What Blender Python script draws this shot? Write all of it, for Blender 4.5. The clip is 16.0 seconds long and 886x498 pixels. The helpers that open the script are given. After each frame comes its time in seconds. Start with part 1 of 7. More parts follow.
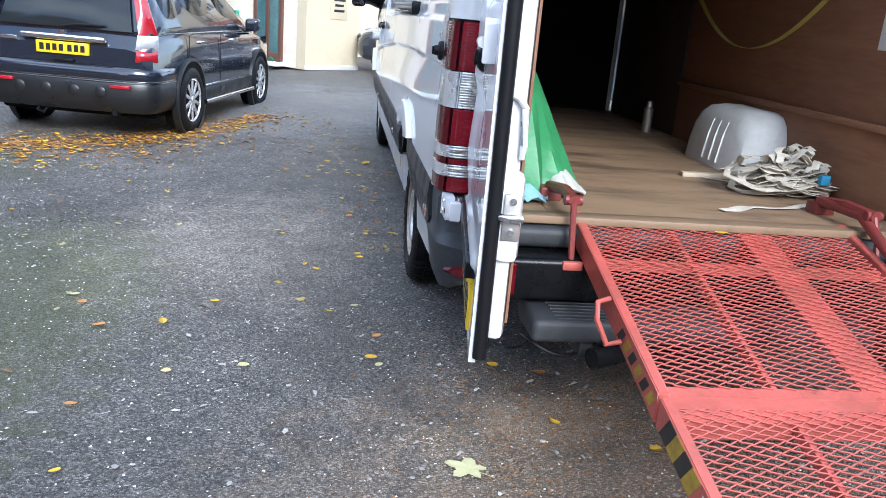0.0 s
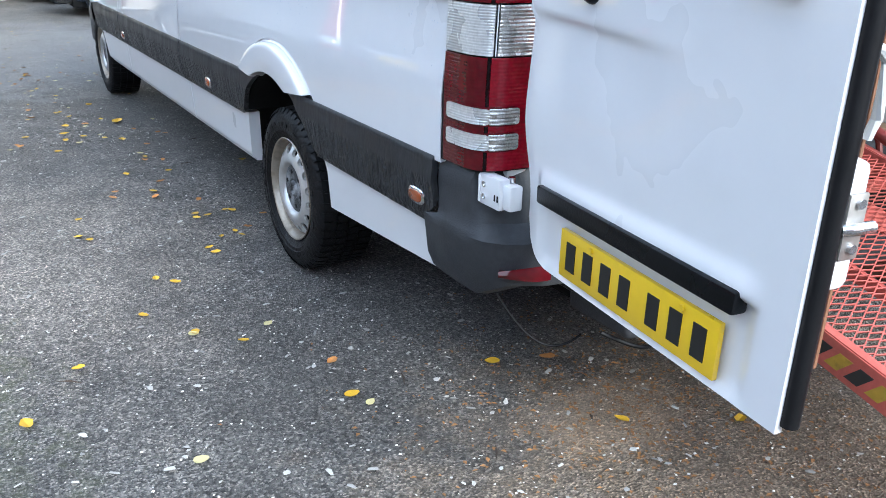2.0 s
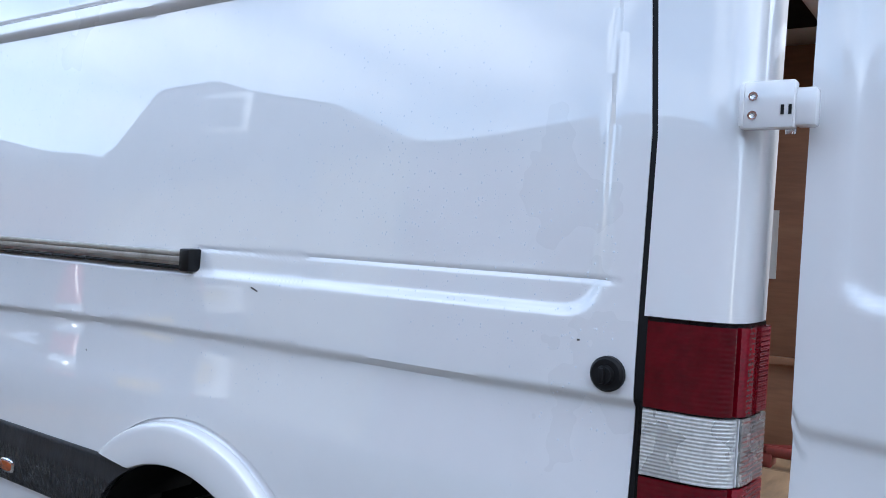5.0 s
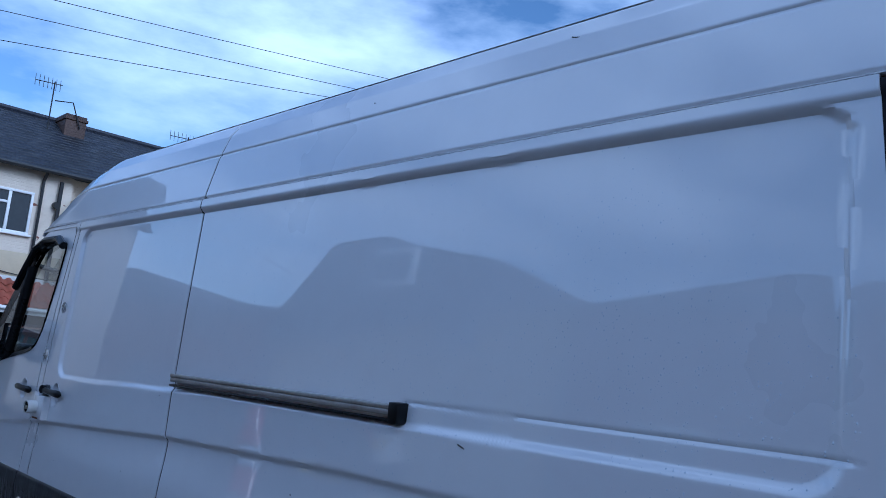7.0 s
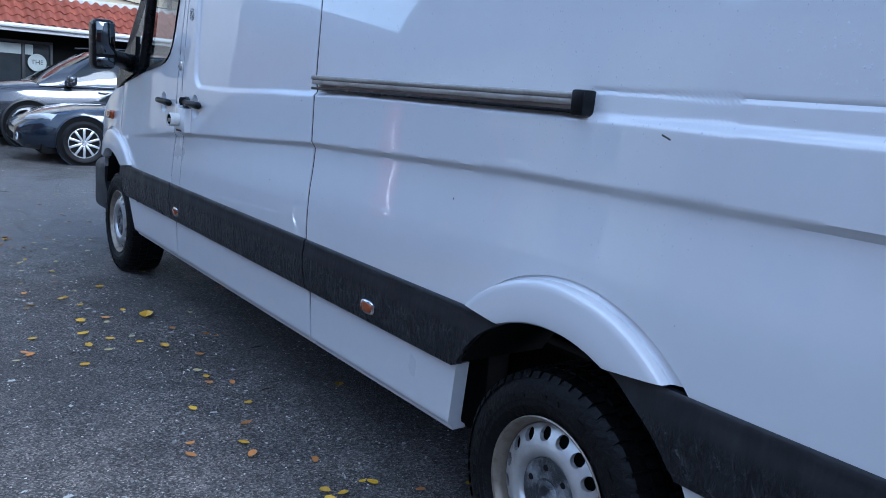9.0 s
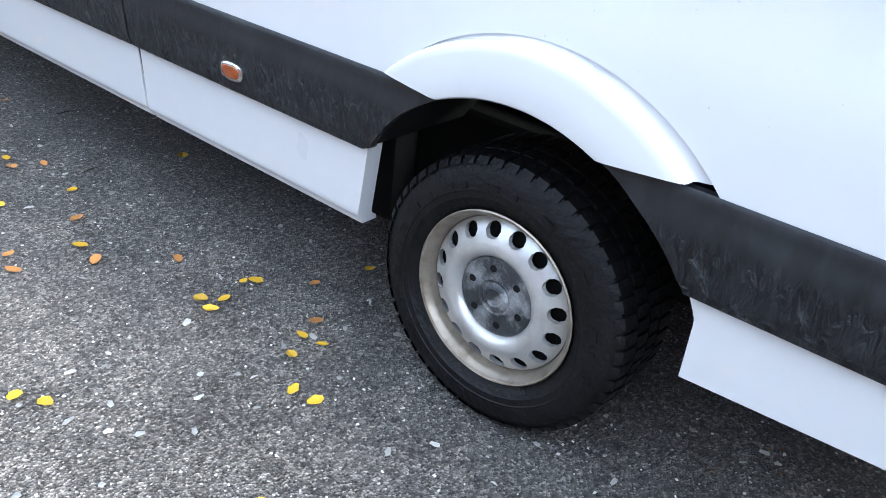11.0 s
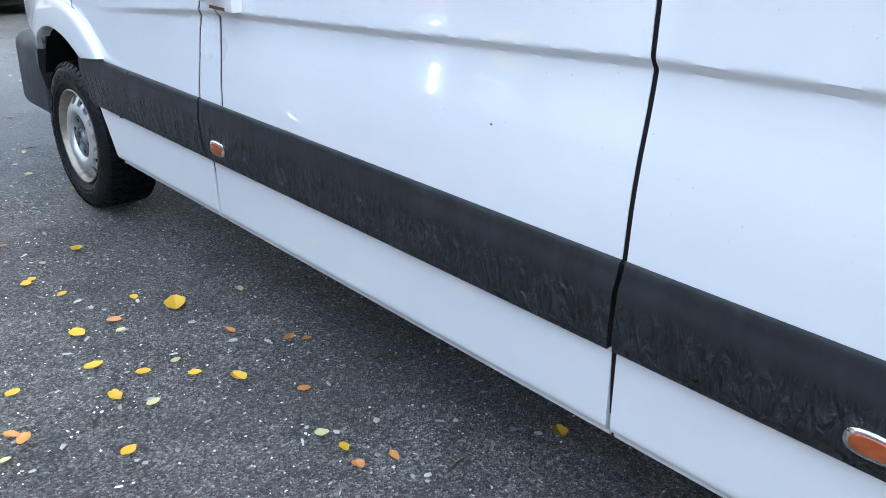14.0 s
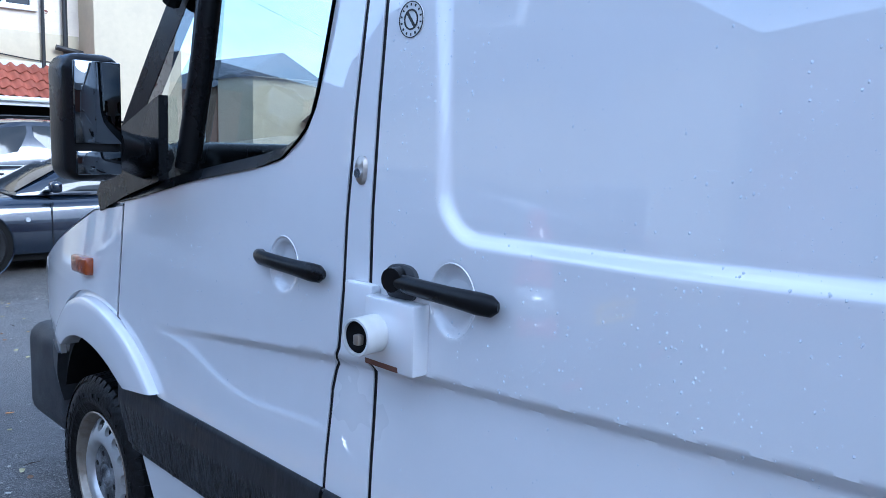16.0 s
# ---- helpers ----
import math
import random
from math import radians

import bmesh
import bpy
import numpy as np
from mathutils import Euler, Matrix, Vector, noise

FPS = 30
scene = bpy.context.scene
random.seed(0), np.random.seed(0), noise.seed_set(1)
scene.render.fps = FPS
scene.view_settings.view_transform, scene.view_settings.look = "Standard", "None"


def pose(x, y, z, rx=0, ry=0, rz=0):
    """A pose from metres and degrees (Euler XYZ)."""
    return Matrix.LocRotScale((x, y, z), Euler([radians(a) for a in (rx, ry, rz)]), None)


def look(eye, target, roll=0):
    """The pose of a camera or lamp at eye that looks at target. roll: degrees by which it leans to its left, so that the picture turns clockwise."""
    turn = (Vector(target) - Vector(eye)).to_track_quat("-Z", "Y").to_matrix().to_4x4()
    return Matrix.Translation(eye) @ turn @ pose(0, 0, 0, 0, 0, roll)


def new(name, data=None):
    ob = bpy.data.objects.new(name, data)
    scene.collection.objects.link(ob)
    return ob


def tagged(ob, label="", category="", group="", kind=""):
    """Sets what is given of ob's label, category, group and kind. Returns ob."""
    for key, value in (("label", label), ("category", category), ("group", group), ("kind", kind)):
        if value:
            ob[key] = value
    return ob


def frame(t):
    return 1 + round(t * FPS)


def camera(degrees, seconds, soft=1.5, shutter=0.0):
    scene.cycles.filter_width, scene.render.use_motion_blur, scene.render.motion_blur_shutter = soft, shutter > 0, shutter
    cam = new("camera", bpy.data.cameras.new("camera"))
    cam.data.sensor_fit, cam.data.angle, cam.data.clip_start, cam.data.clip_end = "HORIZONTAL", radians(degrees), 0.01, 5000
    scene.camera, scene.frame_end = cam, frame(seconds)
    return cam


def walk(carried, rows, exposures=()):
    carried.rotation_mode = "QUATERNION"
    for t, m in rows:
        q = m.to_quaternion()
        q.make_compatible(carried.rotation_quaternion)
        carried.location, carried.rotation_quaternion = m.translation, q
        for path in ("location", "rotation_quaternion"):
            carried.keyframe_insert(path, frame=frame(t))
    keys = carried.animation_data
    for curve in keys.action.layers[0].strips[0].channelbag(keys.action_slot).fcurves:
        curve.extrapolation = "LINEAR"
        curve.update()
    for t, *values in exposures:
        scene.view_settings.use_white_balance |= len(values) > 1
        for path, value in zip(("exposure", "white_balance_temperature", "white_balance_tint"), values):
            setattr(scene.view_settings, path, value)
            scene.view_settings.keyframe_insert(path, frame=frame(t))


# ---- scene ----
cam = camera(57.8, 16.0, soft=0.45)
PATH = [
    (0, (-0.344, -2.501, 1.383), (-0.067, -0.603, 0.819), 4.9),
    (0.5, (-0.586, -2.225, 1.386), (-0.096, -0.385, 0.774), 4.2),
    (1, (-0.876, -2.037, 1.382), (-0.158, -0.286, 0.736), 3.7),
    (1.5, (-1.021, -1.754, 1.347), (-0.17, -0.078, 0.665), 2.0),
    (2, (-1.069, -1.45, 1.361), (-0.09, 0.129, 0.622), 1.2),
    (2.5, (-1.181, -1.17, 1.343), (0.024, 0.238, 0.592), 2.6),
    (3, (-1.273, -0.914, 1.341), (0.069, 0.366, 0.593), 3.1),
    (3.5, (-1.216, -0.614, 1.322), (0.162, 0.632, 0.583), 2.1),
    (4, (-1.241, -0.391, 1.375), (0.229, 0.817, 0.758), 2.2),
    (4.5, (-1.357, -0.233, 1.465), (0.275, 0.881, 1.158), 3.1),
    (4.7, (-1.37, -0.224, 1.496), (0.298, 0.870, 1.324), 3.4),
    (6.8, (-1.514, -0.179, 1.519), (-0.101, 1.198, 1.846), 5.2),
    (7, (-1.522, -0.157, 1.514), (-0.155, 1.27, 1.821), 5.3),
    (7.5, (-1.571, -0.129, 1.502), (-0.301, 1.402, 1.709), 5.5),
    (8, (-1.586, -0.081, 1.478), (-0.389, 1.52, 1.523), 5.3),
    (8.5, (-1.529, 0.039, 1.447), (-0.365, 1.658, 1.284), 5.0),
    (9, (-1.407, 0.197, 1.385), (-0.221, 1.763, 1.009), 4.7),
    (9.5, (-1.35, 0.319, 1.344), (-0.09, 1.766, 0.782), 4.2),
    (9.7, (-1.357, 0.369, 1.339), (-0.059, 1.754, 0.711), 4.2),
    (11.8, (-1.203, 1.149, 1.327), (0.21, 2.09, 0.271), 7.7),
    (12, (-1.231, 1.251, 1.337), (0.19, 2.201, 0.299), 7.0),
    (12.5, (-1.208, 1.452, 1.336), (0.194, 2.5, 0.369), 4.4),
    (13, (-1.126, 1.701, 1.359), (0.2, 2.897, 0.458), 2.3),
    (13.5, (-1.152, 1.948, 1.348), (0.146, 3.216, 0.507), 3.2),
    (14, (-1.195, 2.201, 1.398), (0.093, 3.51, 0.605), 2.4),
    (14.5, (-1.132, 2.501, 1.399), (0.104, 3.898, 0.678), 1.9),
    (15, (-1.068, 2.758, 1.449), (0.17, 4.232, 0.906), 2.4),
    (15.5, (-1.038, 3.039, 1.482), (0.26, 4.522, 1.138), 2.5),
    (16, (-0.883, 3.316, 1.474), (0.499, 4.739, 1.217), 1.6),
]
EXPOSURE = [(0, 1.50, 5600, 8), (2, 1.68, 5700, 4), (3.5, 1.84, 5850, 3), (4.0, 1.82, 5900, 4), (4.7, 1.5, 5850, 6), (6.8, -0.32, 4450, 9), (8.0, -0.25, 4480, 9), (8.5, 0.10, 4580, 9), (9.0, 0.62, 4800, 8), (9.7, 1.50, 5350, 5), (11.8, 2.10, 5850, 5), (13.5, 1.95, 5700, 3), (14.5, 1.78, 5550, 3), (15.2, 1.55, 5250, 7), (16, 1.05, 4780, 8)]
walk(cam, [(t, look(eye, target, roll)) for t, eye, target, roll in PATH], EXPOSURE)

# ---- world and light ----
world = bpy.data.worlds.new("sky")
scene.world = world
world.use_nodes = True
wn, wl = world.node_tree.nodes, world.node_tree.links
wn.clear()
w_out, w_bg = wn.new("ShaderNodeOutputWorld"), wn.new("ShaderNodeBackground")
w_sky = wn.new("ShaderNodeTexSky")
w_sky.sky_type, w_sky.sun_disc = "NISHITA", False
SUN_ELEV, SUN_ROT = radians(31), radians(171)
w_sky.sun_elevation, w_sky.sun_rotation = SUN_ELEV, SUN_ROT
w_co, w_map, w_noise = wn.new("ShaderNodeTexCoord"), wn.new("ShaderNodeMapping"), wn.new("ShaderNodeTexNoise")
w_ramp, w_mix = wn.new("ShaderNodeValToRGB"), wn.new("ShaderNodeMix")
w_mix.data_type = "RGBA"
w_map.inputs["Scale"].default_value = (1.5, 1.5, 4.0)
w_noise.inputs["Scale"].default_value, w_noise.inputs["Detail"].default_value, w_noise.inputs["Roughness"].default_value = 1.9, 7, 0.55
w_ramp.color_ramp.elements[0].position, w_ramp.color_ramp.elements[1].position = 0.38, 0.68
wl.new(w_co.outputs["Generated"], w_map.inputs["Vector"])
wl.new(w_map.outputs["Vector"], w_noise.inputs["Vector"])
wl.new(w_noise.outputs["Fac"], w_ramp.inputs["Fac"])
wl.new(w_ramp.outputs["Color"], w_mix.inputs[0])
wl.new(w_sky.outputs["Color"], w_mix.inputs[6])
w_mix.inputs[7].default_value = (8.2, 8.6, 9.3, 1)
wl.new(w_mix.outputs[2], w_bg.inputs["Color"])
w_bg.inputs["Strength"].default_value = 0.15
wl.new(w_bg.outputs["Background"], w_out.inputs["Surface"])

sun = new("sun", bpy.data.lights.new("sun", "SUN"))
sun.data.energy, sun.data.angle, sun.data.color = 1.6, radians(24), (1.0, 0.95, 0.88)
sun_dir = Vector((math.sin(SUN_ROT) * math.cos(SUN_ELEV), math.cos(SUN_ROT) * math.cos(SUN_ELEV), math.sin(SUN_ELEV)))
sun.matrix_world = look(sun_dir * 50, (0, 0, 0))

# ---- materials ----
def mat(name, color, rough=0.5, metal=0.0, vary=0.12, scale=6.0, bump=0.0, bscale=60.0, coat=0.0, dirt=None, dscale=2.5, damount=0.35, stretch=(1, 1, 1), coord="Object", spec=0.5, island=0.0, rvary=0.1, bdist=0.01, distort=0.0):
    """A principled surface with colour variation at two scales, optional relief, dirt and coat."""
    m = bpy.data.materials.new(name)
    m.use_nodes = True
    n, l = m.node_tree.nodes, m.node_tree.links
    b = n["Principled BSDF"]
    tc, mp = n.new("ShaderNodeTexCoord"), n.new("ShaderNodeMapping")
    mp.inputs["Scale"].default_value = stretch
    l.new(tc.outputs[coord], mp.inputs["Vector"])
    n1, n2 = n.new("ShaderNodeTexNoise"), n.new("ShaderNodeTexNoise")
    for q, sc in ((n1, scale), (n2, scale * 9)):
        q.inputs["Scale"].default_value, q.inputs["Detail"].default_value = sc, 5
        l.new(mp.outputs["Vector"], q.inputs["Vector"])
    add = n.new("ShaderNodeMath")
    add.operation = "ADD"
    l.new(n1.outputs["Fac"], add.inputs[0])
    l.new(n2.outputs["Fac"], add.inputs[1])
    rng = n.new("ShaderNodeMapRange")
    rng.inputs[1].default_value, rng.inputs[2].default_value = 0.6, 1.4
    rng.inputs[3].default_value, rng.inputs[4].default_value = 1 - vary, 1 + vary
    l.new(add.outputs[0], rng.inputs[0])
    mul = n.new("ShaderNodeMix")
    mul.data_type, mul.blend_type = "RGBA", "MULTIPLY"
    mul.inputs[0].default_value = 1
    mul.inputs[6].default_value = (*color, 1)
    l.new(rng.outputs[0], mul.inputs[7])
    col = mul.outputs[2]
    if island:
        oi, gi = n.new("ShaderNodeObjectInfo"), n.new("ShaderNodeNewGeometry")
        s2 = n.new("ShaderNodeMath")
        s2.operation = "ADD"
        l.new(oi.outputs["Random"], s2.inputs[0])
        l.new(gi.outputs["Random Per Island"], s2.inputs[1])
        r2 = n.new("ShaderNodeMapRange")
        r2.inputs[1].default_value, r2.inputs[2].default_value = 0.2, 1.8
        r2.inputs[3].default_value, r2.inputs[4].default_value = 1 - island, 1 + island
        l.new(s2.outputs[0], r2.inputs[0])
        m3 = n.new("ShaderNodeMix")
        m3.data_type, m3.blend_type = "RGBA", "MULTIPLY"
        m3.inputs[0].default_value = 1
        l.new(col, m3.inputs[6])
        l.new(r2.outputs[0], m3.inputs[7])
        col = m3.outputs[2]
    if dirt:
        n3, cr = n.new("ShaderNodeTexNoise"), n.new("ShaderNodeValToRGB")
        n3.inputs["Scale"].default_value, n3.inputs["Detail"].default_value, n3.inputs["Roughness"].default_value = dscale, 8, 0.65
        l.new(mp.outputs["Vector"], n3.inputs["Vector"])
        cr.color_ramp.elements[0].position, cr.color_ramp.elements[1].position = 0.48, 0.72
        l.new(n3.outputs["Fac"], cr.inputs["Fac"])
        sc = n.new("ShaderNodeMath")
        sc.operation = "MULTIPLY"
        sc.inputs[1].default_value = damount
        l.new(cr.outputs["Color"], sc.inputs[0])
        m2 = n.new("ShaderNodeMix")
        m2.data_type = "RGBA"
        l.new(sc.outputs[0], m2.inputs[0])
        l.new(col, m2.inputs[6])
        m2.inputs[7].default_value = (*dirt, 1)
        col = m2.outputs[2]
    l.new(col, b.inputs["Base Color"])
    rr = n.new("ShaderNodeMapRange")
    rr.inputs[1].default_value, rr.inputs[2].default_value = 0.3, 0.7
    rr.inputs[3].default_value, rr.inputs[4].default_value = max(0.02, rough - rvary), min(1, rough + rvary)
    l.new(n1.outputs["Fac"], rr.inputs[0])
    l.new(rr.outputs[0], b.inputs["Roughness"])
    b.inputs["Metallic"].default_value = metal
    b.inputs["Coat Weight"].default_value = coat
    b.inputs["Coat Roughness"].default_value = 0.04
    b.inputs["Specular IOR Level"].default_value = spec
    if bump:
        nb, bp = n.new("ShaderNodeTexNoise"), n.new("ShaderNodeBump")
        nb.inputs["Scale"].default_value, nb.inputs["Detail"].default_value = bscale, 6
        l.new(mp.outputs["Vector"], nb.inputs["Vector"])
        bp.inputs["Strength"].default_value, bp.inputs["Distance"].default_value = bump, bdist
        nb.inputs["Distortion"].default_value = distort
        l.new(nb.outputs["Fac"], bp.inputs["Height"])
        l.new(bp.outputs["Normal"], b.inputs["Normal"])
    return m


def thin_glass(name, tint):
    """A thin pane: straight through, with a mirror gloss that grows at a slant."""
    m = bpy.data.materials.new(name)
    m.use_nodes = True
    n, l = m.node_tree.nodes, m.node_tree.links
    n.clear()
    out, mx, tr, gl, fr, mr = n.new("ShaderNodeOutputMaterial"), n.new("ShaderNodeMixShader"), n.new("ShaderNodeBsdfTransparent"), n.new("ShaderNodeBsdfGlossy"), n.new("ShaderNodeLayerWeight"), n.new("ShaderNodeMapRange")
    tr.inputs["Color"].default_value = (*tint, 1)
    gl.inputs["Roughness"].default_value, fr.inputs["Blend"].default_value = 0.0, 0.35
    mr.inputs[3].default_value, mr.inputs[4].default_value = 0.05, 0.55
    l.new(fr.outputs["Facing"], mr.inputs[0])
    l.new(mr.outputs[0], mx.inputs[0])
    l.new(tr.outputs[0], mx.inputs[1])
    l.new(gl.outputs[0], mx.inputs[2])
    l.new(mx.outputs[0], out.inputs["Surface"])
    return m


def glass(name, color, rough=0.02, ior=1.45):
    m = bpy.data.materials.new(name)
    m.use_nodes = True
    b = m.node_tree.nodes["Principled BSDF"]
    b.inputs["Base Color"].default_value = (*color, 1)
    b.inputs["Roughness"].default_value, b.inputs["IOR"].default_value, b.inputs["Transmission Weight"].default_value = rough, ior, 1
    return m


def smooth_top(m, z0, z1):
    """Relief that dies out above a height on the thing, as on a band worn smooth along its top."""
    n, l = m.node_tree.nodes, m.node_tree.links
    tc, sp, rg = n.new("ShaderNodeTexCoord"), n.new("ShaderNodeSeparateXYZ"), n.new("ShaderNodeMapRange")
    l.new(tc.outputs["Object"], sp.inputs[0])
    l.new(sp.outputs["Z"], rg.inputs[0])
    rg.inputs[1].default_value, rg.inputs[2].default_value, rg.inputs[3].default_value, rg.inputs[4].default_value = z0, z1, 1.0, 0.06
    l.new(rg.outputs[0], [k for k in n if k.bl_idname == "ShaderNodeBump"][0].inputs["Strength"])


M_WHITE = mat("white_paint", (0.76, 0.76, 0.77), 0.32, vary=0.02, scale=1.2, coat=0.9, dirt=(0.52, 0.50, 0.47), dscale=3.5, damount=0.06, bump=0.012, bscale=2.5, rvary=0.06)
M_WHITE.node_tree.nodes["Principled BSDF"].inputs["Coat IOR"].default_value = 1.9
M_WHITE.node_tree.nodes["Principled BSDF"].inputs["Coat Roughness"].default_value = 0.012
M_PLASTIC = mat("grey_bumper_plastic", (0.034, 0.036, 0.040), 0.5, spec=0.35, vary=0.2, scale=8, bump=0.15, bscale=220, dirt=(0.075, 0.08, 0.085), damount=0.5, dscale=5)
M_BAND = mat("weathered_black_band", (0.017, 0.0185, 0.0215), 0.36, spec=0.45, vary=0.3, scale=9, bump=1.0, bscale=46, stretch=(1, 1, 0.30), bdist=0.04, distort=0.5, dirt=(0.042, 0.045, 0.05), damount=0.6, dscale=14)
smooth_top(M_BAND, 0.705, 0.735)
M_BLACK = mat("black_rubber", (0.006, 0.006, 0.007), 0.55, spec=0.22, vary=0.2, bump=0.1)
M_GLOSSBLACK = mat("black_plastic", (0.005, 0.0055, 0.0065), 0.28, spec=0.2, vary=0.2, bump=0.05, bscale=150)
# near-black for underbody parts, and for shade put into colour elsewhere
M_DARK = mat("underbody_and_shade_dark", (0.008, 0.008, 0.008), 0.9, spec=0.1, vary=0.3)
M_TYRE = mat("tyre_rubber", (0.006, 0.006, 0.0066), 0.48, spec=0.22, vary=0.3, scale=12, bump=0.5, bscale=60, dirt=(0.016, 0.016, 0.017), damount=0.4, dscale=22)
M_STEEL = mat("painted_steel_rim", (0.60, 0.595, 0.58), 0.36, metal=0.6, vary=0.07, scale=5, dirt=(0.24, 0.20, 0.16), damount=0.55, dscale=6, bump=0.05)
M_RIM = mat("grimy_steel_rim", (0.34, 0.295, 0.24), 0.38, metal=0.6, vary=0.15, scale=6, dirt=(0.12, 0.09, 0.06), damount=0.8, dscale=12, bump=0.06)
M_HUB = mat("corroded_hub", (0.05, 0.053, 0.058), 0.40, metal=0.3, vary=0.4, scale=26, dirt=(0.46, 0.47, 0.48), damount=1.0, dscale=11, bump=0.35, distort=2.0)
M_RED = mat("red_lens", (0.085, 0.0006, 0.005), 0.12, spec=0.25, vary=0.4, scale=5, coat=0.6)
M_REDGLOW = mat("bright_red_lens", (0.20, 0.002, 0.010), 0.12, spec=0.25, vary=0.35, scale=14, coat=0.6)
M_CLEAR = mat("clear_lens", (0.62, 0.62, 0.60), 0.30, metal=0.45, vary=0.25, scale=14, coat=0.8)
M_PRISM = mat("prism_lens", (0.46, 0.45, 0.42), 0.22, metal=0.6, vary=0.6, scale=30, coat=0.8)
M_AMBER = mat("amber_lens", (0.30, 0.06, 0.010), 0.25, vary=0.25, coat=0.7, bump=0.2, bscale=120)
M_UPVC = mat("white_upvc", (0.78, 0.78, 0.77), 0.4, vary=0.04)
M_CHROME = mat("chrome", (0.7, 0.7, 0.72), 0.15, metal=1.0, vary=0.08)
M_ALU = mat("aluminium_rail", (0.45, 0.43, 0.40), 0.42, metal=0.8, vary=0.15, dirt=(0.16, 0.12, 0.08), damount=0.6, dscale=9)
M_YELLOW = mat("yellow_plate", (0.80, 0.52, 0.01), 0.35, vary=0.04, coat=0.5)
M_LETTER = mat("plate_black", (0.012, 0.012, 0.012), 0.4, vary=0.1)
M_RAMPRED = mat("red_oxide_paint", (0.47, 0.105, 0.082), 0.36, vary=0.18, scale=9, dirt=(0.20, 0.08, 0.055), damount=0.5, dscale=7, bump=0.12, bscale=70)
# darker copy of the plywood, with the shade deep inside put into its colour
M_SHADEPLY = mat("shaded_ply_lining", (0.035, 0.022, 0.015), 0.6, vary=0.25, scale=2)
M_PLY = mat("brown_plywood_wall", (0.21, 0.095, 0.05), 0.62, vary=0.22, scale=1.6, stretch=(1, 0.6, 5), bump=0.15, bscale=9, dirt=(0.30, 0.16, 0.085), damount=0.45, dscale=2.2)
M_FLOORPLY = mat("worn_plywood_floor", (0.25, 0.165, 0.098), 0.55, vary=0.10, scale=2, stretch=(1, 4, 1), dirt=(0.06, 0.042, 0.03), damount=1.0, dscale=1.7, bump=0.15, bscale=14)
M_GREYWHITE = mat("chalky_grey_paint", (0.60, 0.60, 0.58), 0.6, vary=0.08, scale=5, dirt=(0.34, 0.32, 0.29), damount=0.4, dscale=6)

# ---- building helpers ----
def part(name, bm, material, parent=None, label="", smooth=True):
    """Links a bmesh (or verts and faces) as one mesh object under its thing."""
    me = bpy.data.meshes.new(name)
    if isinstance(bm, tuple):
        me.from_pydata([tuple(map(float, v)) for v in bm[0]], [], bm[1])
    else:
        bmesh.ops.recalc_face_normals(bm, faces=bm.faces)
        bm.to_mesh(me)
        bm.free()
    if smooth:
        me.polygons.foreach_set("use_smooth", [True] * len(me.polygons))
        me.set_sharp_from_angle(angle=radians(38))
    me.materials.append(material)
    ob = new(name, me)
    if parent:
        ob.parent = parent
    if label:
        ob["label"] = label
    return ob


def empty(name, label, category, group="", kind=""):
    return tagged(new(name), label, category, group, kind)


def box_bm(x0, x1, y0, y1, z0, z1, bevel=0.0, segments=2, bm=None):
    own = bm is None
    bm = bm or bmesh.new()
    made = bmesh.ops.create_cube(bm, size=1, matrix=Matrix.Translation(((x0 + x1) / 2, (y0 + y1) / 2, (z0 + z1) / 2)) @ Matrix.Diagonal((x1 - x0, y1 - y0, z1 - z0, 1)))
    if bevel:
        es = list({e for v in made["verts"] for e in v.link_edges})
        bmesh.ops.bevel(bm, geom=es, offset=bevel, segments=segments, affect="EDGES", profile=0.5)
    return bm


def tube_bm(points, radius, sides=8, bm=None, closed=False):
    """A round bar along a line of points."""
    bm = bm or bmesh.new()
    pts = [Vector(p) for p in points]
    rings = []
    for i, p in enumerate(pts):
        a, b = pts[max(i - 1, 0)], pts[min(i + 1, len(pts) - 1)]
        t = (b - a).normalized()
        u = t.cross(Vector((0, 0, 1)))
        if u.length < 0.05:
            u = t.cross(Vector((1, 0, 0)))
        u.normalize()
        w = t.cross(u)
        r = radius[i] if isinstance(radius, (list, tuple)) else radius
        rings.append([bm.verts.new(p + u * math.cos(2 * math.pi * k / sides) * r + w * math.sin(2 * math.pi * k / sides) * r) for k in range(sides)])
    for r0, r1 in zip(rings, rings[1:]):
        for k in range(sides):
            bm.faces.new((r0[k], r0[(k + 1) % sides], r1[(k + 1) % sides], r1[k]))
    if closed:
        for k in range(sides):
            bm.faces.new((rings[-1][k], rings[-1][(k + 1) % sides], rings[0][(k + 1) % sides], rings[0][k]))
    else:
        bm.faces.new(rings[0][::-1])
        bm.faces.new(rings[-1])
    return bm


def lathe(profile, segments=48, axis="x", closed=False):
    """Verts and faces of a profile of (along, radius) turned about an axis."""
    vs, fs, n = [], [], len(profile)
    for k in range(segments):
        c, s = math.cos(2 * math.pi * k / segments), math.sin(2 * math.pi * k / segments)
        for a, r in profile:
            vs.append((a, r * c, r * s) if axis == "x" else (r * c, a, r * s) if axis == "y" else (r * c, r * s, a))
    for k in range(segments):
        for i in range(n if closed else n - 1):
            j = (i + 1) % n
            fs.append((k * n + i, k * n + j, ((k + 1) % segments) * n + j, ((k + 1) % segments) * n + i))
    return vs, fs


def lerp(table, v):
    return float(np.interp(v, [a for a, _ in table], [b for _, b in table]))


def sstep(v):
    v = min(1.0, max(0.0, v))
    return v * v * (3 - 2 * v)


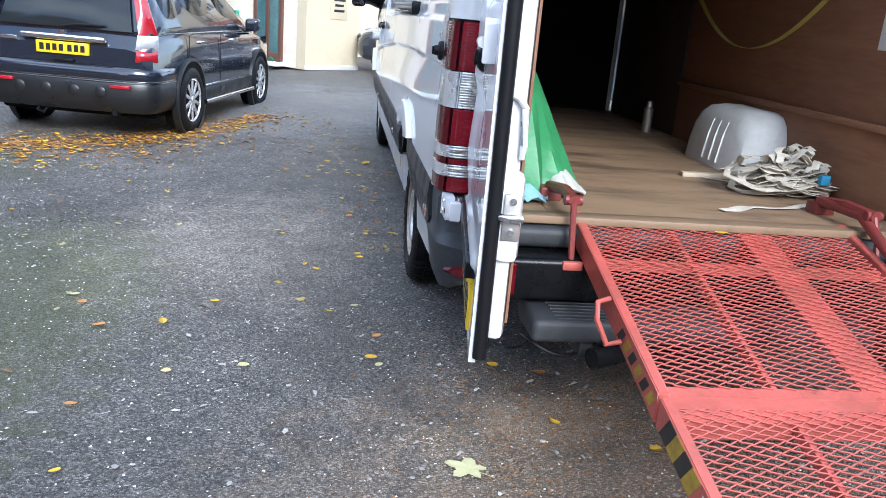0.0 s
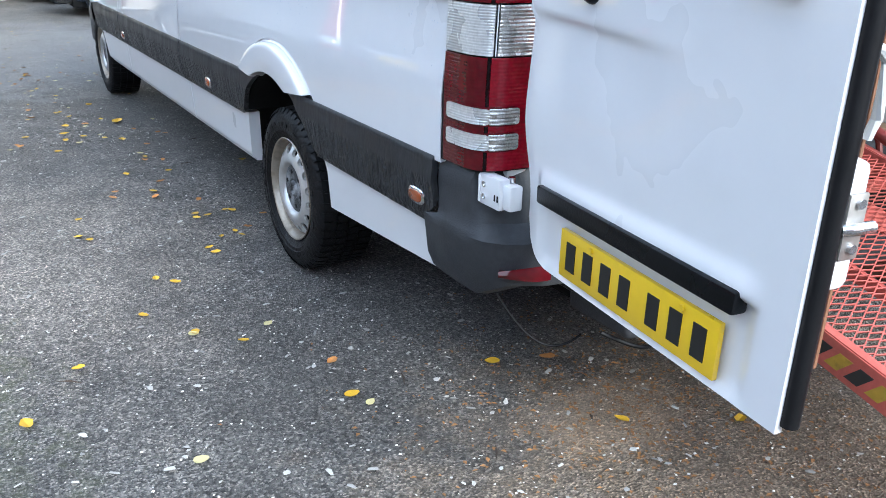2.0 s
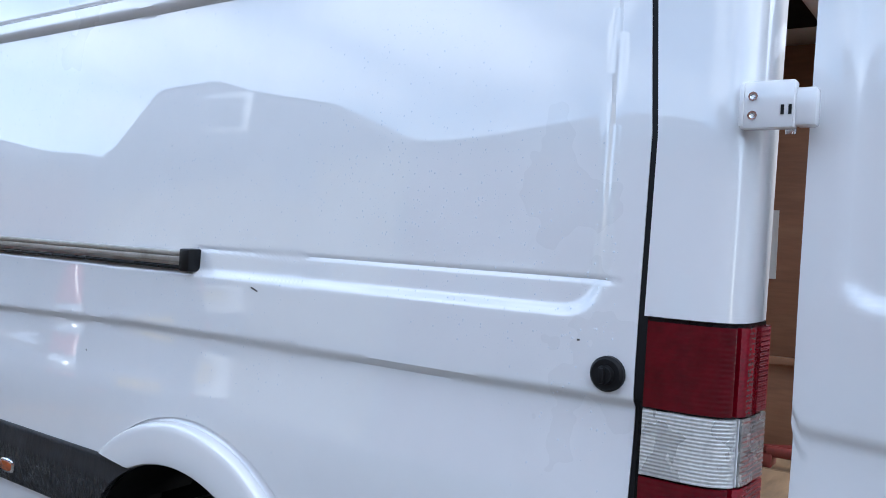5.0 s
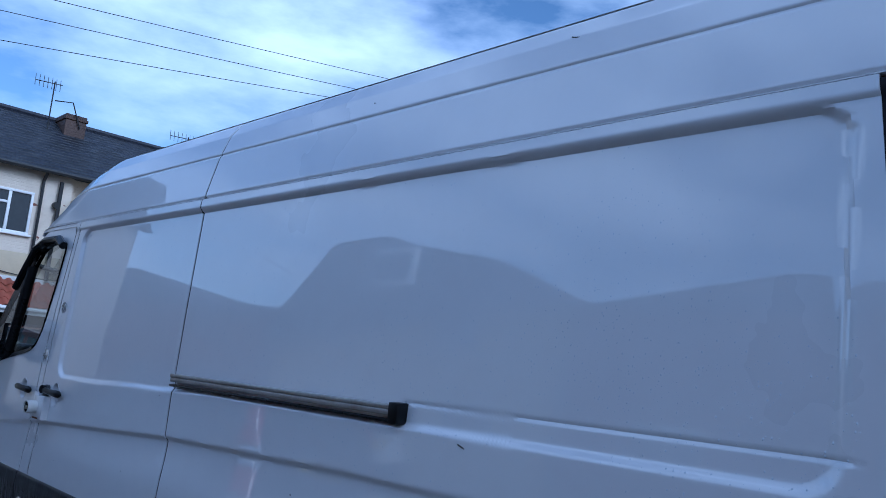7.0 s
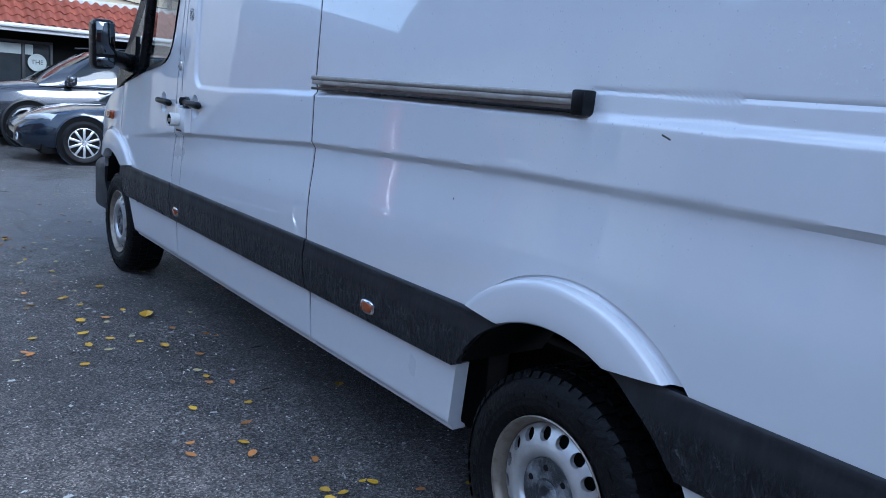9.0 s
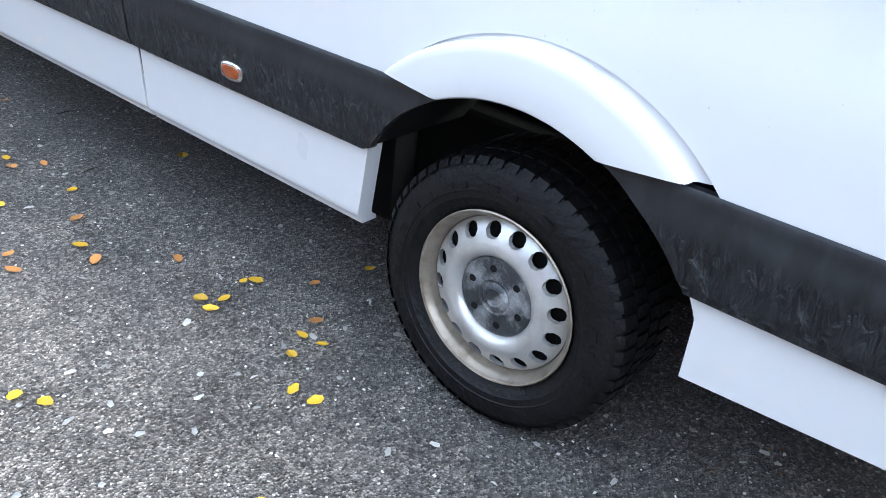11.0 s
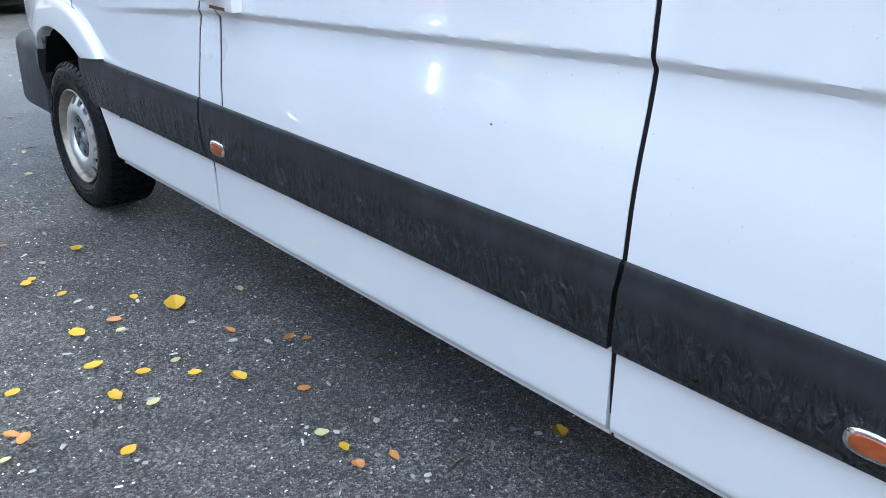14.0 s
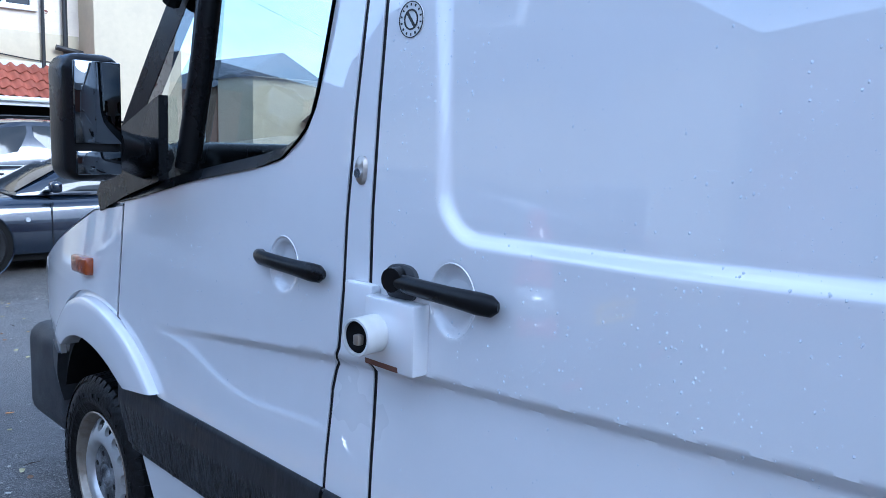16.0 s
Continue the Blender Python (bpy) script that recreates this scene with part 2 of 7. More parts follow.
# ---- van side surface: x (inward) as a function of y and z ----
VAN_W = 1.98
BASE = [(0.30, 0.12), (0.375, 0.075), (0.40, 0.062), (0.50, 0.045), (0.62, 0.03), (0.80, 0.004), (1.0, 0.004), (1.36, 0.016), (1.7, 0.038), (2.1, 0.068), (2.16, 0.074), (2.365, 0.125), (2.47, 0.165), (2.54, 0.215), (2.60, 0.32), (2.64, 0.46), (2.665, 0.70), (2.675, 0.99)]
CREASE_Z = [(0.3, 1.214), (1.8, 1.204), (2.93, 1.170), (3.58, 1.130), (4.44, 1.080), (5.2, 1.004), (6.0, 0.97)]
FRONT_Y = [(0.3, 5.5), (1.0, 5.5), (1.3, 5.4), (2.1, 5.0), (2.3, 4.6), (2.7, 4.1)]
RA = (1.575, 0.375, 0.455)
FA = (5.755, 0.28, 0.58)
RO, FO = (1.562, 0.432, 0.534), (5.71, 0.39, 0.621)


def recess_depth(y, z):
    front = 4.262 + 0.11 * (z - 1.4)
    cy, hy = (0.378 + front) / 2, (front - 0.378) / 2
    bot = 1.352 - 0.018 * sstep((y - 2.6) / 0.6) - 0.018 * sstep((y - 3.2) / 0.7)
    cz, hz = (bot + 2.112) / 2, (2.112 - bot) / 2
    r = 0.085
    qy, qz = abs(y - cy) - hy + r, abs(z - cz) - hz + r
    d = r - math.hypot(max(qy, 0), max(qz, 0)) - min(max(qy, qz), 0)
    return 0.016 * sstep(d / (0.021 - 0.011 * sstep((z - 2.02) / 0.05)))


def flare(y, z, arch, outer):
    d = math.hypot(y - arch[0], z - arch[1])
    return -0.028 * (1 - sstep((d - outer + 0.03) / 0.03)) * sstep((z - 0.72) / 0.05)


def side_x(y, z, detail=True):
    x = lerp(BASE, z)
    yf = lerp(FRONT_Y, z)
    if y > yf:
        x += 0.13 * (y - yf) ** 2 + (0.10 * (y - yf) if z > 1.3 else 0.0) * min(1, (z - 1.3) / 0.5 if z > 1.3 else 0)
    if y < 0.2:
        x += 0.9 * (0.2 - y) ** 2
    if not detail:
        return x
    zc = lerp(CREASE_Z, y)
    amp = 0.017 * (1 - sstep((y - 4.75) / 0.65))
    d = zc - z
    if d > 0:
        x += amp * (d / 0.018 if d < 0.018 else 1 - sstep((d - 0.018) / 0.27))
    if 1.28 < z < 2.13 and y < 4.41:
        x += recess_depth(y, z)
        if y < 1.57:
            x += 0.004 * max(0, 1 - abs(z - 1.425) / 0.006) * sstep((y - 0.345) / 0.02)
    x -= 0.008 * sstep((z - 2.112) / 0.012) * (1 - sstep((z - 2.158) / 0.010))
    x += 0.010 * max(0, 1 - abs(z - 2.168) / 0.008) + 0.008 * max(0, 1 - abs(z - 2.372) / 0.009)
    for hy, hz, hr in ((4.70, 1.221, 0.055), (4.213, 1.226, 0.062)):
        hd = math.hypot((y - hy) / 0.8, z - hz)
        if hd < hr:
            x += 0.014 * sstep((hr - hd) / 0.016)
    return x


def panel(name, ylo, yhi, zlo, zhi, material, parent, label="", dy=0.014, dz=0.008, off=0.0, xf=side_x, flange=0.02, right=False):
    """A pressed panel of the van's side between two seams, with its edges turned inward."""
    f = lambda q: (q if callable(q) else (lambda _v: q))
    ylo, yhi, zlo, zhi = f(ylo), f(yhi), f(zlo), f(zhi)
    zm = (zlo((ylo(1) + yhi(1)) / 2) + zhi(1)) / 2
    nu, nv = max(2, int((yhi(zm) - ylo(zm)) / dy)), max(2, int((zhi(1) - zlo((ylo(zm) + yhi(zm)) / 2)) / dz))
    vs = np.zeros((nu + 3, nv + 3, 3))
    for i in range(nu + 3):
        u = min(max(i - 1, 0), nu) / nu
        for j in range(nv + 3):
            v = min(max(j - 1, 0), nv) / nv
            yn = ylo(zm) * (1 - u) + yhi(zm) * u
            z = zlo(yn) * (1 - v) + zhi(yn) * v
            y = ylo(z) * (1 - u) + yhi(z) * u
            edge = i in (0, nu + 2) or j in (0, nv + 2)
            vs[i, j] = (xf(y, z) + off + (flange if edge else 0), y, z)
    if right:
        vs[:, :, 0] = VAN_W - vs[:, :, 0]
    w = nv + 3
    fs = [(i * w + j, i * w + j + 1, (i + 1) * w + j + 1, (i + 1) * w + j) for i in range(nu + 2) for j in range(nv + 2)]
    return part(name, (vs.reshape(-1, 3).tolist(), fs), material, parent, label)


def arch_z(y, arch):
    d = abs(y - arch[0])
    return arch[1] + math.sqrt(max(arch[2] ** 2 - d * d, 0)) if d < arch[2] else 0.0


def arch_y(z, arch, side, cap):
    return arch[0] + side * min(cap, math.sqrt(max(arch[2] ** 2 - (z - arch[1]) ** 2, 0)))


G = 0.0058
S_REAR = lambda z: lerp([(0.4, 0.30), (1.7, 0.30), (2.15, 0.335), (2.4, 0.345)], z)
S_SLIDE = lambda z: lerp([(0.36, 2.955), (0.58, 2.955), (0.8, 2.938), (1.17, 2.942), (1.34, 2.95), (1.42, 2.98), (2.1, 3.02), (2.6, 3.03)], z)
S_SFRONT = lambda z: lerp([(0.4, 4.405), (0.83, 4.407), (1.0, 4.413), (1.19, 4.421), (1.33, 4.424), (1.53, 4.425), (1.72, 4.421), (2.1, 4.40)], z)
S_DREAR = lambda z: lerp([(0.38, 4.565), (0.6, 4.558), (0.8, 4.548), (1.0, 4.542), (1.04, 4.534), (1.09, 4.507), (1.2, 4.50), (1.32, 4.498), (1.43, 4.493), (1.53, 4.49), (1.72, 4.476), (2.1, 4.45)], z)
S_DFRONT = lambda z: lerp([(0.7, 5.545), (0.95, 5.535), (1.29, 5.50), (1.4, 5.49)], z)

van = empty("van", "white high-roof panel van with open rear doors and black bands", "van")
BAND_T, BAND_B = 0.80, 0.595

# rear quarter, sliding door, pillar strip, front door, wing
panel("quarter_panel", lambda z: S_REAR(z) + G, lambda z: S_SLIDE(z) - G, lambda y: max(BAND_T - 0.012, arch_z(y, RO)), 2.158, M_WHITE, van, dz=0.0055)
sliding_door = panel("sliding_door", lambda z: S_SLIDE(z) + G, lambda z: S_SFRONT(z) - G, BAND_T - 0.012, 2.158, M_WHITE, van, dy=0.0065, dz=0.0055)
panel("pillar", lambda z: S_SFRONT(z) + G, lambda z: S_DREAR(z) - G, BAND_T - 0.012, 2.158, M_WHITE, van)
WAIST = lambda y: lerp([(4.44, 1.80), (4.556, 1.80), (4.59, 1.66), (4.622, 1.54), (4.662, 1.468), (4.74, 1.428), (5.11, 1.372), (5.47, 1.30), (5.6, 1.275)], y)
front_door = panel("front_door", lambda z: S_DREAR(z) + G, lambda z: S_DFRONT(z) - G, lambda y: max(BAND_T - 0.012, arch_z(y, FO)), WAIST, M_WHITE, van, dy=0.009, dz=0.007)
BONNET = lambda y: lerp([(5.4, 1.30), (5.75, 1.255), (6.2, 1.12), (6.5, 1.02), (6.72, 0.92)], y)
panel("wing", lambda z: S_DFRONT(z) + G, lambda z: 6.72 - 0.25 * max(0, z - 0.85), lambda y: max(0.80 - 0.115 * sstep((y - 6.05) / 0.15), arch_z(y, FO)), BONNET, M_WHITE, van)
# high roof sides and roof
ROOF_F = lambda z: lerp([(2.15, 5.05), (2.3, 4.98), (2.45, 4.86), (2.56, 4.68), (2.66, 4.3)], z)
panel("roof_side", 0.13, lambda z: S_SLIDE(z) - G, 2.161, 2.60, M_WHITE, van, dy=0.05, dz=0.0045)
panel("roof_side", lambda z: S_SLIDE(z) + G, ROOF_F, 2.161, 2.60, M_WHITE, van, dy=0.03, dz=0.0045)


def roof_skin():
    vs, fs, nu, xs = [], [], 60, np.linspace(0.27, VAN_W - 0.27, 17)
    for i in range(nu + 1):
        y = 0.13 + (4.74 - 0.13) * i / nu
        for x in xs:
            e = min(x, VAN_W - x)
            z = 2.578 + 0.09 * math.sin(math.pi / 2 * min(1, (e - 0.27) / 0.7)) - 0.10 * sstep((y - 4.2) / 0.5) * 0.4
            vs.append((x, y, z))
    n = len(xs)
    for i in range(nu):
        for j in range(n - 1):
            fs.append((i * n + j, i * n + j + 1, (i + 1) * n + j + 1, (i + 1) * n + j))
    return vs, fs


part("roof", roof_skin(), M_WHITE, van)
# dark plastic bands and white sills, with the wheel openings left free
band_x = lambda y, z: side_x(y, z, False) - 0.012 - 0.008 * sstep((0.80 - z) / 0.008) + 0.011 * sstep((z - 0.728) / 0.055) + (0.006 if z < 0.615 else 0)
sill_x = lambda y, z: side_x(y, 0.60, False) + 0.008 + 0.016 * (0.60 - z) / 0.22 + 0.022 * sstep((0.39 - z) / 0.022)
SEG = [("rear", lambda z: 0.335 + 0.06 * sstep((0.66 - z) / 0.05), lambda z: arch_y(z, RA, -1, 0.425)), ("mid", lambda z: arch_y(z, RA, 1, 0.42) if z > 0.601 else 1.995 + 0.17 * (0.60 - z), lambda z: S_SLIDE(z) - G), ("door", lambda z: S_SLIDE(z) + G, lambda z: S_DREAR(z) - G), ("front", lambda z: S_DREAR(z) + G, lambda z: lerp([(0.38, 5.39), (0.60, 5.49), (0.78, 5.53)], z))]
for seg, a, b in SEG:
    panel("side_band", a, b, BAND_B, BAND_T, M_BAND, van, "weathered black plastic side band", dy=0.03, dz=0.012, xf=band_x)
    low = (lambda y: lerp([(0.3, 0.455), (1.2, 0.40), (1.3, 0.385)], y)) if seg == "rear" else 0.360
    panel("sill", a, b, low, BAND_B, M_WHITE, van, dy=0.03, dz=0.012, xf=sill_x, flange=0.05)
# dark joints behind the panel gaps
for seam, z0, z1 in ((S_REAR, 0.80, 2.15), (S_SLIDE, 0.80, 2.58), (S_SLIDE, 0.42, 0.59), (S_SFRONT, 0.80, 2.15), (S_DREAR, 0.80, 2.10), (S_DREAR, 0.42, 0.59), (S_DFRONT, 0.80, 1.29)):
    panel("gap_seal", lambda z: seam(z) - 0.012, lambda z: seam(z) + 0.012, z0, z1, M_BLACK, van, dy=0.012, dz=0.012, off=0.003 if z0 > 0.7 else 0.0085)


def arch_flare(arch, outer, z_in, z_out):
    """The pressed moulding round a wheel opening, with a gutter along its outer edge."""
    prof = [(-0.03, 0.012), (0.0, 0.010), (0.08, 0.009), (0.12, 0.004), (0.135, -0.014), (0.15, -0.020), (0.18, -0.0235), (0.30, -0.026), (0.6, -0.027), (0.88, -0.028), (0.96, -0.025), (1.0, -0.016), (1.0, 0.03)]
    a_out, a_in = math.asin((z_out - outer[1]) / outer[2]), math.asin((z_in - arch[1]) / arch[2])
    vs, fs, n, w = [], [], 72, len(prof)
    for k in range(n + 1):
        t = k / n
        ao, ai = a_out + (math.pi - 2 * a_out) * t, a_in + (math.pi - 2 * a_in) * t
        po = (outer[0] + outer[2] * math.cos(ao), outer[1] + outer[2] * math.sin(ao))
        pi = (arch[0] + arch[2] * math.cos(ai), arch[1] + arch[2] * math.sin(ai))
        for f, d in prof:
            y, z = po[0] + (pi[0] - po[0]) * f, po[1] + (pi[1] - po[1]) * f
            vs.append((side_x(y, z, False) + d, y, z))
    for k in range(n):
        for i in range(w - 1):
            fs.append((k * w + i, k * w + i + 1, (k + 1) * w + i + 1, (k + 1) * w + i))
    for k in (0, n):
        b = len(vs)
        vs += [(x + 0.03, y, z) for x, y, z in vs[k * w:(k + 1) * w]]
        fs += [(k * w + i, k * w + i + 1, b + i + 1, b + i) for i in range(w - 1)]
    return vs, fs


part("arch_flare", arch_flare(RA, (1.562, 0.432, 0.535), 0.792, 0.812), M_WHITE, van)
part("arch_flare", arch_flare(FA, (5.71, 0.39, 0.622), 0.785, 0.812), M_WHITE, van)
# plain far side
for a, b, z0, z1 in ((0.13, 5.3, 0.40, 0.79), (0.13, 5.3, 0.79, 1.30), (0.13, 5.05, 2.161, 2.60), (0.13, 4.4, 1.30, 2.158), (5.3, 6.6, 0.80, 1.05)):
    panel("far_side_panel", a, b, z0, z1, M_WHITE, van, dy=0.2, dz=0.06, xf=lambda y, z: side_x(y, z, False), right=True)
part("underbody", box_bm(0.37, VAN_W - 0.37, 0.15, 6.6, 0.36, 0.64, 0.02), M_DARK, van)
# low dark boxes out of view, added to deepen the shade underneath
part("underside_shade_box", box_bm(0.26, 0.36, 2.10, 5.30, 0.27, 0.60, 0.02), M_DARK, van)
part("underside_shade_box", box_bm(0.26, 0.36, 0.45, 1.10, 0.30, 0.60, 0.02), M_DARK, van)


# ---- van: rear corner, lamp, bumper ----
def corner_strip(name, z0, z1, material, parent, label="", off=0.0, extra=((0.10, 0.118), (0.15, 0.112)), dz=0.02, y_front=0.30, thick=0.02):
    """A piece that wraps from the side round to the rear face, with the body's section."""
    plan = [(0.0, y_front), (0.0, 0.26), (0.0, 0.22), (0.002, 0.185), (0.008, 0.16), (0.022, 0.138), (0.045, 0.125), (0.07, 0.12), *extra]
    nz = max(1, int((z1 - z0) / dz))
    vs, fs, w = [], [], len(plan) + 2
    for j in range(nz + 1):
        z = z0 + (z1 - z0) * j / nz
        b = side_x(0.35, z, False)
        yf = (S_REAR(z) - G) if y_front == 0.30 else y_front
        row = [(b + px + off * (1 - min(1, px / 0.05)), (yf if k == 0 else min(py, yf)) - off * min(1, px / 0.05) * -1, z) for k, (px, py) in enumerate(plan)]
        row = [(row[0][0] + thick, row[0][1], z)] + row + [(row[-1][0], row[-1][1] + thick, z)]
        vs += row
    for j in range(nz):
        for k in range(w - 1):
            fs.append((j * w + k, j * w + k + 1, (j + 1) * w + k + 1, (j + 1) * w + k))
    for j, order in ((0, 1), (nz, -1)):
        base = len(vs)
        row = vs[j * w:(j + 1) * w]
        vs += [(x + thick, y + thick * 0.4, z) for x, y, z in row]
        for k in range(w - 1):
            fs.append((j * w + k, j * w + k + 1, base + k + 1, base + k))
    return part(name, (vs, fs), material, parent, label)


corner_strip("rear_pillar", 1.368, 2.158, M_WHITE, van, extra=((0.12, 0.118), (0.155, 0.12), (0.165, 0.14), (0.165, 0.2)))
part("rear_pillar", box_bm(VAN_W - 0.17, VAN_W - 0.03, 0.115, 0.25, 0.70, 2.2, 0.012), M_WHITE, van)
part("rear_header", box_bm(0.10, VAN_W - 0.10, 0.125, 0.26, 2.18, 2.60, 0.02), M_WHITE, van)
part("inner_pillar", box_bm(0.10, 0.165, 0.135, 0.30, 0.70, 1.37, 0.01), M_WHITE, van)

lamp = empty("tail_lamp", "", "")
lamp.parent = van
for k in [q for q in ("label", "category") if q in lamp]:
    del lamp[k]
LAMP_PLAN = [(0.0, 0.29), (0.0, 0.26), (0.0, 0.22), (0.002, 0.185), (0.008, 0.16), (0.022, 0.138), (0.045, 0.125), (0.07, 0.12), (0.10, 0.118), (0.15, 0.112)]


def lamp_plan(n, u0=0.0, u1=1.0):
    """Even steps along the lamp's section, from the side round to the rear, with the way outward."""
    p = np.array(LAMP_PLAN)
    cum = np.r_[0, np.cumsum(np.hypot(*np.diff(p, axis=0).T))]
    out = []
    for k in range(n + 1):
        at = cum[-1] * (u0 + (u1 - u0) * k / n)
        x, y = np.interp(at, cum, p[:, 0]), np.interp(at, cum, p[:, 1])
        x2, y2 = np.interp(at + 0.004, cum, p[:, 0]), np.interp(at + 0.004, cum, p[:, 1])
        x1, y1 = np.interp(at - 0.004, cum, p[:, 0]), np.interp(at - 0.004, cum, p[:, 1])
        ln = math.hypot(x2 - x1, y2 - y1)
        out.append((x, y, (y2 - y1) / ln, -(x2 - x1) / ln))
    return out


def lens(name, z0, z1, material, parent, u0=0.0, u1=1.0, proud=0.004, pitch=0.009, rib=0.0012, round_ends=False, n=34):
    """A fluted lamp lens wrapped round the corner, with its edges turned in."""
    plan = lamp_plan(n, u0, u1)
    rows = max(4, int((z1 - z0) / pitch) * 4)
    vs, fs, w = [], [], len(plan)
    zm, half = (z0 + z1) / 2, (z1 - z0) / 2
    for j in range(-1, rows + 2):
        v = min(max(j, 0), rows) / rows
        for k, (x, y, nx, ny) in enumerate(plan):
            t = k / n
            fit_ = 1.0
            if round_ends:
                e = max(0.0, (abs(t - 0.5) - 0.40) / 0.10)
                fit_ = max(0.12, math.sqrt(max(0.0, 1 - e * e)))
            z = zm + half * (2 * v - 1) * fit_
            d = proud + rib * math.sin(2 * math.pi * (z - z0) / pitch)
            if j in (-1, rows + 1) or k in (0, w - 1):
                d = -0.012
            b = side_x(0.35, z, False)
            vs.append((b + x + nx * d, y + ny * d, z))
    for j in range(rows + 2):
        for k in range(w - 1):
            fs.append((j * w + k, j * w + k + 1, (j + 1) * w + k + 1, (j + 1) * w + k))
    return part(name, (vs, fs), material, parent)


for z0, z1, nm in ((1.2065, 1.360, "brake_lens"), (0.806, 1.0815, "indicator_lens")):
    lens(nm, z0, z1, M_RED, lamp, 0.0, 0.56, rib=0.00025, pitch=0.009)
    lens(nm, z0, z1, M_REDGLOW, lamp, 0.563, 1.0, rib=0.0004, pitch=0.009)
lens("reverse_lens", 1.0855, 1.2025, M_CLEAR, lamp, 0.0, 0.60, rib=0.0005, pitch=0.0065)
lens("reverse_lens", 1.0855, 1.2025, M_PRISM, lamp, 0.612, 1.0, rib=0.0008, pitch=0.0085)
lens("lens_divider", 1.0855, 1.2025, M_UPVC, lamp, 0.598, 0.614, proud=0.0025, rib=0.0, n=4)
for z0, z1 in ((0.922, 0.962), (0.858, 0.898)):
    lens("strip_surround", z0 - 0.004, z1 + 0.004, M_RED, lamp, 0.055, 0.87, proud=0.0058, rib=0.0, round_ends=True)
    lens("clear_strip", z0, z1, M_CLEAR, lamp, 0.07, 0.60, proud=0.0085, rib=0.0006, pitch=0.0065, round_ends=True)
    lens("clear_strip", z0, z1, M_PRISM, lamp, 0.56, 0.86, proud=0.0080, rib=0.0008, pitch=0.0085, round_ends=True)
corner_strip("lamp_housing", 0.80, 1.366, M_GLOSSBLACK, lamp, off=0.006, dz=0.05)

# bumper corner and rear bumper with step
def bumper_corner():
    plan = [(0.0, 0.40), (-0.006, 0.33), (-0.008, 0.25), (-0.004, 0.17), (0.012, 0.10), (0.045, 0.05), (0.09, 0.022), (0.16, 0.01), (0.25, 0.005)]
    rows = [(0.445, 0.055, 0.02), (0.455, 0.02, 0.0), (0.50, 0.0, 0.0), (0.60, -0.005, 0.0), (0.625, -0.008, 0.0), (0.64, 0.0, 0.035), (0.66, 0.008, 0.06), (0.73, 0.010, 0.075), (0.775, 0.014, 0.085), (0.797, 0.03, 0.10), (0.80, 0.07, 0.12)]
    vs, fs, w = [], [], len(plan)
    for z, ins, back in rows:
        for px, py in plan:
            f = min(1, max(0, (0.17 - py) / 0.12))
            y = py + back * f
            if z < 0.47:
                y = py
            vs.append((side_x(0.4, max(z, 0.5), False) * 0.6 + px + ins, min(y + 0.025 * f, 0.40 if z < 0.63 else 0.325), z + (0.05 * f if z < 0.55 else 0)))
    for j in range(len(rows) - 1):
        for k in range(w - 1):
            fs.append((j * w + k, j * w + k + 1, (j + 1) * w + k + 1, (j + 1) * w + k))
    return vs, fs


part("bumper_corner", bumper_corner(), M_PLASTIC, van, "scuffed dark grey bumper corner")
def crescent_reflector():
    vs, fs, n = [], [], 10
    for i in range(n + 1):
        a = i / n
        x, y = 0.045 + 0.13 * a, 0.078 - 0.052 * math.sin(a * math.pi / 2)
        h = 0.008 + 0.014 * math.sin(a * math.pi * 0.55)
        vs += [(x - 0.006, y - 0.010, 0.548 - h), (x - 0.008, y - 0.014, 0.548), (x - 0.006, y - 0.010, 0.548 + h), (x + 0.02, y + 0.02, 0.548)]
    for i in range(n):
        for k in range(4):
            fs.append((i * 4 + k, i * 4 + (k + 1) % 4, (i + 1) * 4 + (k + 1) % 4, (i + 1) * 4 + k))
    fs += [(0, 1, 2, 3), tuple(n * 4 + k for k in (3, 2, 1, 0))]
    return vs, fs
part("reflector", crescent_reflector(), M_RED, van, "red bumper reflector")
part("rear_bumper", box_bm(0.24, VAN_W - 0.24, 0.0, 0.2, 0.47, 0.62, 0.02, 3), M_GLOSSBLACK, van)
part("rear_reflector", box_bm(0.242, 0.275, -0.004, 0.03, 0.49, 0.60, 0.004), M_RED, van)
part("sill_trim", box_bm(0.165, VAN_W - 0.165, 0.10, 0.24, 0.625, 0.705, 0.03, 4), M_PLASTIC, van)
step = part("bumper_step", box_bm(0.32, 1.55, -0.13, 0.12, 0.37, 0.45, 0.022, 3), M_PLASTIC, van, "ribbed dark bumper step")
for k in range(7):
    part("step_rib", box_bm(0.40, 1.48, -0.11 + k * 0.03, -0.098 + k * 0.03, 0.447, 0.4545, 0.002), M_PLASTIC, step)
part("exhaust_pipe", tube_bm([(0.52, -0.16, 0.335), (0.60, -0.13, 0.335), (0.80, 0.0, 0.34), (0.85, 0.5, 0.36)], 0.035, 14), M_GLOSSBLACK, van)
part("step_bracket", box_bm(0.50, 0.55, -0.08, 0.12, 0.30, 0.39, 0.01), M_PLASTIC, van)
part("loose_cable", tube_bm([(0.12 + 0.25 * a, 0.25 - 0.15 * a, 0.47 - 0.26 * math.sin(math.pi * a * 0.62) + 0.05 * a * a) for a in np.linspace(0, 1, 22)], 0.0035, 6), M_BLACK, van)
part("loose_cable", tube_bm([(0.30 + 0.36 * a, -0.05 - 0.05 * math.sin(5 * a), 0.37 - 0.06 * math.sin(math.pi * a)) for a in np.linspace(0, 1, 18)], 0.006, 6), M_BLACK, van)

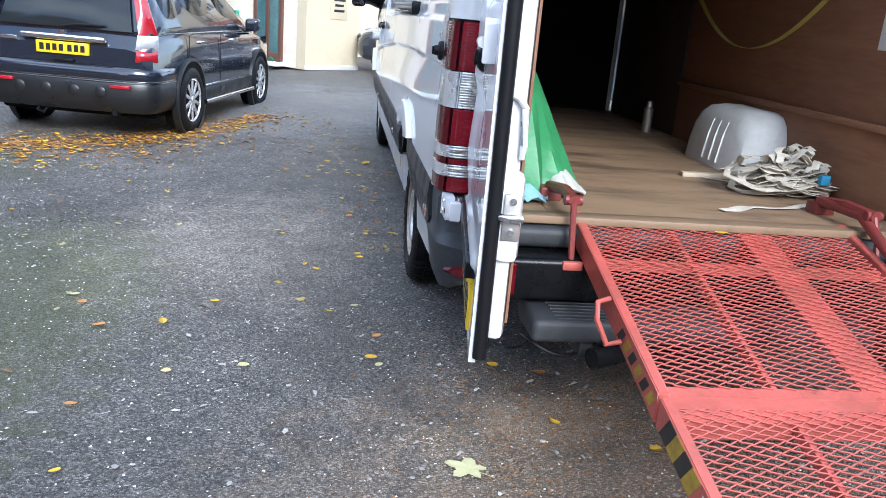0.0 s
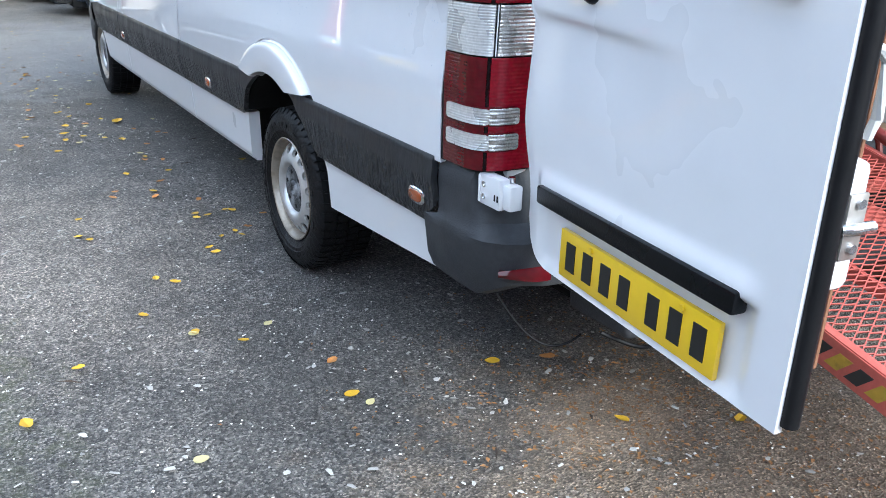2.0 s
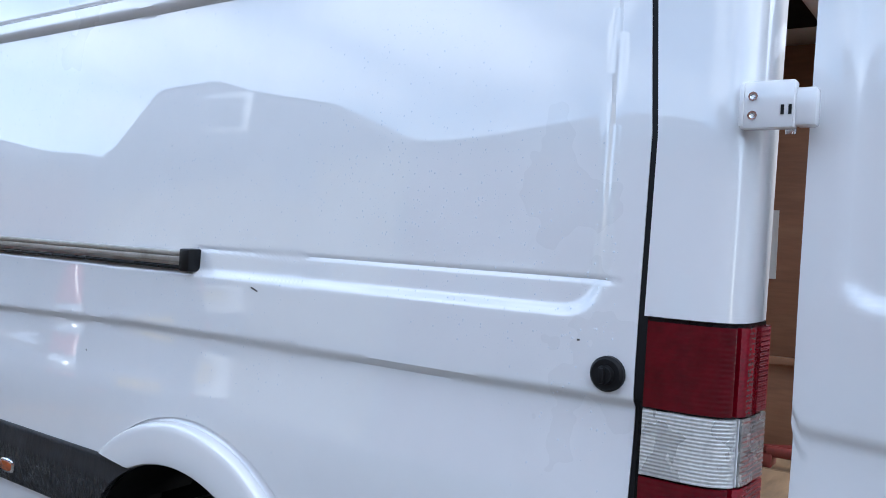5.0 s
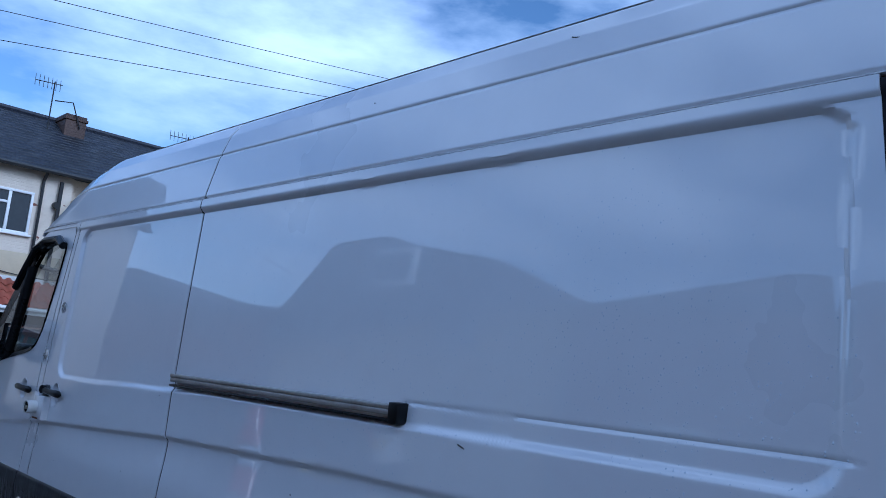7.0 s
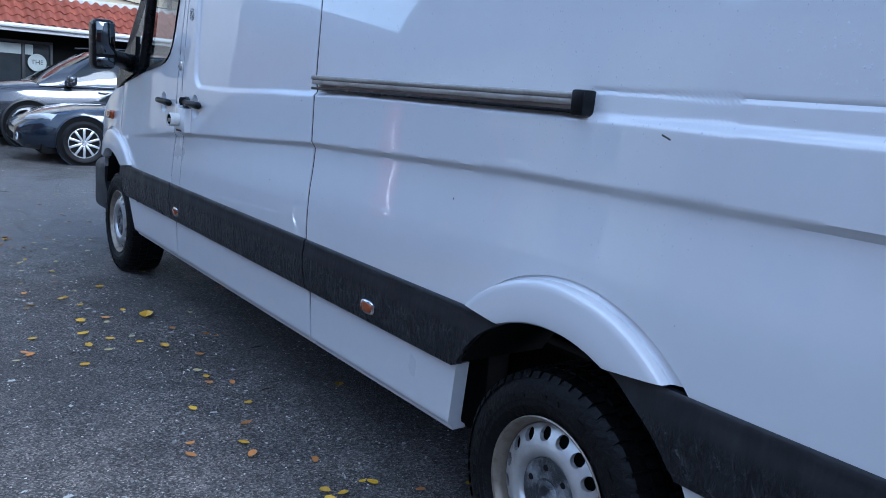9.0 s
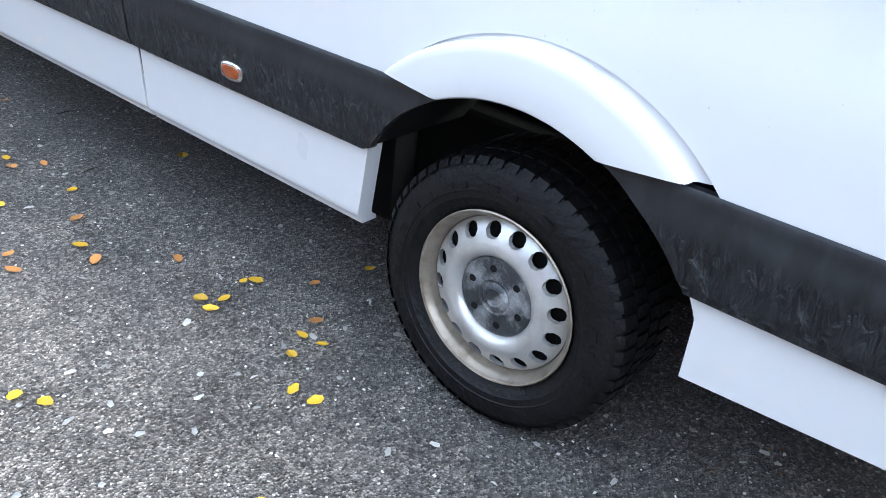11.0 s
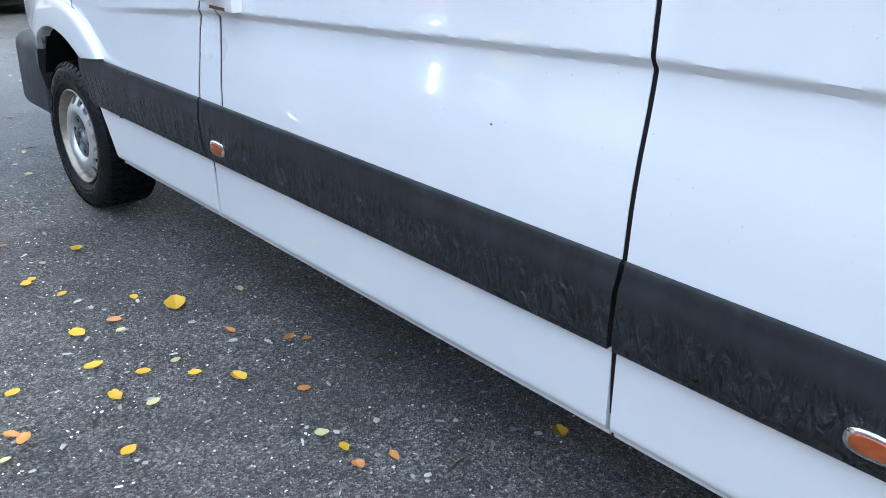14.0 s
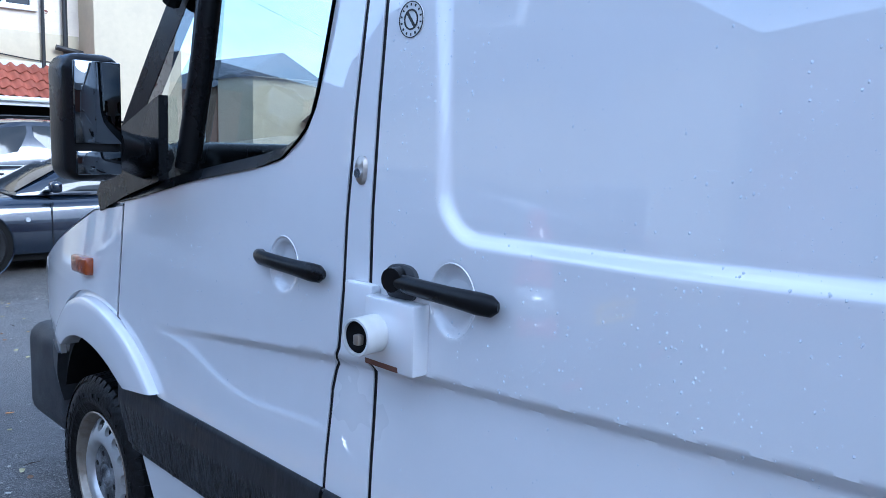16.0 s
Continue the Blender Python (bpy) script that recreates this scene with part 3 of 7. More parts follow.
# hinges
def hinge(z):
    h = part("door_hinge", box_bm(0.026, 0.058, 0.062, 0.150, z - 0.034, z + 0.046, 0.004), M_WHITE, van, "white painted steel hinge")
    part("hinge_leaf", box_bm(0.036, 0.075, 0.030, 0.066, z - 0.030, z + 0.034, 0.006), M_WHITE, h)
    for k in range(2):
        part("hinge_slot", box_bm(0.0245, 0.03, 0.066 + 0.012 * k, 0.071 + 0.012 * k, z - 0.012, z + 0.004), M_BLACK, h, smooth=False)
    part("hinge_lip", box_bm(0.022, 0.030, 0.142, 0.150, z - 0.030, z + 0.042, 0.002), M_WHITE, h)
    part("hinge_pin", lathe([(-0.04, 0.0), (-0.04, 0.009), (0.045, 0.009), (0.045, 0.0)], 12, "z"), M_CHROME, h).location = (0.072, 0.075, z)
    for dz_ in (-0.012, 0.02):
        part("hinge_bolt", lathe([(0, 0.0), (-0.004, 0.005), (-0.004, 0.008), (0.004, 0.009)], 8), M_CHROME, h).location = (0.028, 0.128, z + dz_)
for z in (0.755, 1.735, 2.10):
    hinge(z)

# ---- rear doors ----
DO, DD, DN = Vector((0.098, 0.048, 0)), Vector((-0.130, -0.9915, 0)), Vector((0.9915, -0.130, 0))
DW = 0.845


def dpt(s, z, depth=0.0):
    v = DO + DD * s + DN * depth
    return (v.x, v.y, z)


def door_depth(s, z):
    """Relief of the rear door's outer skin."""
    x = 0.045 * max(0, (z - 1.4)) ** 1.3 * 0.9
    x -= 0.016 * sstep((0.13 - s) / 0.13) * sstep((z - 0.76) / 0.22)
    cz = 1.205 - 0.06 * s
    d = cz - z
    if d > 0:
        x += 0.012 * (sstep(d / 0.025) if d < 0.025 else 1 - sstep((d - 0.025) / 0.22)) * (1 - sstep((s - 0.30) / 0.25))
    q = max(0.055 - s, s - 0.80, 1.40 - z, z - 2.2)
    r = 0.07
    qs, qz = abs(s - 0.4275) - 0.3725 + r, abs(z - 1.80) - 0.40 + r
    dd = r - math.hypot(max(qs, 0), max(qz, 0)) - min(max(qs, qz), 0)
    x += 0.013 * sstep(dd / 0.03)
    mid = (1 - sstep((s - 0.735) / 0.04)) * sstep((s - 0.05) / 0.04)
    x -= 0.012 * mid * sstep((0.86 - z) / 0.05) * sstep((z - 0.79) / 0.01)
    x += 0.014 * mid * sstep((0.80 - z) / 0.02) * (1 - sstep((0.64 - z) / 0.05))
    return x


def door_skin():
    ns, nz = 60, 190
    vs, fs = [], []
    for i in range(ns + 3):
        u = min(max(i - 1, 0), ns) / ns
        s = u * DW
        zb = 0.60 + (0.11 * (1 - math.sqrt(max(0, 1 - ((0.11 - s) / 0.11) ** 2))) if s < 0.11 else 0.0)
        for j in range(nz + 3):
            v = min(max(j - 1, 0), nz) / nz
            z = zb + (2.36 - zb) * v
            edge = i in (0, ns + 2) or j in (0, nz + 2)
            lower = 0.02 * sstep((0.95 - z) / 0.2) * sstep((0.1 - s) / 0.1)
            vs.append(dpt(s + lower, z, door_depth(s, z) + (0.016 if edge else 0)))
    w = nz + 3
    for i in range(ns + 2):
        for j in range(nz + 2):
            fs.append((i * w + j, i * w + j + 1, (i + 1) * w + j + 1, (i + 1) * w + j))
    return vs, fs


def door_box(s0, s1, z0, z1, d0, d1, bevel=0.0, bm=None):
    m = Matrix((( DD.x, 0, DN.x, DO.x), (DD.y, 0, DN.y, DO.y), (0, 1, 0, 0), (0, 0, 0, 1)))
    own = box_bm(s0, s1, z0, z1, d0, d1, bevel)
    bmesh.ops.transform(own, matrix=m, verts=own.verts)
    return own


rear_door = part("rear_door", door_skin(), M_WHITE, van, "open white rear door")
def inner_frame():
    bm = door_box(0.03, 0.838, 0.655, 2.2, 0.030, 0.076, 0.016)
    return bm
part("inner_panel", inner_frame(), M_WHITE, rear_door)
def seal_pts():
    pts = [(0.850, z) for z in np.linspace(2.30, 0.615, 42)]
    return [dpt(s, z, 0.024 + door_depth(0.845, z)) for s, z in pts]
part("rubber_seal", tube_bm(seal_pts(), 0.0165, 10), M_BLACK, rear_door, "black rubber door seal")
part("rubber_seal", tube_bm([dpt(s, 0.64, 0.036) for s in np.linspace(0.83, 0.12, 18)], 0.013, 8), M_BLACK, rear_door)
part("edge_lining", door_box(0.03, 0.832, 0.70, 2.2, 0.0765, 0.0825), M_PLY, rear_door, "plywood door lining edge")
part("latch_plate", door_box(0.852, 0.859, 0.905, 1.012, 0.044, 0.084, 0.004), M_ALU, rear_door, "worn steel latch plate")
part("latch_pin", tube_bm([dpt(0.858, 0.958, 0.040), dpt(0.868, 0.960, 0.052), dpt(0.870, 0.961, 0.088)], 0.010, 10), M_CHROME, rear_door)
for zz in (0.925, 0.997):
    part("latch_bolt", tube_bm([dpt(0.858, zz, 0.064), dpt(0.865, zz, 0.064)], 0.008, 10), M_CHROME, rear_door)
part("edge_bracket", tube_bm([dpt(0.840, 1.09, 0.072), dpt(0.848, 1.12, 0.074), dpt(0.850, 1.20, 0.070), dpt(0.848, 1.218, 0.058), dpt(0.838, 1.222, 0.048)], 0.0085, 8), M_GREYWHITE, rear_door)
for zz, dd_ in ((1.28, 0.055), (1.185, 0.05), (1.165, 0.06)):
    part("edge_hole", tube_bm([dpt(0.832, zz, dd_), dpt(0.8365, zz, dd_)], 0.007, 10), M_BLACK, rear_door)
part("latch_boss", door_box(0.76, 0.854, 0.85, 1.06, 0.034, 0.088, 0.016), M_WHITE, rear_door)
part("trim_bar", door_box(0.085, 0.735, 0.768, 0.812, -0.024, 0.012, 0.006), M_GLOSSBLACK, rear_door, "black trim bar above the plate")
plate = part("number_plate", door_box(0.178, 0.698, 0.620, 0.734, -0.006, 0.006, 0.0015), M_YELLOW, rear_door, "yellow number plate with dark bars")
for k, s0 in enumerate((0.205, 0.272, 0.339, 0.406, 0.50, 0.567, 0.634)):
    part("plate_bar", door_box(s0, s0 + 0.036, 0.642, 0.710, -0.0075, -0.005), M_LETTER, plate)
for s0 in (0.30, 0.60):
    part("plate_screw", tube_bm([dpt(s0, 0.722, -0.006), dpt(s0, 0.722, -0.011)], 0.007, 10), M_YELLOW, plate)
def oval_pull(s0, z0):
    bm = bmesh.new()
    bmesh.ops.create_uvsphere(bm, u_segments=20, v_segments=12, radius=1, matrix=Matrix(((DD.x * 0.034, 0, DN.x * 0.026, dpt(s0, z0)[0]), (DD.y * 0.034, 0, DN.y * 0.026, dpt(s0, z0)[1]), (0, 0.042, 0, z0), (0, 0, 0, 1))))
    return bm
grip = part("grip", oval_pull(0.215, 1.268), M_GLOSSBLACK, rear_door, "black oval pull")
part("grip_slot", door_box(0.205, 0.225, 1.245, 1.290, -0.030, -0.022, 0.003), M_BLACK, grip)
brk = part("lock_bracket", door_box(0.62, 0.74, 1.30, 1.36, -0.02, 0.02, 0.005), M_WHITE, rear_door, "white bolted lock bracket")
part("lock_bolt", tube_bm([dpt(0.63, 1.325, -0.03), dpt(0.73, 1.325, -0.03)], 0.012, 10), M_GREYWHITE, brk)
part("bracket_lip", door_box(0.72, 0.745, 1.28, 1.38, -0.03, 0.02, 0.004), M_WHITE, brk)

# other rear door, swung open on the far side
far_door = part("rear_door", box_bm(1.90, 1.955, -0.78, 0.05, 0.61, 2.36, 0.015), M_WHITE, van)
part("inner_lining", box_bm(1.885, 1.898, -0.74, 0.02, 0.68, 2.25, 0.004), M_GLOSSBLACK, far_door, "dark inner door lining")
part("door_stay", box_bm(1.78, 1.90, -0.02, 0.03, 1.26, 1.31, 0.008), M_GLOSSBLACK, far_door)
part("door_catch", box_bm(1.872, 1.886, -0.42, -0.36, 0.90, 0.98, 0.004), M_CHROME, far_door)

# ---- cargo space ----
FL = 0.735
for fx0, fx1, fy0, fy1 in ((0.42, 1.54, 0.14, 3.80), (0.12, 0.418, 0.14, 1.05), (0.12, 0.418, 2.10, 3.80), (1.542, VAN_W - 0.12, 0.14, 3.80)):
    part("cargo_floor", box_bm(fx0, fx1, fy0, fy1, FL - 0.03, FL, 0.0015), M_FLOORPLY, van, "worn stained plywood floor")
part("floor_edge_strip", box_bm(0.17, VAN_W - 0.17, 0.115, 0.20, FL - 0.022, FL + 0.006, 0.004), M_FLOORPLY, van)
for x0, x1, nm in ((0.115, 0.127, "left"), (1.838, 1.85, "right")):
    for z0, z1 in ((FL, 1.075), (1.079, 2.26)):
        part("plywood_lining", box_bm(x0 - (0.014 if (z0 == FL and nm == "right") else 0), x1 - (0.014 if (z0 == FL and nm == "right") else 0), 0.30, 2.50, max(z0, 0.88) if nm == "left" else z0, z1, 0.002), M_PLY, van, "brown plywood wall lining")
# inner stretch of the lining, its fall into shade painted by the darker copy
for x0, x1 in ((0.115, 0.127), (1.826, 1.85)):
    part("shaded_lining", box_bm(x0, x1, 2.504, 3.76, 0.88 if x0 < 1 else FL, 2.26, 0.002), M_SHADEPLY, van, "plywood wall lining with the deep shade in its colour")
part("wall_batten", box_bm(1.80, 1.836, 0.26, 2.50, 1.062, 1.09, 0.004), M_PLY, van)
# bulkhead and ceiling near-black: the load space's shade is put into their colour
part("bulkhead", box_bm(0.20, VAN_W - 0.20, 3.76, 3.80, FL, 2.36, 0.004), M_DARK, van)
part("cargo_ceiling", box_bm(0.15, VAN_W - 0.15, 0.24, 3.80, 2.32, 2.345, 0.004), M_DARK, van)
part("door_gap_post", box_bm(0.67, 0.679, 3.72, 3.762, 1.04, 2.32, 0.003), M_GREYWHITE, van)
def arch_box():
    vs, fs = [], []
    rows = [(0.0, 0.0), (0.10, 0.012), (0.19, 0.03), (0.25, 0.055), (0.29, 0.10), (0.305, 0.16)]
    outline = lambda i: [(1.845, 1.12 + i), (1.66 + i * 0.4, 1.11 + i), (1.60 + i * 0.6, 1.14 + i), (1.575 + i * 0.7, 1.20 + i), (1.575 + i * 0.7, 1.70 - i), (1.60 + i * 0.6, 1.77 - i), (1.66 + i * 0.4, 1.80 - i), (1.845, 1.81 - i)]
    for h, i in rows:
        vs += [(x, y, FL + h) for x, y in outline(i)]
    for j in range(len(rows) - 1):
        for k in range(7):
            fs.append((j * 8 + k, j * 8 + k + 1, (j + 1) * 8 + k + 1, (j + 1) * 8 + k))
    t = (len(rows) - 1) * 8
    fs.append(tuple(t + k for k in range(8)))
    return vs, fs
wheel_box = part("wheel_box", arch_box(), M_GREYWHITE, van, "chalky grey wheel arch box")
for k in range(3):
    y = 1.34 + k * 0.08
    part("pressed_rib", tube_bm([(1.572, y, FL + 0.03), (1.590, y, FL + 0.16), (1.612, y, FL + 0.235)], 0.007, 6), M_WHITE, wheel_box)

# ---- sliding door rail, markers, cap, handles ----
rail = part("door_rail", box_bm(0.004, 0.05, 1.585, 2.955, 1.385, 1.402, 0.003), M_ALU, van, "dirty aluminium sliding door rail")
part("rail_lip", box_bm(0.000, 0.02, 1.585, 2.955, 1.402, 1.417, 0.004), M_ALU, rail)
part("rail_lower", box_bm(0.002, 0.024, 1.585, 2.955, 1.366, 1.376, 0.003), M_GLOSSBLACK, rail)
part("rail_end_cap", box_bm(-0.006, 0.04, 1.55, 1.592, 1.362, 1.424, 0.006), M_GLOSSBLACK, rail, "black plastic rail end cap")


def oval(name, y, z, x, ry, rz, depth, material, parent, label="", n=24):
    vs, fs = [], []
    for k in range(n):
        c, s = math.cos(2 * math.pi * k / n), math.sin(2 * math.pi * k / n)
        c, s = abs(c) ** 0.75 * (1 if c > 0 else -1), abs(s) ** 0.75 * (1 if s > 0 else -1)
        vs += [(x + depth, y + ry * c, z + rz * s), (x, y + ry * c, z + rz * s), (x - 0.004, y + ry * 0.86 * c, z + rz * 0.82 * s)]
    vs.append((x - 0.006, y, z))
    for k in range(n):
        m = (k + 1) % n
        fs += [(k * 3, m * 3, m * 3 + 1, k * 3 + 1), (k * 3 + 1, m * 3 + 1, m * 3 + 2, k * 3 + 2), (k * 3 + 2, m * 3 + 2, len(vs) - 1)]
    return part(name, (vs, fs), material, parent, label)


for y in (0.425, 2.457, 4.452):
    mk = oval("side_marker", y, 0.665 if y < 1 else 0.655, band_x(y, 0.66) - 0.004, 0.046, 0.024, 0.02, M_CHROME, van, "oval amber side marker lamp")
    oval("marker_lens", y, 0.665 if y < 1 else 0.655, band_x(y, 0.66) - 0.006, 0.039, 0.0185, 0.01, M_AMBER, mk)
cap = part("filler_cap", lathe([(0.02, 0.033), (-0.006, 0.033), (-0.012, 0.028), (-0.012, 0.018), (-0.026, 0.016), (-0.028, 0.0)], 24), M_BLACK, van, "round black plastic cap")
cap.location = (side_x(0.355, 1.255) - 0.004, 0.355, 1.255)
part("cap_slot", box_bm(-0.034, -0.026, -0.005, 0.005, -0.014, 0.014, 0.002), M_BLACK, cap)


def door_handle(y0, y1, z, cup_y, cup_z, big, name="door_handle"):
    yc = (y0 + y1) / 2
    x = side_x(y0 - 0.03, z)
    h = empty(name, "", "")
    for k in list(h.keys()):
        del h[k]
    h.parent = van
    cup = part("handle_cup", lathe([(0.0, 0.0625), (-0.0016, 0.0615), (-0.0012, 0.060), (0.004, 0.0575), (0.011, 0.050), (0.015, 0.036), (0.017, 0.0)], 40), M_WHITE, h)
    cup.location, cup.scale = (side_x(cup_y, cup_z, False), cup_y, cup_z), (1, 0.86, 1)
    pts = [(x + 0.004, y1, z + 0.003), (x - 0.014, y1 - 0.006, z + 0.003), (x - 0.026, y1 - 0.03, z + 0.002), (x - 0.030, yc + 0.03, z), (x - 0.030, yc - 0.03, z - 0.002), (x - 0.028, y0 + 0.035, z - 0.004), (x - 0.024, y0 + 0.012, z - 0.005), (x - 0.020, y0 + 0.001, z - 0.005)]
    bm = tube_bm(pts, [0.012, 0.0145, 0.0155, 0.0155, 0.016, 0.0185, 0.017, 0.008], 16)
    bmesh.ops.scale(bm, vec=(0.8, 1, 1), space=Matrix.Translation((-x, 0, 0)), verts=bm.verts)
    part("handle_bar", bm, M_GLOSSBLACK, h, "black plastic door handle")
    if big:
        oval("lock_cover", y1 - 0.020, z - 0.002, x - 0.008, 0.040, 0.032, 0.02, M_PLASTIC, h)
        part("lock_barrel", tube_bm([(x - 0.004, y1 - 0.02, z + 0.006), (x - 0.034, y1 - 0.026, z + 0.006)], 0.021, 16), M_GLOSSBLACK, h)
    return h


door_handle(4.538, 4.785, 1.231, 4.70, 1.221, False)
door_handle(4.098, 4.352, 1.241, 4.213, 1.226, True)
hasp = part("security_lock", box_bm(-0.026, 0.01, 4.262, 4.392, 1.092, 1.213, 0.005), M_WHITE, van, "white bolt-on security lock with rust stains")
part("lock_cup", lathe([(0.055, 0.033), (0.0, 0.033), (-0.002, 0.032), (-0.002, 0.028), (0.030, 0.027), (0.030, 0.0)], 28, "y"), M_GREYWHITE, hasp).matrix_local = Matrix.Translation((-0.074, 4.352, 1.152)) @ Matrix.Rotation(radians(-84), 4, "Z")
# near-black disc across the cup, standing for the shade in its hollow
part("cup_shade_disc", lathe([(0.004, 0.0275), (0.006, 0.012), (0.006, 0.0)], 24, "y"), M_DARK, hasp).matrix_local = Matrix.Translation((-0.074, 4.352, 1.152)) @ Matrix.Rotation(radians(-84), 4, "Z")
part("lock_core", box_bm(-0.080, -0.066, 4.339, 4.353, 1.140, 1.158, 0.003), M_RIM, hasp)
part("lock_base", box_bm(-0.012, 0.01, 4.388, 4.468, 1.10, 1.228, 0.006), M_WHITE, hasp)
part("rust_runs", box_bm(-0.0268, -0.025, 4.30, 4.385, 1.094, 1.103), mat("rust", (0.12, 0.05, 0.03), 0.8), hasp)
key = oval("keyhole", 4.459, 1.425, side_x(4.459, 1.425) - 0.004, 0.014, 0.026, 0.01, M_ALU, van, "small key lock")
part("key_barrel", tube_bm([(side_x(4.459, 1.425) - 0.006, 4.459, 1.42), (side_x(4.459, 1.425) - 0.013, 4.459, 1.42)], 0.009, 12), M_CHROME, key)
stk = part("round_sticker", lathe([(0.001, 0.030), (-0.0012, 0.030), (-0.0012, 0.0)], 32), mat("sticker_white", (0.72, 0.73, 0.73), 0.4), van, "round black and white security sticker")
stk.location = (side_x(4.352, 1.681) - 0.0015, 4.352, 1.681)
part("sticker_rim", lathe([(-0.0010, 0.0302), (-0.0020, 0.0302), (-0.0020, 0.0286), (-0.0010, 0.0286)], 40), M_LETTER, stk)
ring = part("sticker_ring", lathe([(-0.0014, 0.0175), (-0.0022, 0.0175), (-0.0022, 0.0145), (-0.0014, 0.0145)], 28), M_LETTER, stk)
slash = part("sticker_slash", box_bm(-0.0026, -0.0014, -0.0025, 0.0025, -0.016, 0.016), M_LETTER, stk)
slash.rotation_euler = (radians(-38), 0, 0)
for k in range(14):
    a = 2 * math.pi * k / 14
    part("sticker_mark", box_bm(-0.0022, -0.0012, -0.0014, 0.0014, -0.002, 0.002), M_LETTER, stk, smooth=False).matrix_local = Matrix.Rotation(a, 4, "X") @ Matrix.Translation((0, 0, 0.0245))
# door edge scratches
M_SCRATCH = mat("paint_chip", (0.06, 0.055, 0.05), 0.7)
for y, z, ln, tilt in ((1.314, 1.334, 0.026, 20), (0.42, 1.31, 0.006, 0), (2.05, 1.09, 0.006, 50), (1.15, 2.47, 0.03, 15), (2.0, 2.43, 0.008, 10), (3.3, 0.98, 0.006, 0), (3.05, 1.32, 0.006, 0)):
    s_ = part("paint_chip", box_bm(-0.0012, 0.001, -ln / 2, ln / 2, -0.002, 0.002, 0.0008), M_SCRATCH, van)
    s_.location, s_.rotation_euler = (side_x(y, z), y, z), (radians(tilt), 0, 0)

# ---- cab ----
WIN = [(4.555, 2.02), (4.58, 1.80), (4.608, 1.66), (4.638, 1.54), (4.675, 1.487), (4.745, 1.455), (5.11, 1.398), (5.45, 1.335), (5.63, 1.30), (5.46, 1.52), (5.27, 1.74), (5.08, 1.93), (4.98, 2.03), (4.85, 2.06), (4.62, 2.06)]
FRAME = [(4.46, 2.145), (4.478, 1.80), (4.487, 1.66), (4.493, 1.54), (4.496, 1.495), (4.74, 1.422), (5.11, 1.368), (5.47, 1.295), (5.72, 1.275), (5.58, 1.50), (5.40, 1.74), (5.22, 1.93), (5.10, 2.06), (4.90, 2.15), (4.62, 2.15)]


def rounded(loop):
    """Each corner of a loop cut in two."""
    out = []
    for p, q in zip(loop, loop[1:] + loop[:1]):
        out += [(p[0] * 0.8 + q[0] * 0.2, p[1] * 0.8 + q[1] * 0.2), (p[0] * 0.2 + q[0] * 0.8, p[1] * 0.2 + q[1] * 0.8)]
    return out


def ring_strip(name, outer, inner, d_out, d_in, material, parent, label=""):
    n = len(outer)
    vs = [(side_x(y, z, False) + d_out, y, z) for y, z in outer] + [(side_x(y, z, False) + d_in, y, z) for y, z in inner] + [(side_x(y, z, False) + d_in + 0.03, y, z) for y, z in inner] + [(side_x(y, z, False) + d_out + 0.03, y, z) for y, z in outer]
    fs = []
    for a in range(3):
        for k in range(n):
            m = (k + 1) % n
            fs.append((a * n + k, a * n + m, (a + 1) * n + m, (a + 1) * n + k))
    return part(name, (vs, fs), material, parent, label)


def mix_loop(a, b, t):
    return [(p[0] * (1 - t) + q[0] * t, p[1] * (1 - t) + q[1] * t) for p, q in zip(a, b)]


MIDLOOP = [(f[0] + (w[0] - f[0]) * k, f[1] + (w[1] - f[1]) * k) for f, w in zip(FRAME, WIN) for k in [0.12 if f[1] < 1.45 or f[0] > 5.15 else 0.86]]
WIN, FRAME, MIDLOOP = rounded(WIN), rounded(FRAME), rounded(MIDLOOP)
ring_strip("door_frame", FRAME, MIDLOOP, 0.004, 0.004, M_WHITE, front_door)
ring_strip("window_seal", MIDLOOP, WIN, -0.005, 0.012, M_GLOSSBLACK, front_door, "black window surround")
M_GLASS = thin_glass("cab_glass", (0.80, 0.84, 0.83))
vs = [(side_x(y, z, False) + 0.014, y, z) for y, z in WIN]
pane = part("window_pane", (vs, [tuple(range(len(vs)))]), M_GLASS, front_door, "clear side window")
pane.visible_shadow = False
part("quarter_divider", tube_bm([(side_x(5.10, z, False) + 0.012, y, z) for y, z in ((5.155, 1.40), (5.105, 1.65), (5.08, 1.93))], 0.030, 10), M_GLOSSBLACK, front_door)
part("rain_deflector", tube_bm([(side_x(y, z, False) - 0.02, y, z) for y, z in ((4.55, 2.03), (4.64, 2.075), (4.85, 2.075), (5.0, 2.035), (5.12, 1.92), (5.24, 1.80))], 0.022, 8), M_GLOSSBLACK, front_door)
part("mirror_triangle", (lambda p: ([(side_x(y, z, False) - 0.006, y, z) for y, z in p] + [(side_x(y, z, False) + 0.02, y, z) for y, z in p], [tuple(range(6)), tuple(range(6, 12))] + [(k, (k + 1) % 6, (k + 1) % 6 + 6, k + 6) for k in range(6)]))([(5.27, 1.365), (5.47, 1.315), (5.67, 1.258), (5.705, 1.31), (5.575, 1.495), (5.30, 1.58)]), M_GLOSSBLACK, front_door)
mirror = part("door_mirror", box_bm(-0.252, -0.126, 5.135, 5.275, 1.372, 1.652, 0.035, 4), M_GLOSSBLACK, van, "large black door mirror")
M_MIRROR = mat("mirror_silver", (0.10, 0.11, 0.12), 0.03, metal=1.0, vary=0.03, rvary=0.01)
part("mirror_glass", box_bm(-0.240, -0.138, 5.126, 5.138, 1.455, 1.634, 0.004), M_MIRROR, mirror)
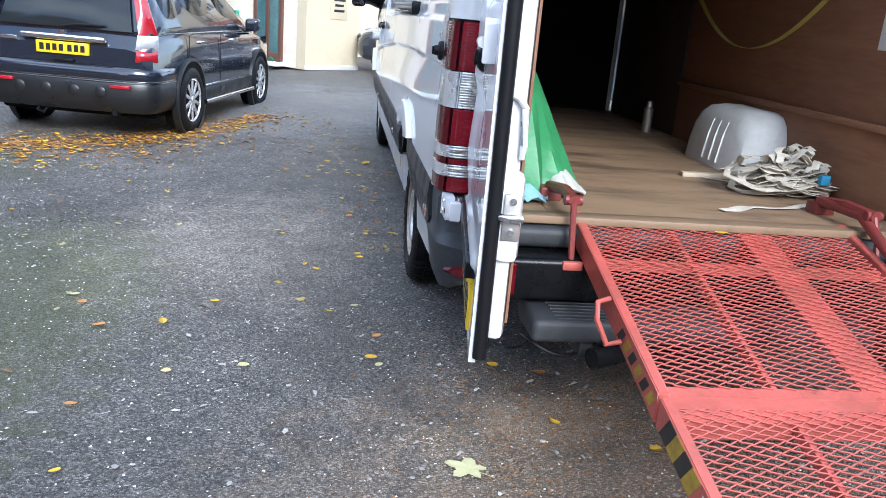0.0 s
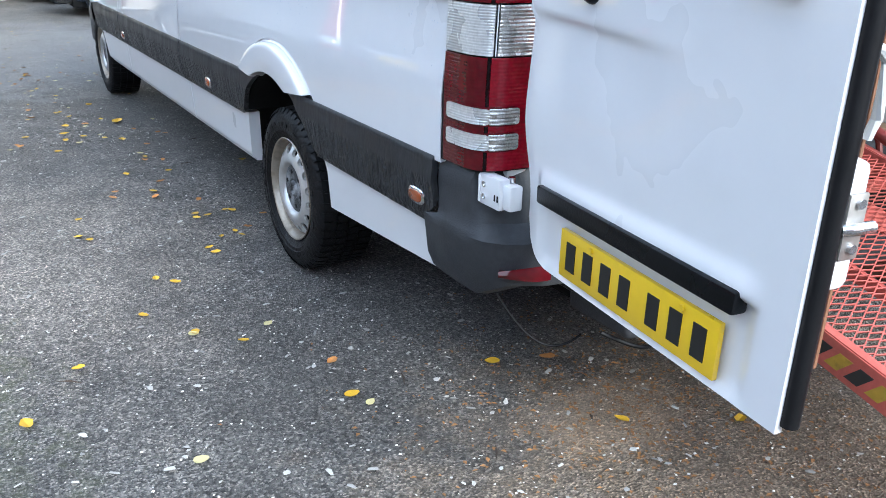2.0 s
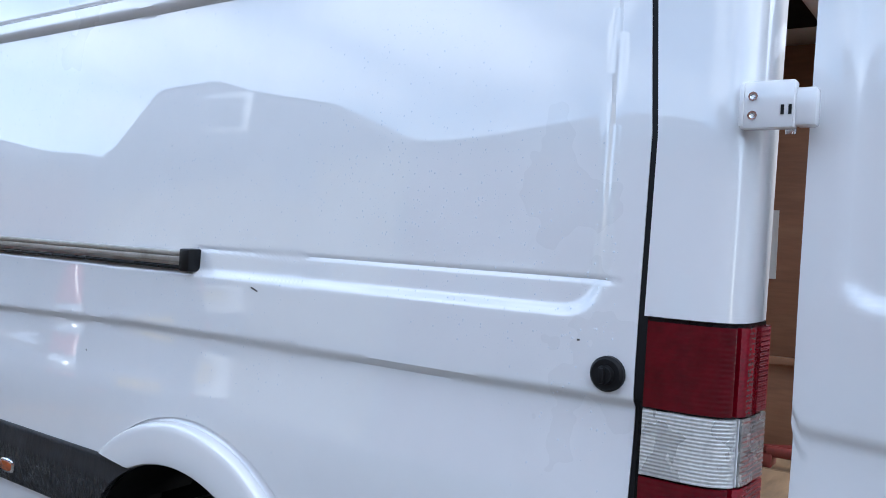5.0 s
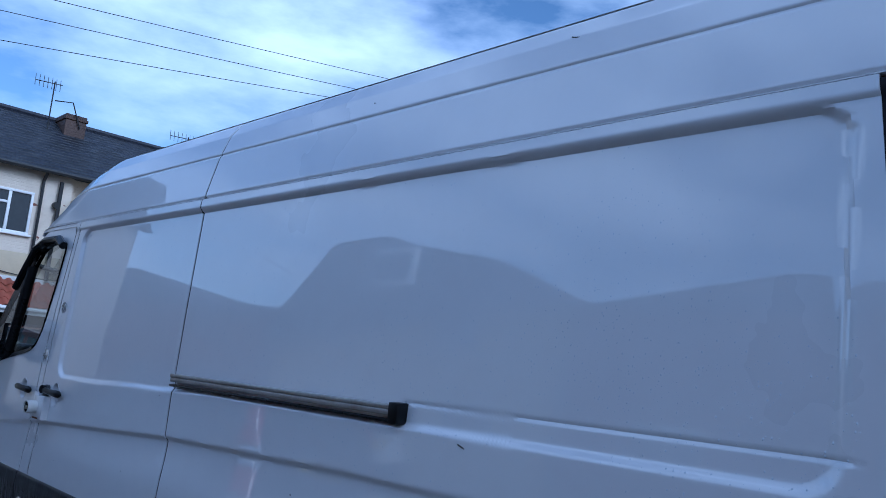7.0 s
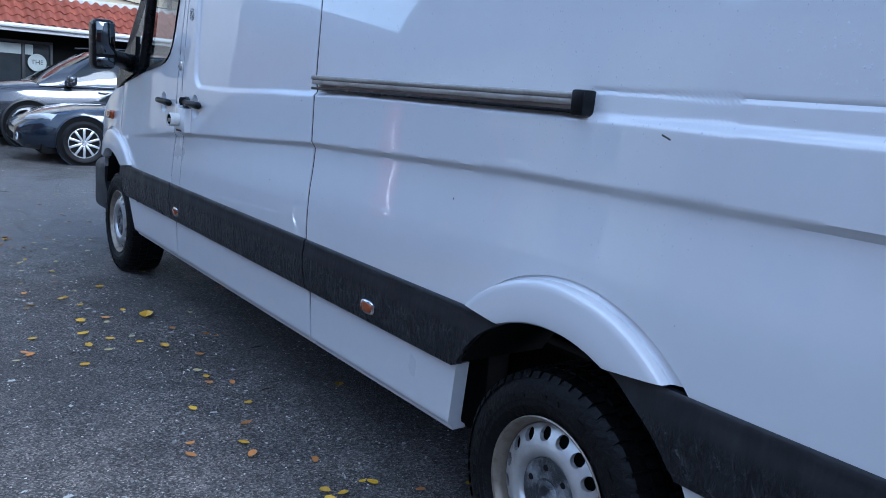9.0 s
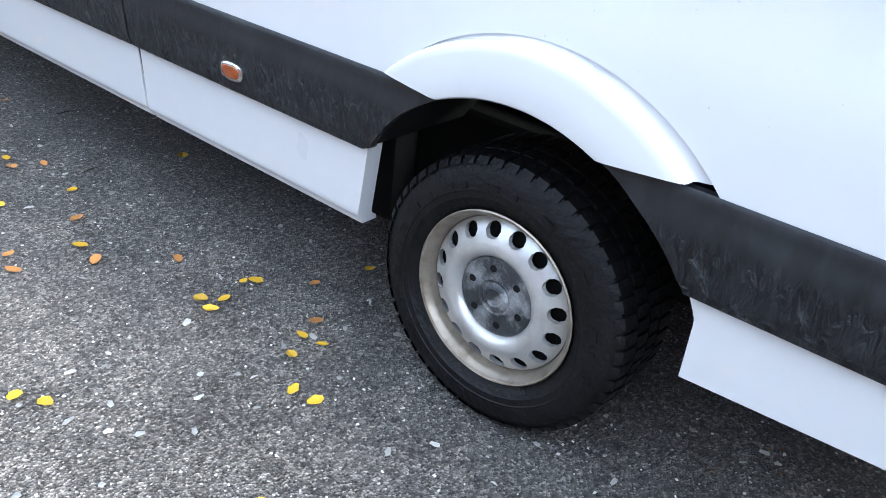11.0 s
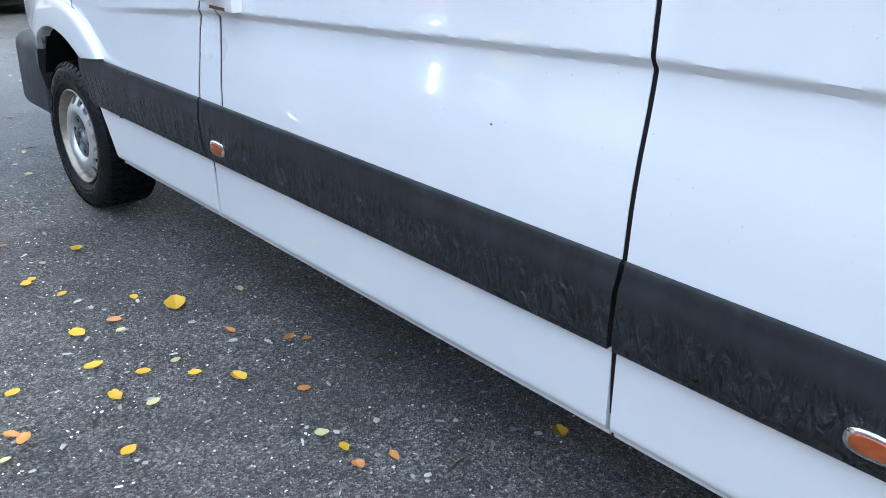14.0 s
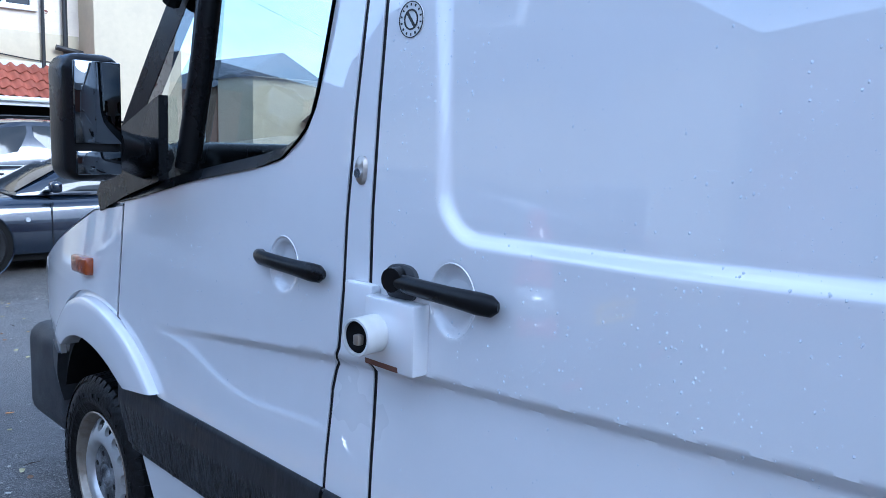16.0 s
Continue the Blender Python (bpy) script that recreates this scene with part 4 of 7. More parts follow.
part("wide_angle_glass", box_bm(-0.238, -0.140, 5.126, 5.138, 1.388, 1.44, 0.004), M_MIRROR, mirror)
part("mirror_arm", tube_bm([(-0.15, 5.20, 1.45), (-0.08, 5.26, 1.44), (0.01, 5.35, 1.42), (0.06, 5.42, 1.42)], [0.05, 0.045, 0.055, 0.06], 12), M_GLOSSBLACK, mirror)
ind = part("wing_indicator", box_bm(side_x(5.72, 1.09) - 0.022, side_x(5.72, 1.09) + 0.01, 5.735, 5.86, 1.058, 1.112, 0.01, 3), M_AMBER, van, "amber wing indicator")


def screen_grid():
    """Windscreen, between the pillars."""
    vs, fs, n = [], [], 12
    for j in range(9):
        t = j / 8
        y0, z0 = 5.80 - 0.72 * t, 1.26 + 0.86 * t
        e = 0.10 + 0.16 * t
        for i in range(n + 1):
            u = i / n
            vs.append((e + (VAN_W - 2 * e) * u, y0 + 0.22 * math.sin(math.pi * u), z0))
    for j in range(8):
        for i in range(n):
            fs.append((j * (n + 1) + i, j * (n + 1) + i + 1, (j + 1) * (n + 1) + i + 1, (j + 1) * (n + 1) + i))
    return vs, fs


part("windscreen", screen_grid(), M_GLASS, van).visible_shadow = False


def bonnet_grid():
    vs, fs, n = [], [], 14
    ys = np.linspace(5.75, 6.72, 14)
    for y in ys:
        e = side_x(y, BONNET(y), False)
        for i in range(n + 1):
            u = i / n
            vs.append((e + (VAN_W - 2 * e) * u, y + 0.24 * math.sin(math.pi * u) * (y - 5.5) / 1.2, BONNET(y) + 0.05 * math.sin(math.pi * u) ** 0.6))
    for j in range(len(ys) - 1):
        for i in range(n):
            fs.append((j * (n + 1) + i, j * (n + 1) + i + 1, (j + 1) * (n + 1) + i + 1, (j + 1) * (n + 1) + i))
    return vs, fs


part("bonnet", bonnet_grid(), M_WHITE, van)
def front_cap():
    vs, fs, n = [], [], 12
    zs = np.linspace(2.12, 2.60, 10)
    for z in zs:
        e = side_x(ROOF_F(z), z, False)
        for i in range(n + 1):
            u = i / n
            vs.append((e + (VAN_W - 2 * e) * u, ROOF_F(z) + 0.18 * math.sin(math.pi * u), z))
    for j in range(len(zs) - 1):
        for i in range(n):
            fs.append((j * (n + 1) + i, j * (n + 1) + i + 1, (j + 1) * (n + 1) + i + 1, (j + 1) * (n + 1) + i))
    return vs, fs
part("roof_front", front_cap(), M_WHITE, van)
panel("cab_header", lambda z: 4.32, lambda z: 5.10 - 0.4 * (z - 2.1), 2.14, 2.16, M_WHITE, van, dy=0.1, dz=0.01, xf=lambda y, z: side_x(y, z, False))
fb = box_bm(0.16, VAN_W - 0.16, 6.42, 6.90, 0.30, 0.70, 0.07, 4)
part("front_bumper", fb, M_PLASTIC, van)
panel("bumper_end", lambda z: lerp([(0.40, 6.44), (0.6, 6.40), (0.69, 6.33)], z), 6.56, 0.47, 0.682, M_PLASTIC, van, dy=0.05, dz=0.05, xf=lambda y, z: side_x(y, 0.8, False) + 0.010 + 0.03 * sstep((0.60 - z) / 0.18), flange=0.06)
part("headlamp", box_bm(0.28, 0.48, 6.52, 6.78, 0.86, 0.98, 0.05, 3), M_CLEAR, van)
part("dashboard", box_bm(0.16, VAN_W - 0.16, 5.30, 5.62, 1.05, 1.462, 0.05, 3), M_GLOSSBLACK, van)
for x in (0.32, 0.85, 1.42):
    seat = part("cab_seat", box_bm(x - 0.2, x + 0.2, 4.05, 4.17, 0.9, 1.42, 0.05, 3), M_BLACK, van)
    part("headrest", box_bm(x - 0.11, x + 0.11, 4.06, 4.15, 1.46, 1.62, 0.035, 3), M_BLACK, seat)
part("cab_bulkhead", box_bm(0.14, VAN_W - 0.14, 3.84, 3.88, 0.6, 2.3, 0.004), M_GREYWHITE, van)
part("steering_wheel", tube_bm([(1.45 + 0.19 * math.cos(a), 5.02 + 0.05 * math.sin(a), 1.28 + 0.17 * math.sin(a)) for a in np.linspace(0, 2 * math.pi, 25)[:-1]], 0.014, 8, closed=True), M_BLACK, van)
part("far_door_lower", box_bm(VAN_W - 0.05, VAN_W - 0.015, 4.4, 5.6, 0.8, 1.30, 0.01), M_WHITE, van)


# ---- wheels ----
def tyre_mesh(r=0.342, w=0.210):
    prof = [(0.035, 0.200), (0.004, 0.214), (-0.004, 0.225), (-0.014, 0.245), (-0.0165, 0.247), (-0.018, 0.262), (-0.020, 0.264), (-0.018, 0.290), (-0.012, 0.305), (-0.006, 0.318), (0.004, r - 0.012), (0.025, r - 0.008), (w - 0.025, r - 0.008), (w + 0.005, 0.318), (w + 0.014, 0.27), (w, 0.215), (w - 0.03, 0.20)]
    vs, fs = lathe(prof, 96)
    return vs, fs


def lug_mesh(row, r=0.342, w=0.210):
    vs, fs = [], []
    x0, x1, n = ((-0.010, 0.048, 54), (0.055, 0.098, 60), (0.105, 0.148, 60), (0.155, w + 0.004, 54))[row]
    r1 = r if row in (0, 3) else r + 0.001
    a0, a1 = 2 * math.pi * 0.13 / n, 2 * math.pi * 0.87 / n
    for rr, xx0 in ((r - 0.016, x0), (r1, x0 + 0.012 if row == 0 else x0)):
        for a, x in ((a0, xx0), (a1, xx0), (a1 + 0.012, x1), (a0 + 0.012, x1)):
            q = rr if x > 0.02 or rr < r1 else rr - 0.004
            if row == 0 and x == x0 and rr < r1:
                q = 0.322
            vs.append((x, q * math.cos(a), q * math.sin(a)))
    fs = [(4, 5, 6, 7), (0, 1, 5, 4), (1, 2, 6, 5), (2, 3, 7, 6), (3, 0, 4, 7)]
    return vs, fs


LUGS = {}


def sidewall_marks():
    vs, fs = [], []
    for k in range(26):
        a0 = 2 * math.pi * k / 26 + 0.04 * math.sin(k * 7.1)
        a1, rr0, rr1 = a0 + 0.07 + 0.05 * math.sin(k * 3.3), 0.270, 0.284
        b = len(vs)
        for x in (-0.016, -0.0215):
            for a, q in ((a0, rr0), (a1, rr0), (a1, rr1), (a0, rr1)):
                vs.append((x, q * math.cos(a), q * math.sin(a)))
        fs += [(b + 4, b + 5, b + 6, b + 7), (b, b + 1, b + 5, b + 4), (b + 1, b + 2, b + 6, b + 5), (b + 2, b + 3, b + 7, b + 6), (b + 3, b, b + 4, b + 7)]
    return vs, fs


def vent_hairs():
    """Short rubber moulding hairs that stand off the tyre wall and shoulder."""
    rr = random.Random(33)
    vs, fs = [], []
    for k in range(70):
        a, r = rr.uniform(0, 6.283), rr.choice((0.256, 0.296, 0.318))
        ln, b = rr.uniform(0.006, 0.016), len(vs)
        tip = (-0.022 - ln, r + rr.uniform(-0.004, 0.006), a + rr.uniform(-0.02, 0.02))
        for x, q, aa in ((-0.012, r - 0.0006, a), (-0.012, r + 0.0006, a), (-0.012, r, a + 0.004), tip):
            vs.append((x, q * math.cos(aa), q * math.sin(aa)))
        fs += [(b, b + 1, b + 3), (b + 1, b + 2, b + 3), (b + 2, b, b + 3)]
    return vs, fs


def rim_disc(n=16, r0=0.142, r1=0.191, rh=0.1665, hole=0.0205):
    xr = lambda r: lerp([(0.098, 0.014), (0.106, 0.004), (0.118, -0.005), (0.132, -0.004), (0.142, -0.001), (0.155, 0.005), (0.170, 0.013), (0.184, 0.022), (0.191, 0.030)], r)
    vs, fs = [], []
    for k in range(n):
        a0, da = 2 * math.pi * k / n, 2 * math.pi / n
        pts = []
        for i in range(6):
            pts.append((r0, a0 + da * i / 6))
        for i in range(2):
            pts.append((r0 + (r1 - r0) * i / 2, a0 + da))
        for i in range(6):
            pts.append((r1, a0 + da * (1 - i / 6)))
        for i in range(2):
            pts.append((r1 - (r1 - r0) * i / 2, a0))
        am = a0 + da / 2
        b, m = len(vs), len(pts)
        for r, a in pts:
            vs.append((xr(r), r * math.cos(a), r * math.sin(a)))
        cy, cz = rh * math.cos(am), rh * math.sin(am)
        er, et = (math.cos(am), math.sin(am)), (-math.sin(am), math.cos(am))
        for dep in (0.0, 0.014):
            for r, a in pts:
                u, v = r * math.cos(a) - cy, r * math.sin(a) - cz
                pr, pt = u * er[0] + v * er[1], u * et[0] + v * et[1]
                ln = math.hypot(pr, pt)
                y, z = cy + (pr * 0.92 * er[0] + pt * et[0]) / ln * hole, cz + (pr * 0.92 * er[1] + pt * et[1]) / ln * hole
                vs.append((xr(math.hypot(y, z)) + dep, y, z))
        for i in range(m):
            j = (i + 1) % m
            fs += [(b + i, b + j, b + m + j, b + m + i), (b + m + i, b + m + j, b + 2 * m + j, b + 2 * m + i)]
    return vs, fs


def van_wheel(x, y, flip=False):
    w = new("wheel")
    w.parent = van
    w["label"] = "steel wheel with worn all-terrain tyre"
    tyre = part("tyre", tyre_mesh(), M_TYRE, w)
    tagged(part("sidewall_mark", sidewall_marks(), M_TYRE, w, smooth=False), kind="stuff")
    if not flip:
        for row, (n, sh) in enumerate(((54, 0.0), (60, 0.5), (60, 0.2), (54, 0.7))):
            for k in range(n):
                if row not in LUGS:
                    lug = part("tread_lug", lug_mesh(row), M_TYRE, w, smooth=False)
                    LUGS[row] = lug.data
                else:
                    lug = new("tread_lug", LUGS[row])
                    lug.parent = w
                lug.rotation_euler = (2 * math.pi * (k + sh) / n, 0, 0)
    tagged(part("vent_hair", vent_hairs(), M_TYRE, w, smooth=False), kind="stuff")
    rim = part("rim", lathe([(0.06, 0.196), (0.012, 0.204), (0.000, 0.214), (-0.006, 0.217), (-0.009, 0.214), (-0.006, 0.209), (0.002, 0.206), (0.010, 0.199), (0.018, 0.1975), (0.028, 0.1955), (0.034, 0.193), (0.036, 0.190), (0.036, 0.187)], 64), M_RIM, w, "silver steel rim")
    part("rim_disc", rim_disc(), M_STEEL, rim)
    part("disc_shoulder", lathe([(-0.0008, 0.1422), (-0.0035, 0.137), (-0.0055, 0.130), (-0.0060, 0.122), (-0.002, 0.112), (0.005, 0.105), (0.016, 0.100)], 64), M_STEEL, rim)
    part("hub", lathe([(0.018, 0.101), (0.013, 0.097), (0.011, 0.09), (0.012, 0.05), (0.009, 0.044), (0.012, 0.040), (0.012, 0.036), (0.006, 0.030), (0.004, 0.022), (0.007, 0.018), (0.007, 0.0)], 40), M_HUB, w, "corroded hub centre")
    for k in range(6):
        a = 2 * math.pi * k / 6 + 0.3
        part("wheel_bolt", lathe([(0.0105, 0.0095), (0.0092, 0.0085), (0.0092, 0.0)], 12), M_BLACK, w).location = (0, 0.072 * math.cos(a), 0.072 * math.sin(a))
    # near-black drum set close behind the disc, painting the shade in its holes
    part("shade_drum", lathe([(0.040, 0.0), (0.040, 0.188), (0.20, 0.188), (0.20, 0.0)], 32), M_DARK, w)
    w.location = (x, y, 0.341)
    if flip:
        w.rotation_euler = (0, 0, math.pi)
    return w


for y in (1.612, 5.945):
    van_wheel(0.078 if y < 3 else 0.105, y)
for y in (1.612, 5.945):
    van_wheel(VAN_W - 0.078, y, True)
for arch in (RA, FA):
    vs, fs, n = [], [], 24
    for k in range(n + 1):
        a = 0.545 + (math.pi - 1.09) * k / n
        za = arch[1] + arch[2] * math.sin(a)
        for x, dr in ((0.05, 0.13), (-0.006, 0.003), (0.36, 0.003)):
            ya = arch[0] + (arch[2] + dr) * math.cos(a)
            vs.append((x + side_x(ya, 0.8, False) + (0.03 if x < 0 else 0), ya, arch[1] + (arch[2] + dr) * math.sin(a)))
    for k in range(n):
        for q in (0, 1):
            fs.append((k * 3 + q, k * 3 + q + 1, k * 3 + q + 4, k * 3 + q + 3))
    part("arch_liner", (vs, fs), M_DARK, van)
    part("axle", tube_bm([(0.2, arch[0] + 0.03, 0.34), (VAN_W - 0.2, arch[0] + 0.03, 0.34)], 0.05, 10), M_DARK, van)


# ---- loading ramp: red frame with expanded metal ----
ramp = empty("loading_ramp", "red steel folding ramp with expanded metal deck", "ramp")
RX0, RX1 = 0.50, 1.56
R_TOP, R_FOLD, R_END = (0.20, 0.735), (-0.735, 0.485), (-2.55, 0.03)


def ramp_pt(x, q, lift=0.0):
    """q from 0 at the van to 1 at the fold to 2 on the ground."""
    a, b, t = (R_TOP, R_FOLD, q) if q <= 1 else (R_FOLD, R_END, q - 1)
    return (x, a[0] + (b[0] - a[0]) * t, a[1] + (b[1] - a[1]) * t + lift)


def ramp_bar(name, x0, x1, q0, q1, top=0.0, deep=0.05, material=M_RAMPRED, label="", bevel=0.0, parent=None):
    bm = bmesh.new()
    vs = [bm.verts.new(ramp_pt(x, q, l)) for q in (q0, q1) for x, l in ((x0, top - deep), (x1, top - deep), (x1, top), (x0, top))]
    for f in ((0, 1, 2, 3), (7, 6, 5, 4), (0, 4, 5, 1), (1, 5, 6, 2), (2, 6, 7, 3), (3, 7, 4, 0)):
        bm.faces.new([vs[i] for i in f])
    if bevel:
        bmesh.ops.bevel(bm, geom=bm.edges[:], offset=bevel, segments=2, affect="EDGES")
    return part(name, bm, material, parent or ramp, label)


M_HAZY = mat("hazard_yellow", (0.42, 0.28, 0.03), 0.5, vary=0.25, dirt=(0.10, 0.07, 0.03), damount=0.6, dscale=20)
M_HAZB = mat("hazard_black", (0.02, 0.02, 0.02), 0.5, vary=0.2)
M_LABELW = mat("label_white", (0.62, 0.60, 0.58), 0.5, vary=0.15)
for sec, (q0, q1) in (("upper", (0.0, 0.995)), ("lower", (1.005, 2.0))):
    for x0, x1 in ((RX0, RX0 + 0.032), (RX1 - 0.032, RX1)):
        beam = ramp_bar("side_beam", x0, x1, q0, q1, 0.012, 0.085, bevel=0.003)
        if x0 == RX0:
            # hazard stripes and lettering bars on the outer flank
            def flank(qa, qb, slant, m, nm, lo=-0.066, hi=0.006):
                vs = [ramp_pt(RX0 - 0.0015, qa, lo), ramp_pt(RX0 - 0.0015, qb, lo), ramp_pt(RX0 - 0.0015, qb + slant, hi), ramp_pt(RX0 - 0.0015, qa + slant, hi)]
                part(nm, (vs + [(v[0] + 0.003, v[1], v[2]) for v in vs], [(0, 1, 2, 3), (4, 5, 6, 7), (0, 1, 5, 4), (2, 3, 7, 6)]), m, beam, smooth=False)
            if sec == "upper":
                for k in range(6):
                    flank(0.64 + k * 0.055, 0.64 + k * 0.055 + 0.036, 0.035, M_HAZB if k % 2 == 0 else M_HAZY, "hazard_stripe", -0.055, -0.012)
            else:
                for k in range(4):
                    flank(1.02 + k * 0.028, 1.02 + (k + 1) * 0.028, 0.025, M_HAZB if k % 2 == 0 else M_HAZY, "hazard_stripe")
                for k in range(8):
                    flank(1.165 + k * 0.036, 1.165 + k * 0.036 + 0.022, 0.0, M_LABELW, "lettering_bar", -0.05, -0.008)
for q, wd, deep in ((0.0, 0.04, 0.05), (0.965, 0.06, 0.05), (1.012, 0.05, 0.05), (1.98, 0.04, 0.03), (0.30, 0.016, 0.03), (1.5, 0.016, 0.03)):
    span = wd / (0.968 if q < 1 else 1.87)
    ramp_bar("cross_bar", RX0 + 0.032, RX1 - 0.032, q, min(q + span, 2), -0.006, deep)
for x in (0.84, 1.20):
    if x < 1:
        ramp_bar("deck_rib", x, x + 0.016, 0.04, 0.965, -0.008, 0.035)
    ramp_bar("deck_rib", x, x + 0.018, 1.04, 1.98, -0.008, 0.035)
ramp_bar("track_plate", 1.10, 1.22, 0.08, 0.965, -0.006, 0.008)
ramp_bar("fold_plate", RX0 + 0.03, RX1 - 0.03, 0.945, 0.985, -0.004, 0.006)
ramp_bar("fold_plate", RX0 + 0.03, RX1 - 0.03, 1.006, 1.03, -0.004, 0.006)


def expanded_metal(q0, q1, length):
    """Diamond mesh of twisted strands."""
    vs, fs = [], []
    lx, ly = 0.0615, 0.0275
    nx, ny = int((RX1 - RX0 - 0.06) / lx), int(length / ly)
    for j in range(ny):
        for i in range(nx):
            for half in (0, 1):
                for sgn in (1, -1):
                    xa = RX0 + 0.03 + (i + 0.5 * half) * lx
                    ya = (j + 0.5 * half) * ly
                    xb, yb = xa + lx / 2, ya + sgn * ly / 2
                    yb = min(max(yb, 0), length)
                    ends = []
                    for x, y, l in ((xa, ya, -0.001), (xb, yb, 0.003)):
                        q = q0 + (q1 - q0) * y / length
                        ends.append(ramp_pt(min(x, RX1 - 0.03), q, l))
                    b = len(vs)
                    for p in ends:
                        vs += [(p[0], p[1] - 0.0017, p[2]), (p[0], p[1] + 0.0017, p[2] + 0.0014), (p[0], p[1] + 0.0007, p[2] - 0.0036)]
                    fs += [(b, b + 1, b + 4, b + 3), (b + 1, b + 2, b + 5, b + 4), (b + 2, b, b + 3, b + 5)]
    return vs, fs


for q0, q1, ln in ((0.02, 0.98, 0.93), (1.02, 1.98, 1.79)):
    tagged(part("expanded_metal", expanded_metal(q0, q1, ln), M_RAMPRED, ramp, smooth=False), kind="stuff")
M_DARKRED = mat("dark_red_steel", (0.20, 0.035, 0.03), 0.45, vary=0.25, dirt=(0.07, 0.03, 0.025), damount=0.6, dscale=12)
part("ramp_grip", tube_bm([(0.495, -0.31, 0.60), (0.452, -0.33, 0.595), (0.446, -0.36, 0.55), (0.455, -0.44, 0.505), (0.495, -0.45, 0.52)], 0.0085, 8), M_RAMPRED, ramp)
for x, side in ((RX0 - 0.03, -1), (RX1 + 0.03, 1)):
    arm = part("lift_arm", tube_bm([(x, 0.42, FL + 0.05), (x - side * 0.01, 0.24, FL + 0.075), (x, 0.08, FL + 0.07)], 0.021, 8), M_DARKRED, ramp)
    part("arm_pivot", tube_bm([(x - 0.03, 0.10, FL + 0.07), (x + 0.03, 0.10, FL + 0.07)], 0.018, 10), M_DARKRED, arm)
    part("arm_foot", box_bm(x - 0.04, x + 0.04, 0.38, 0.46, FL, FL + 0.05, 0.006), M_DARKRED, arm)
    part("strut", tube_bm([(x, 0.09, FL + 0.07), (x + side * 0.005, 0.05, FL - 0.02), (x + side * 0.005, 0.02, FL - 0.13)], 0.011, 8), M_DARKRED, arm)
    part("strut_foot", box_bm(x - 0.04, x + 0.03, -0.01, 0.05, FL - 0.15, FL - 0.12, 0.006), M_RAMPRED, arm)
part("side_tube", tube_bm([(RX1 + 0.01, 0.40, FL + 0.055), (RX1 + 0.02, 0.15, FL + 0.06), (RX1 + 0.005, -0.05, FL - 0.02), (RX1, -0.35, FL - 0.10)], 0.02, 10), M_DARKRED, ramp)

# ---- things in the cargo space ----
M_TARP = mat("green_tarpaulin", (0.045, 0.24, 0.085), 0.45, vary=0.15, scale=8, bump=0.25, bscale=30, dirt=(0.03, 0.13, 0.05), damount=0.5, dscale=6)


def draped(cx, cy, h, rx, ry, seed, n=40, rows=18):
    vs, fs = [], []
    for j in range(rows + 1):
        t = j / rows
        for k in range(n):
            a = 2 * math.pi * k / n
            fold = 1 + 0.22 * math.sin(a * 5 + seed + 2 * t) * t + 0.10 * math.sin(a * 11 + seed * 2) * t
            r = (0.18 + 0.82 * t ** 0.8) * fold
            z = FL + h * (1 - t) ** 1.05 + 0.012 * (1 + math.sin(a * 7 + seed)) * (t > 0.9)
            vs.append((max(0.13, cx + rx * r * math.cos(a)), cy + ry * r * math.sin(a) + 0.05 * (1 - t), z + 0.006))
    for j in range(rows):
        for k in range(n):
            fs.append((j * n + k, j * n + (k + 1) % n, (j + 1) * n + (k + 1) % n, (j + 1) * n + k))
    fs.append(tuple(range(n)))
    return vs, fs


tagged(part("tarpaulin", draped(0.35, 0.68, 0.52, 0.25, 0.27, 1.0), M_TARP), "crumpled green tarpaulin heaped on the plywood floor", "tarpaulin")
M_SACK = mat("dusty_white_sheet", (0.52, 0.50, 0.46), 0.7, vary=0.15, scale=9)
tagged(part("dust_sheet", draped(0.54, 0.60, 0.10, 0.10, 0.18, 2.4, 30, 8), M_SACK), "bunched off-white dust sheet beside the tarpaulin", "sheet")
M_BLUE = mat("pale_blue_cloth", (0.25, 0.45, 0.52), 0.7)
tagged(part("cloth", draped(0.38, 0.36, 0.05, 0.07, 0.06, 4.4, 24, 6), M_BLUE), "small pale blue cloth on the floor", "cloth")


def ribbon(points, width, thick=0.003):
    vs, fs = [], []
    for i, p in enumerate(points):
        a, b = Vector(points[max(i - 1, 0)]), Vector(points[min(i + 1, len(points) - 1)])
        t = (b - a).normalized()
        tilt = noise.noise((p[0] * 9, p[1] * 9, i * 0.05)) * 0.9
        u = t.cross(Vector((0, math.sin(tilt), math.cos(tilt)))).normalized() * width / 2
        w = u.cross(t).normalized() * thick
        p = Vector(p)
        vs += [tuple(p - u), tuple(p + u), tuple(p + u + w), tuple(p - u + w)]
    for i in range(len(points) - 1):
        for k in range(4):
            fs.append((i * 4 + k, i * 4 + (k + 1) % 4, (i + 1) * 4 + (k + 1) % 4, (i + 1) * 4 + k))
    return vs, fs


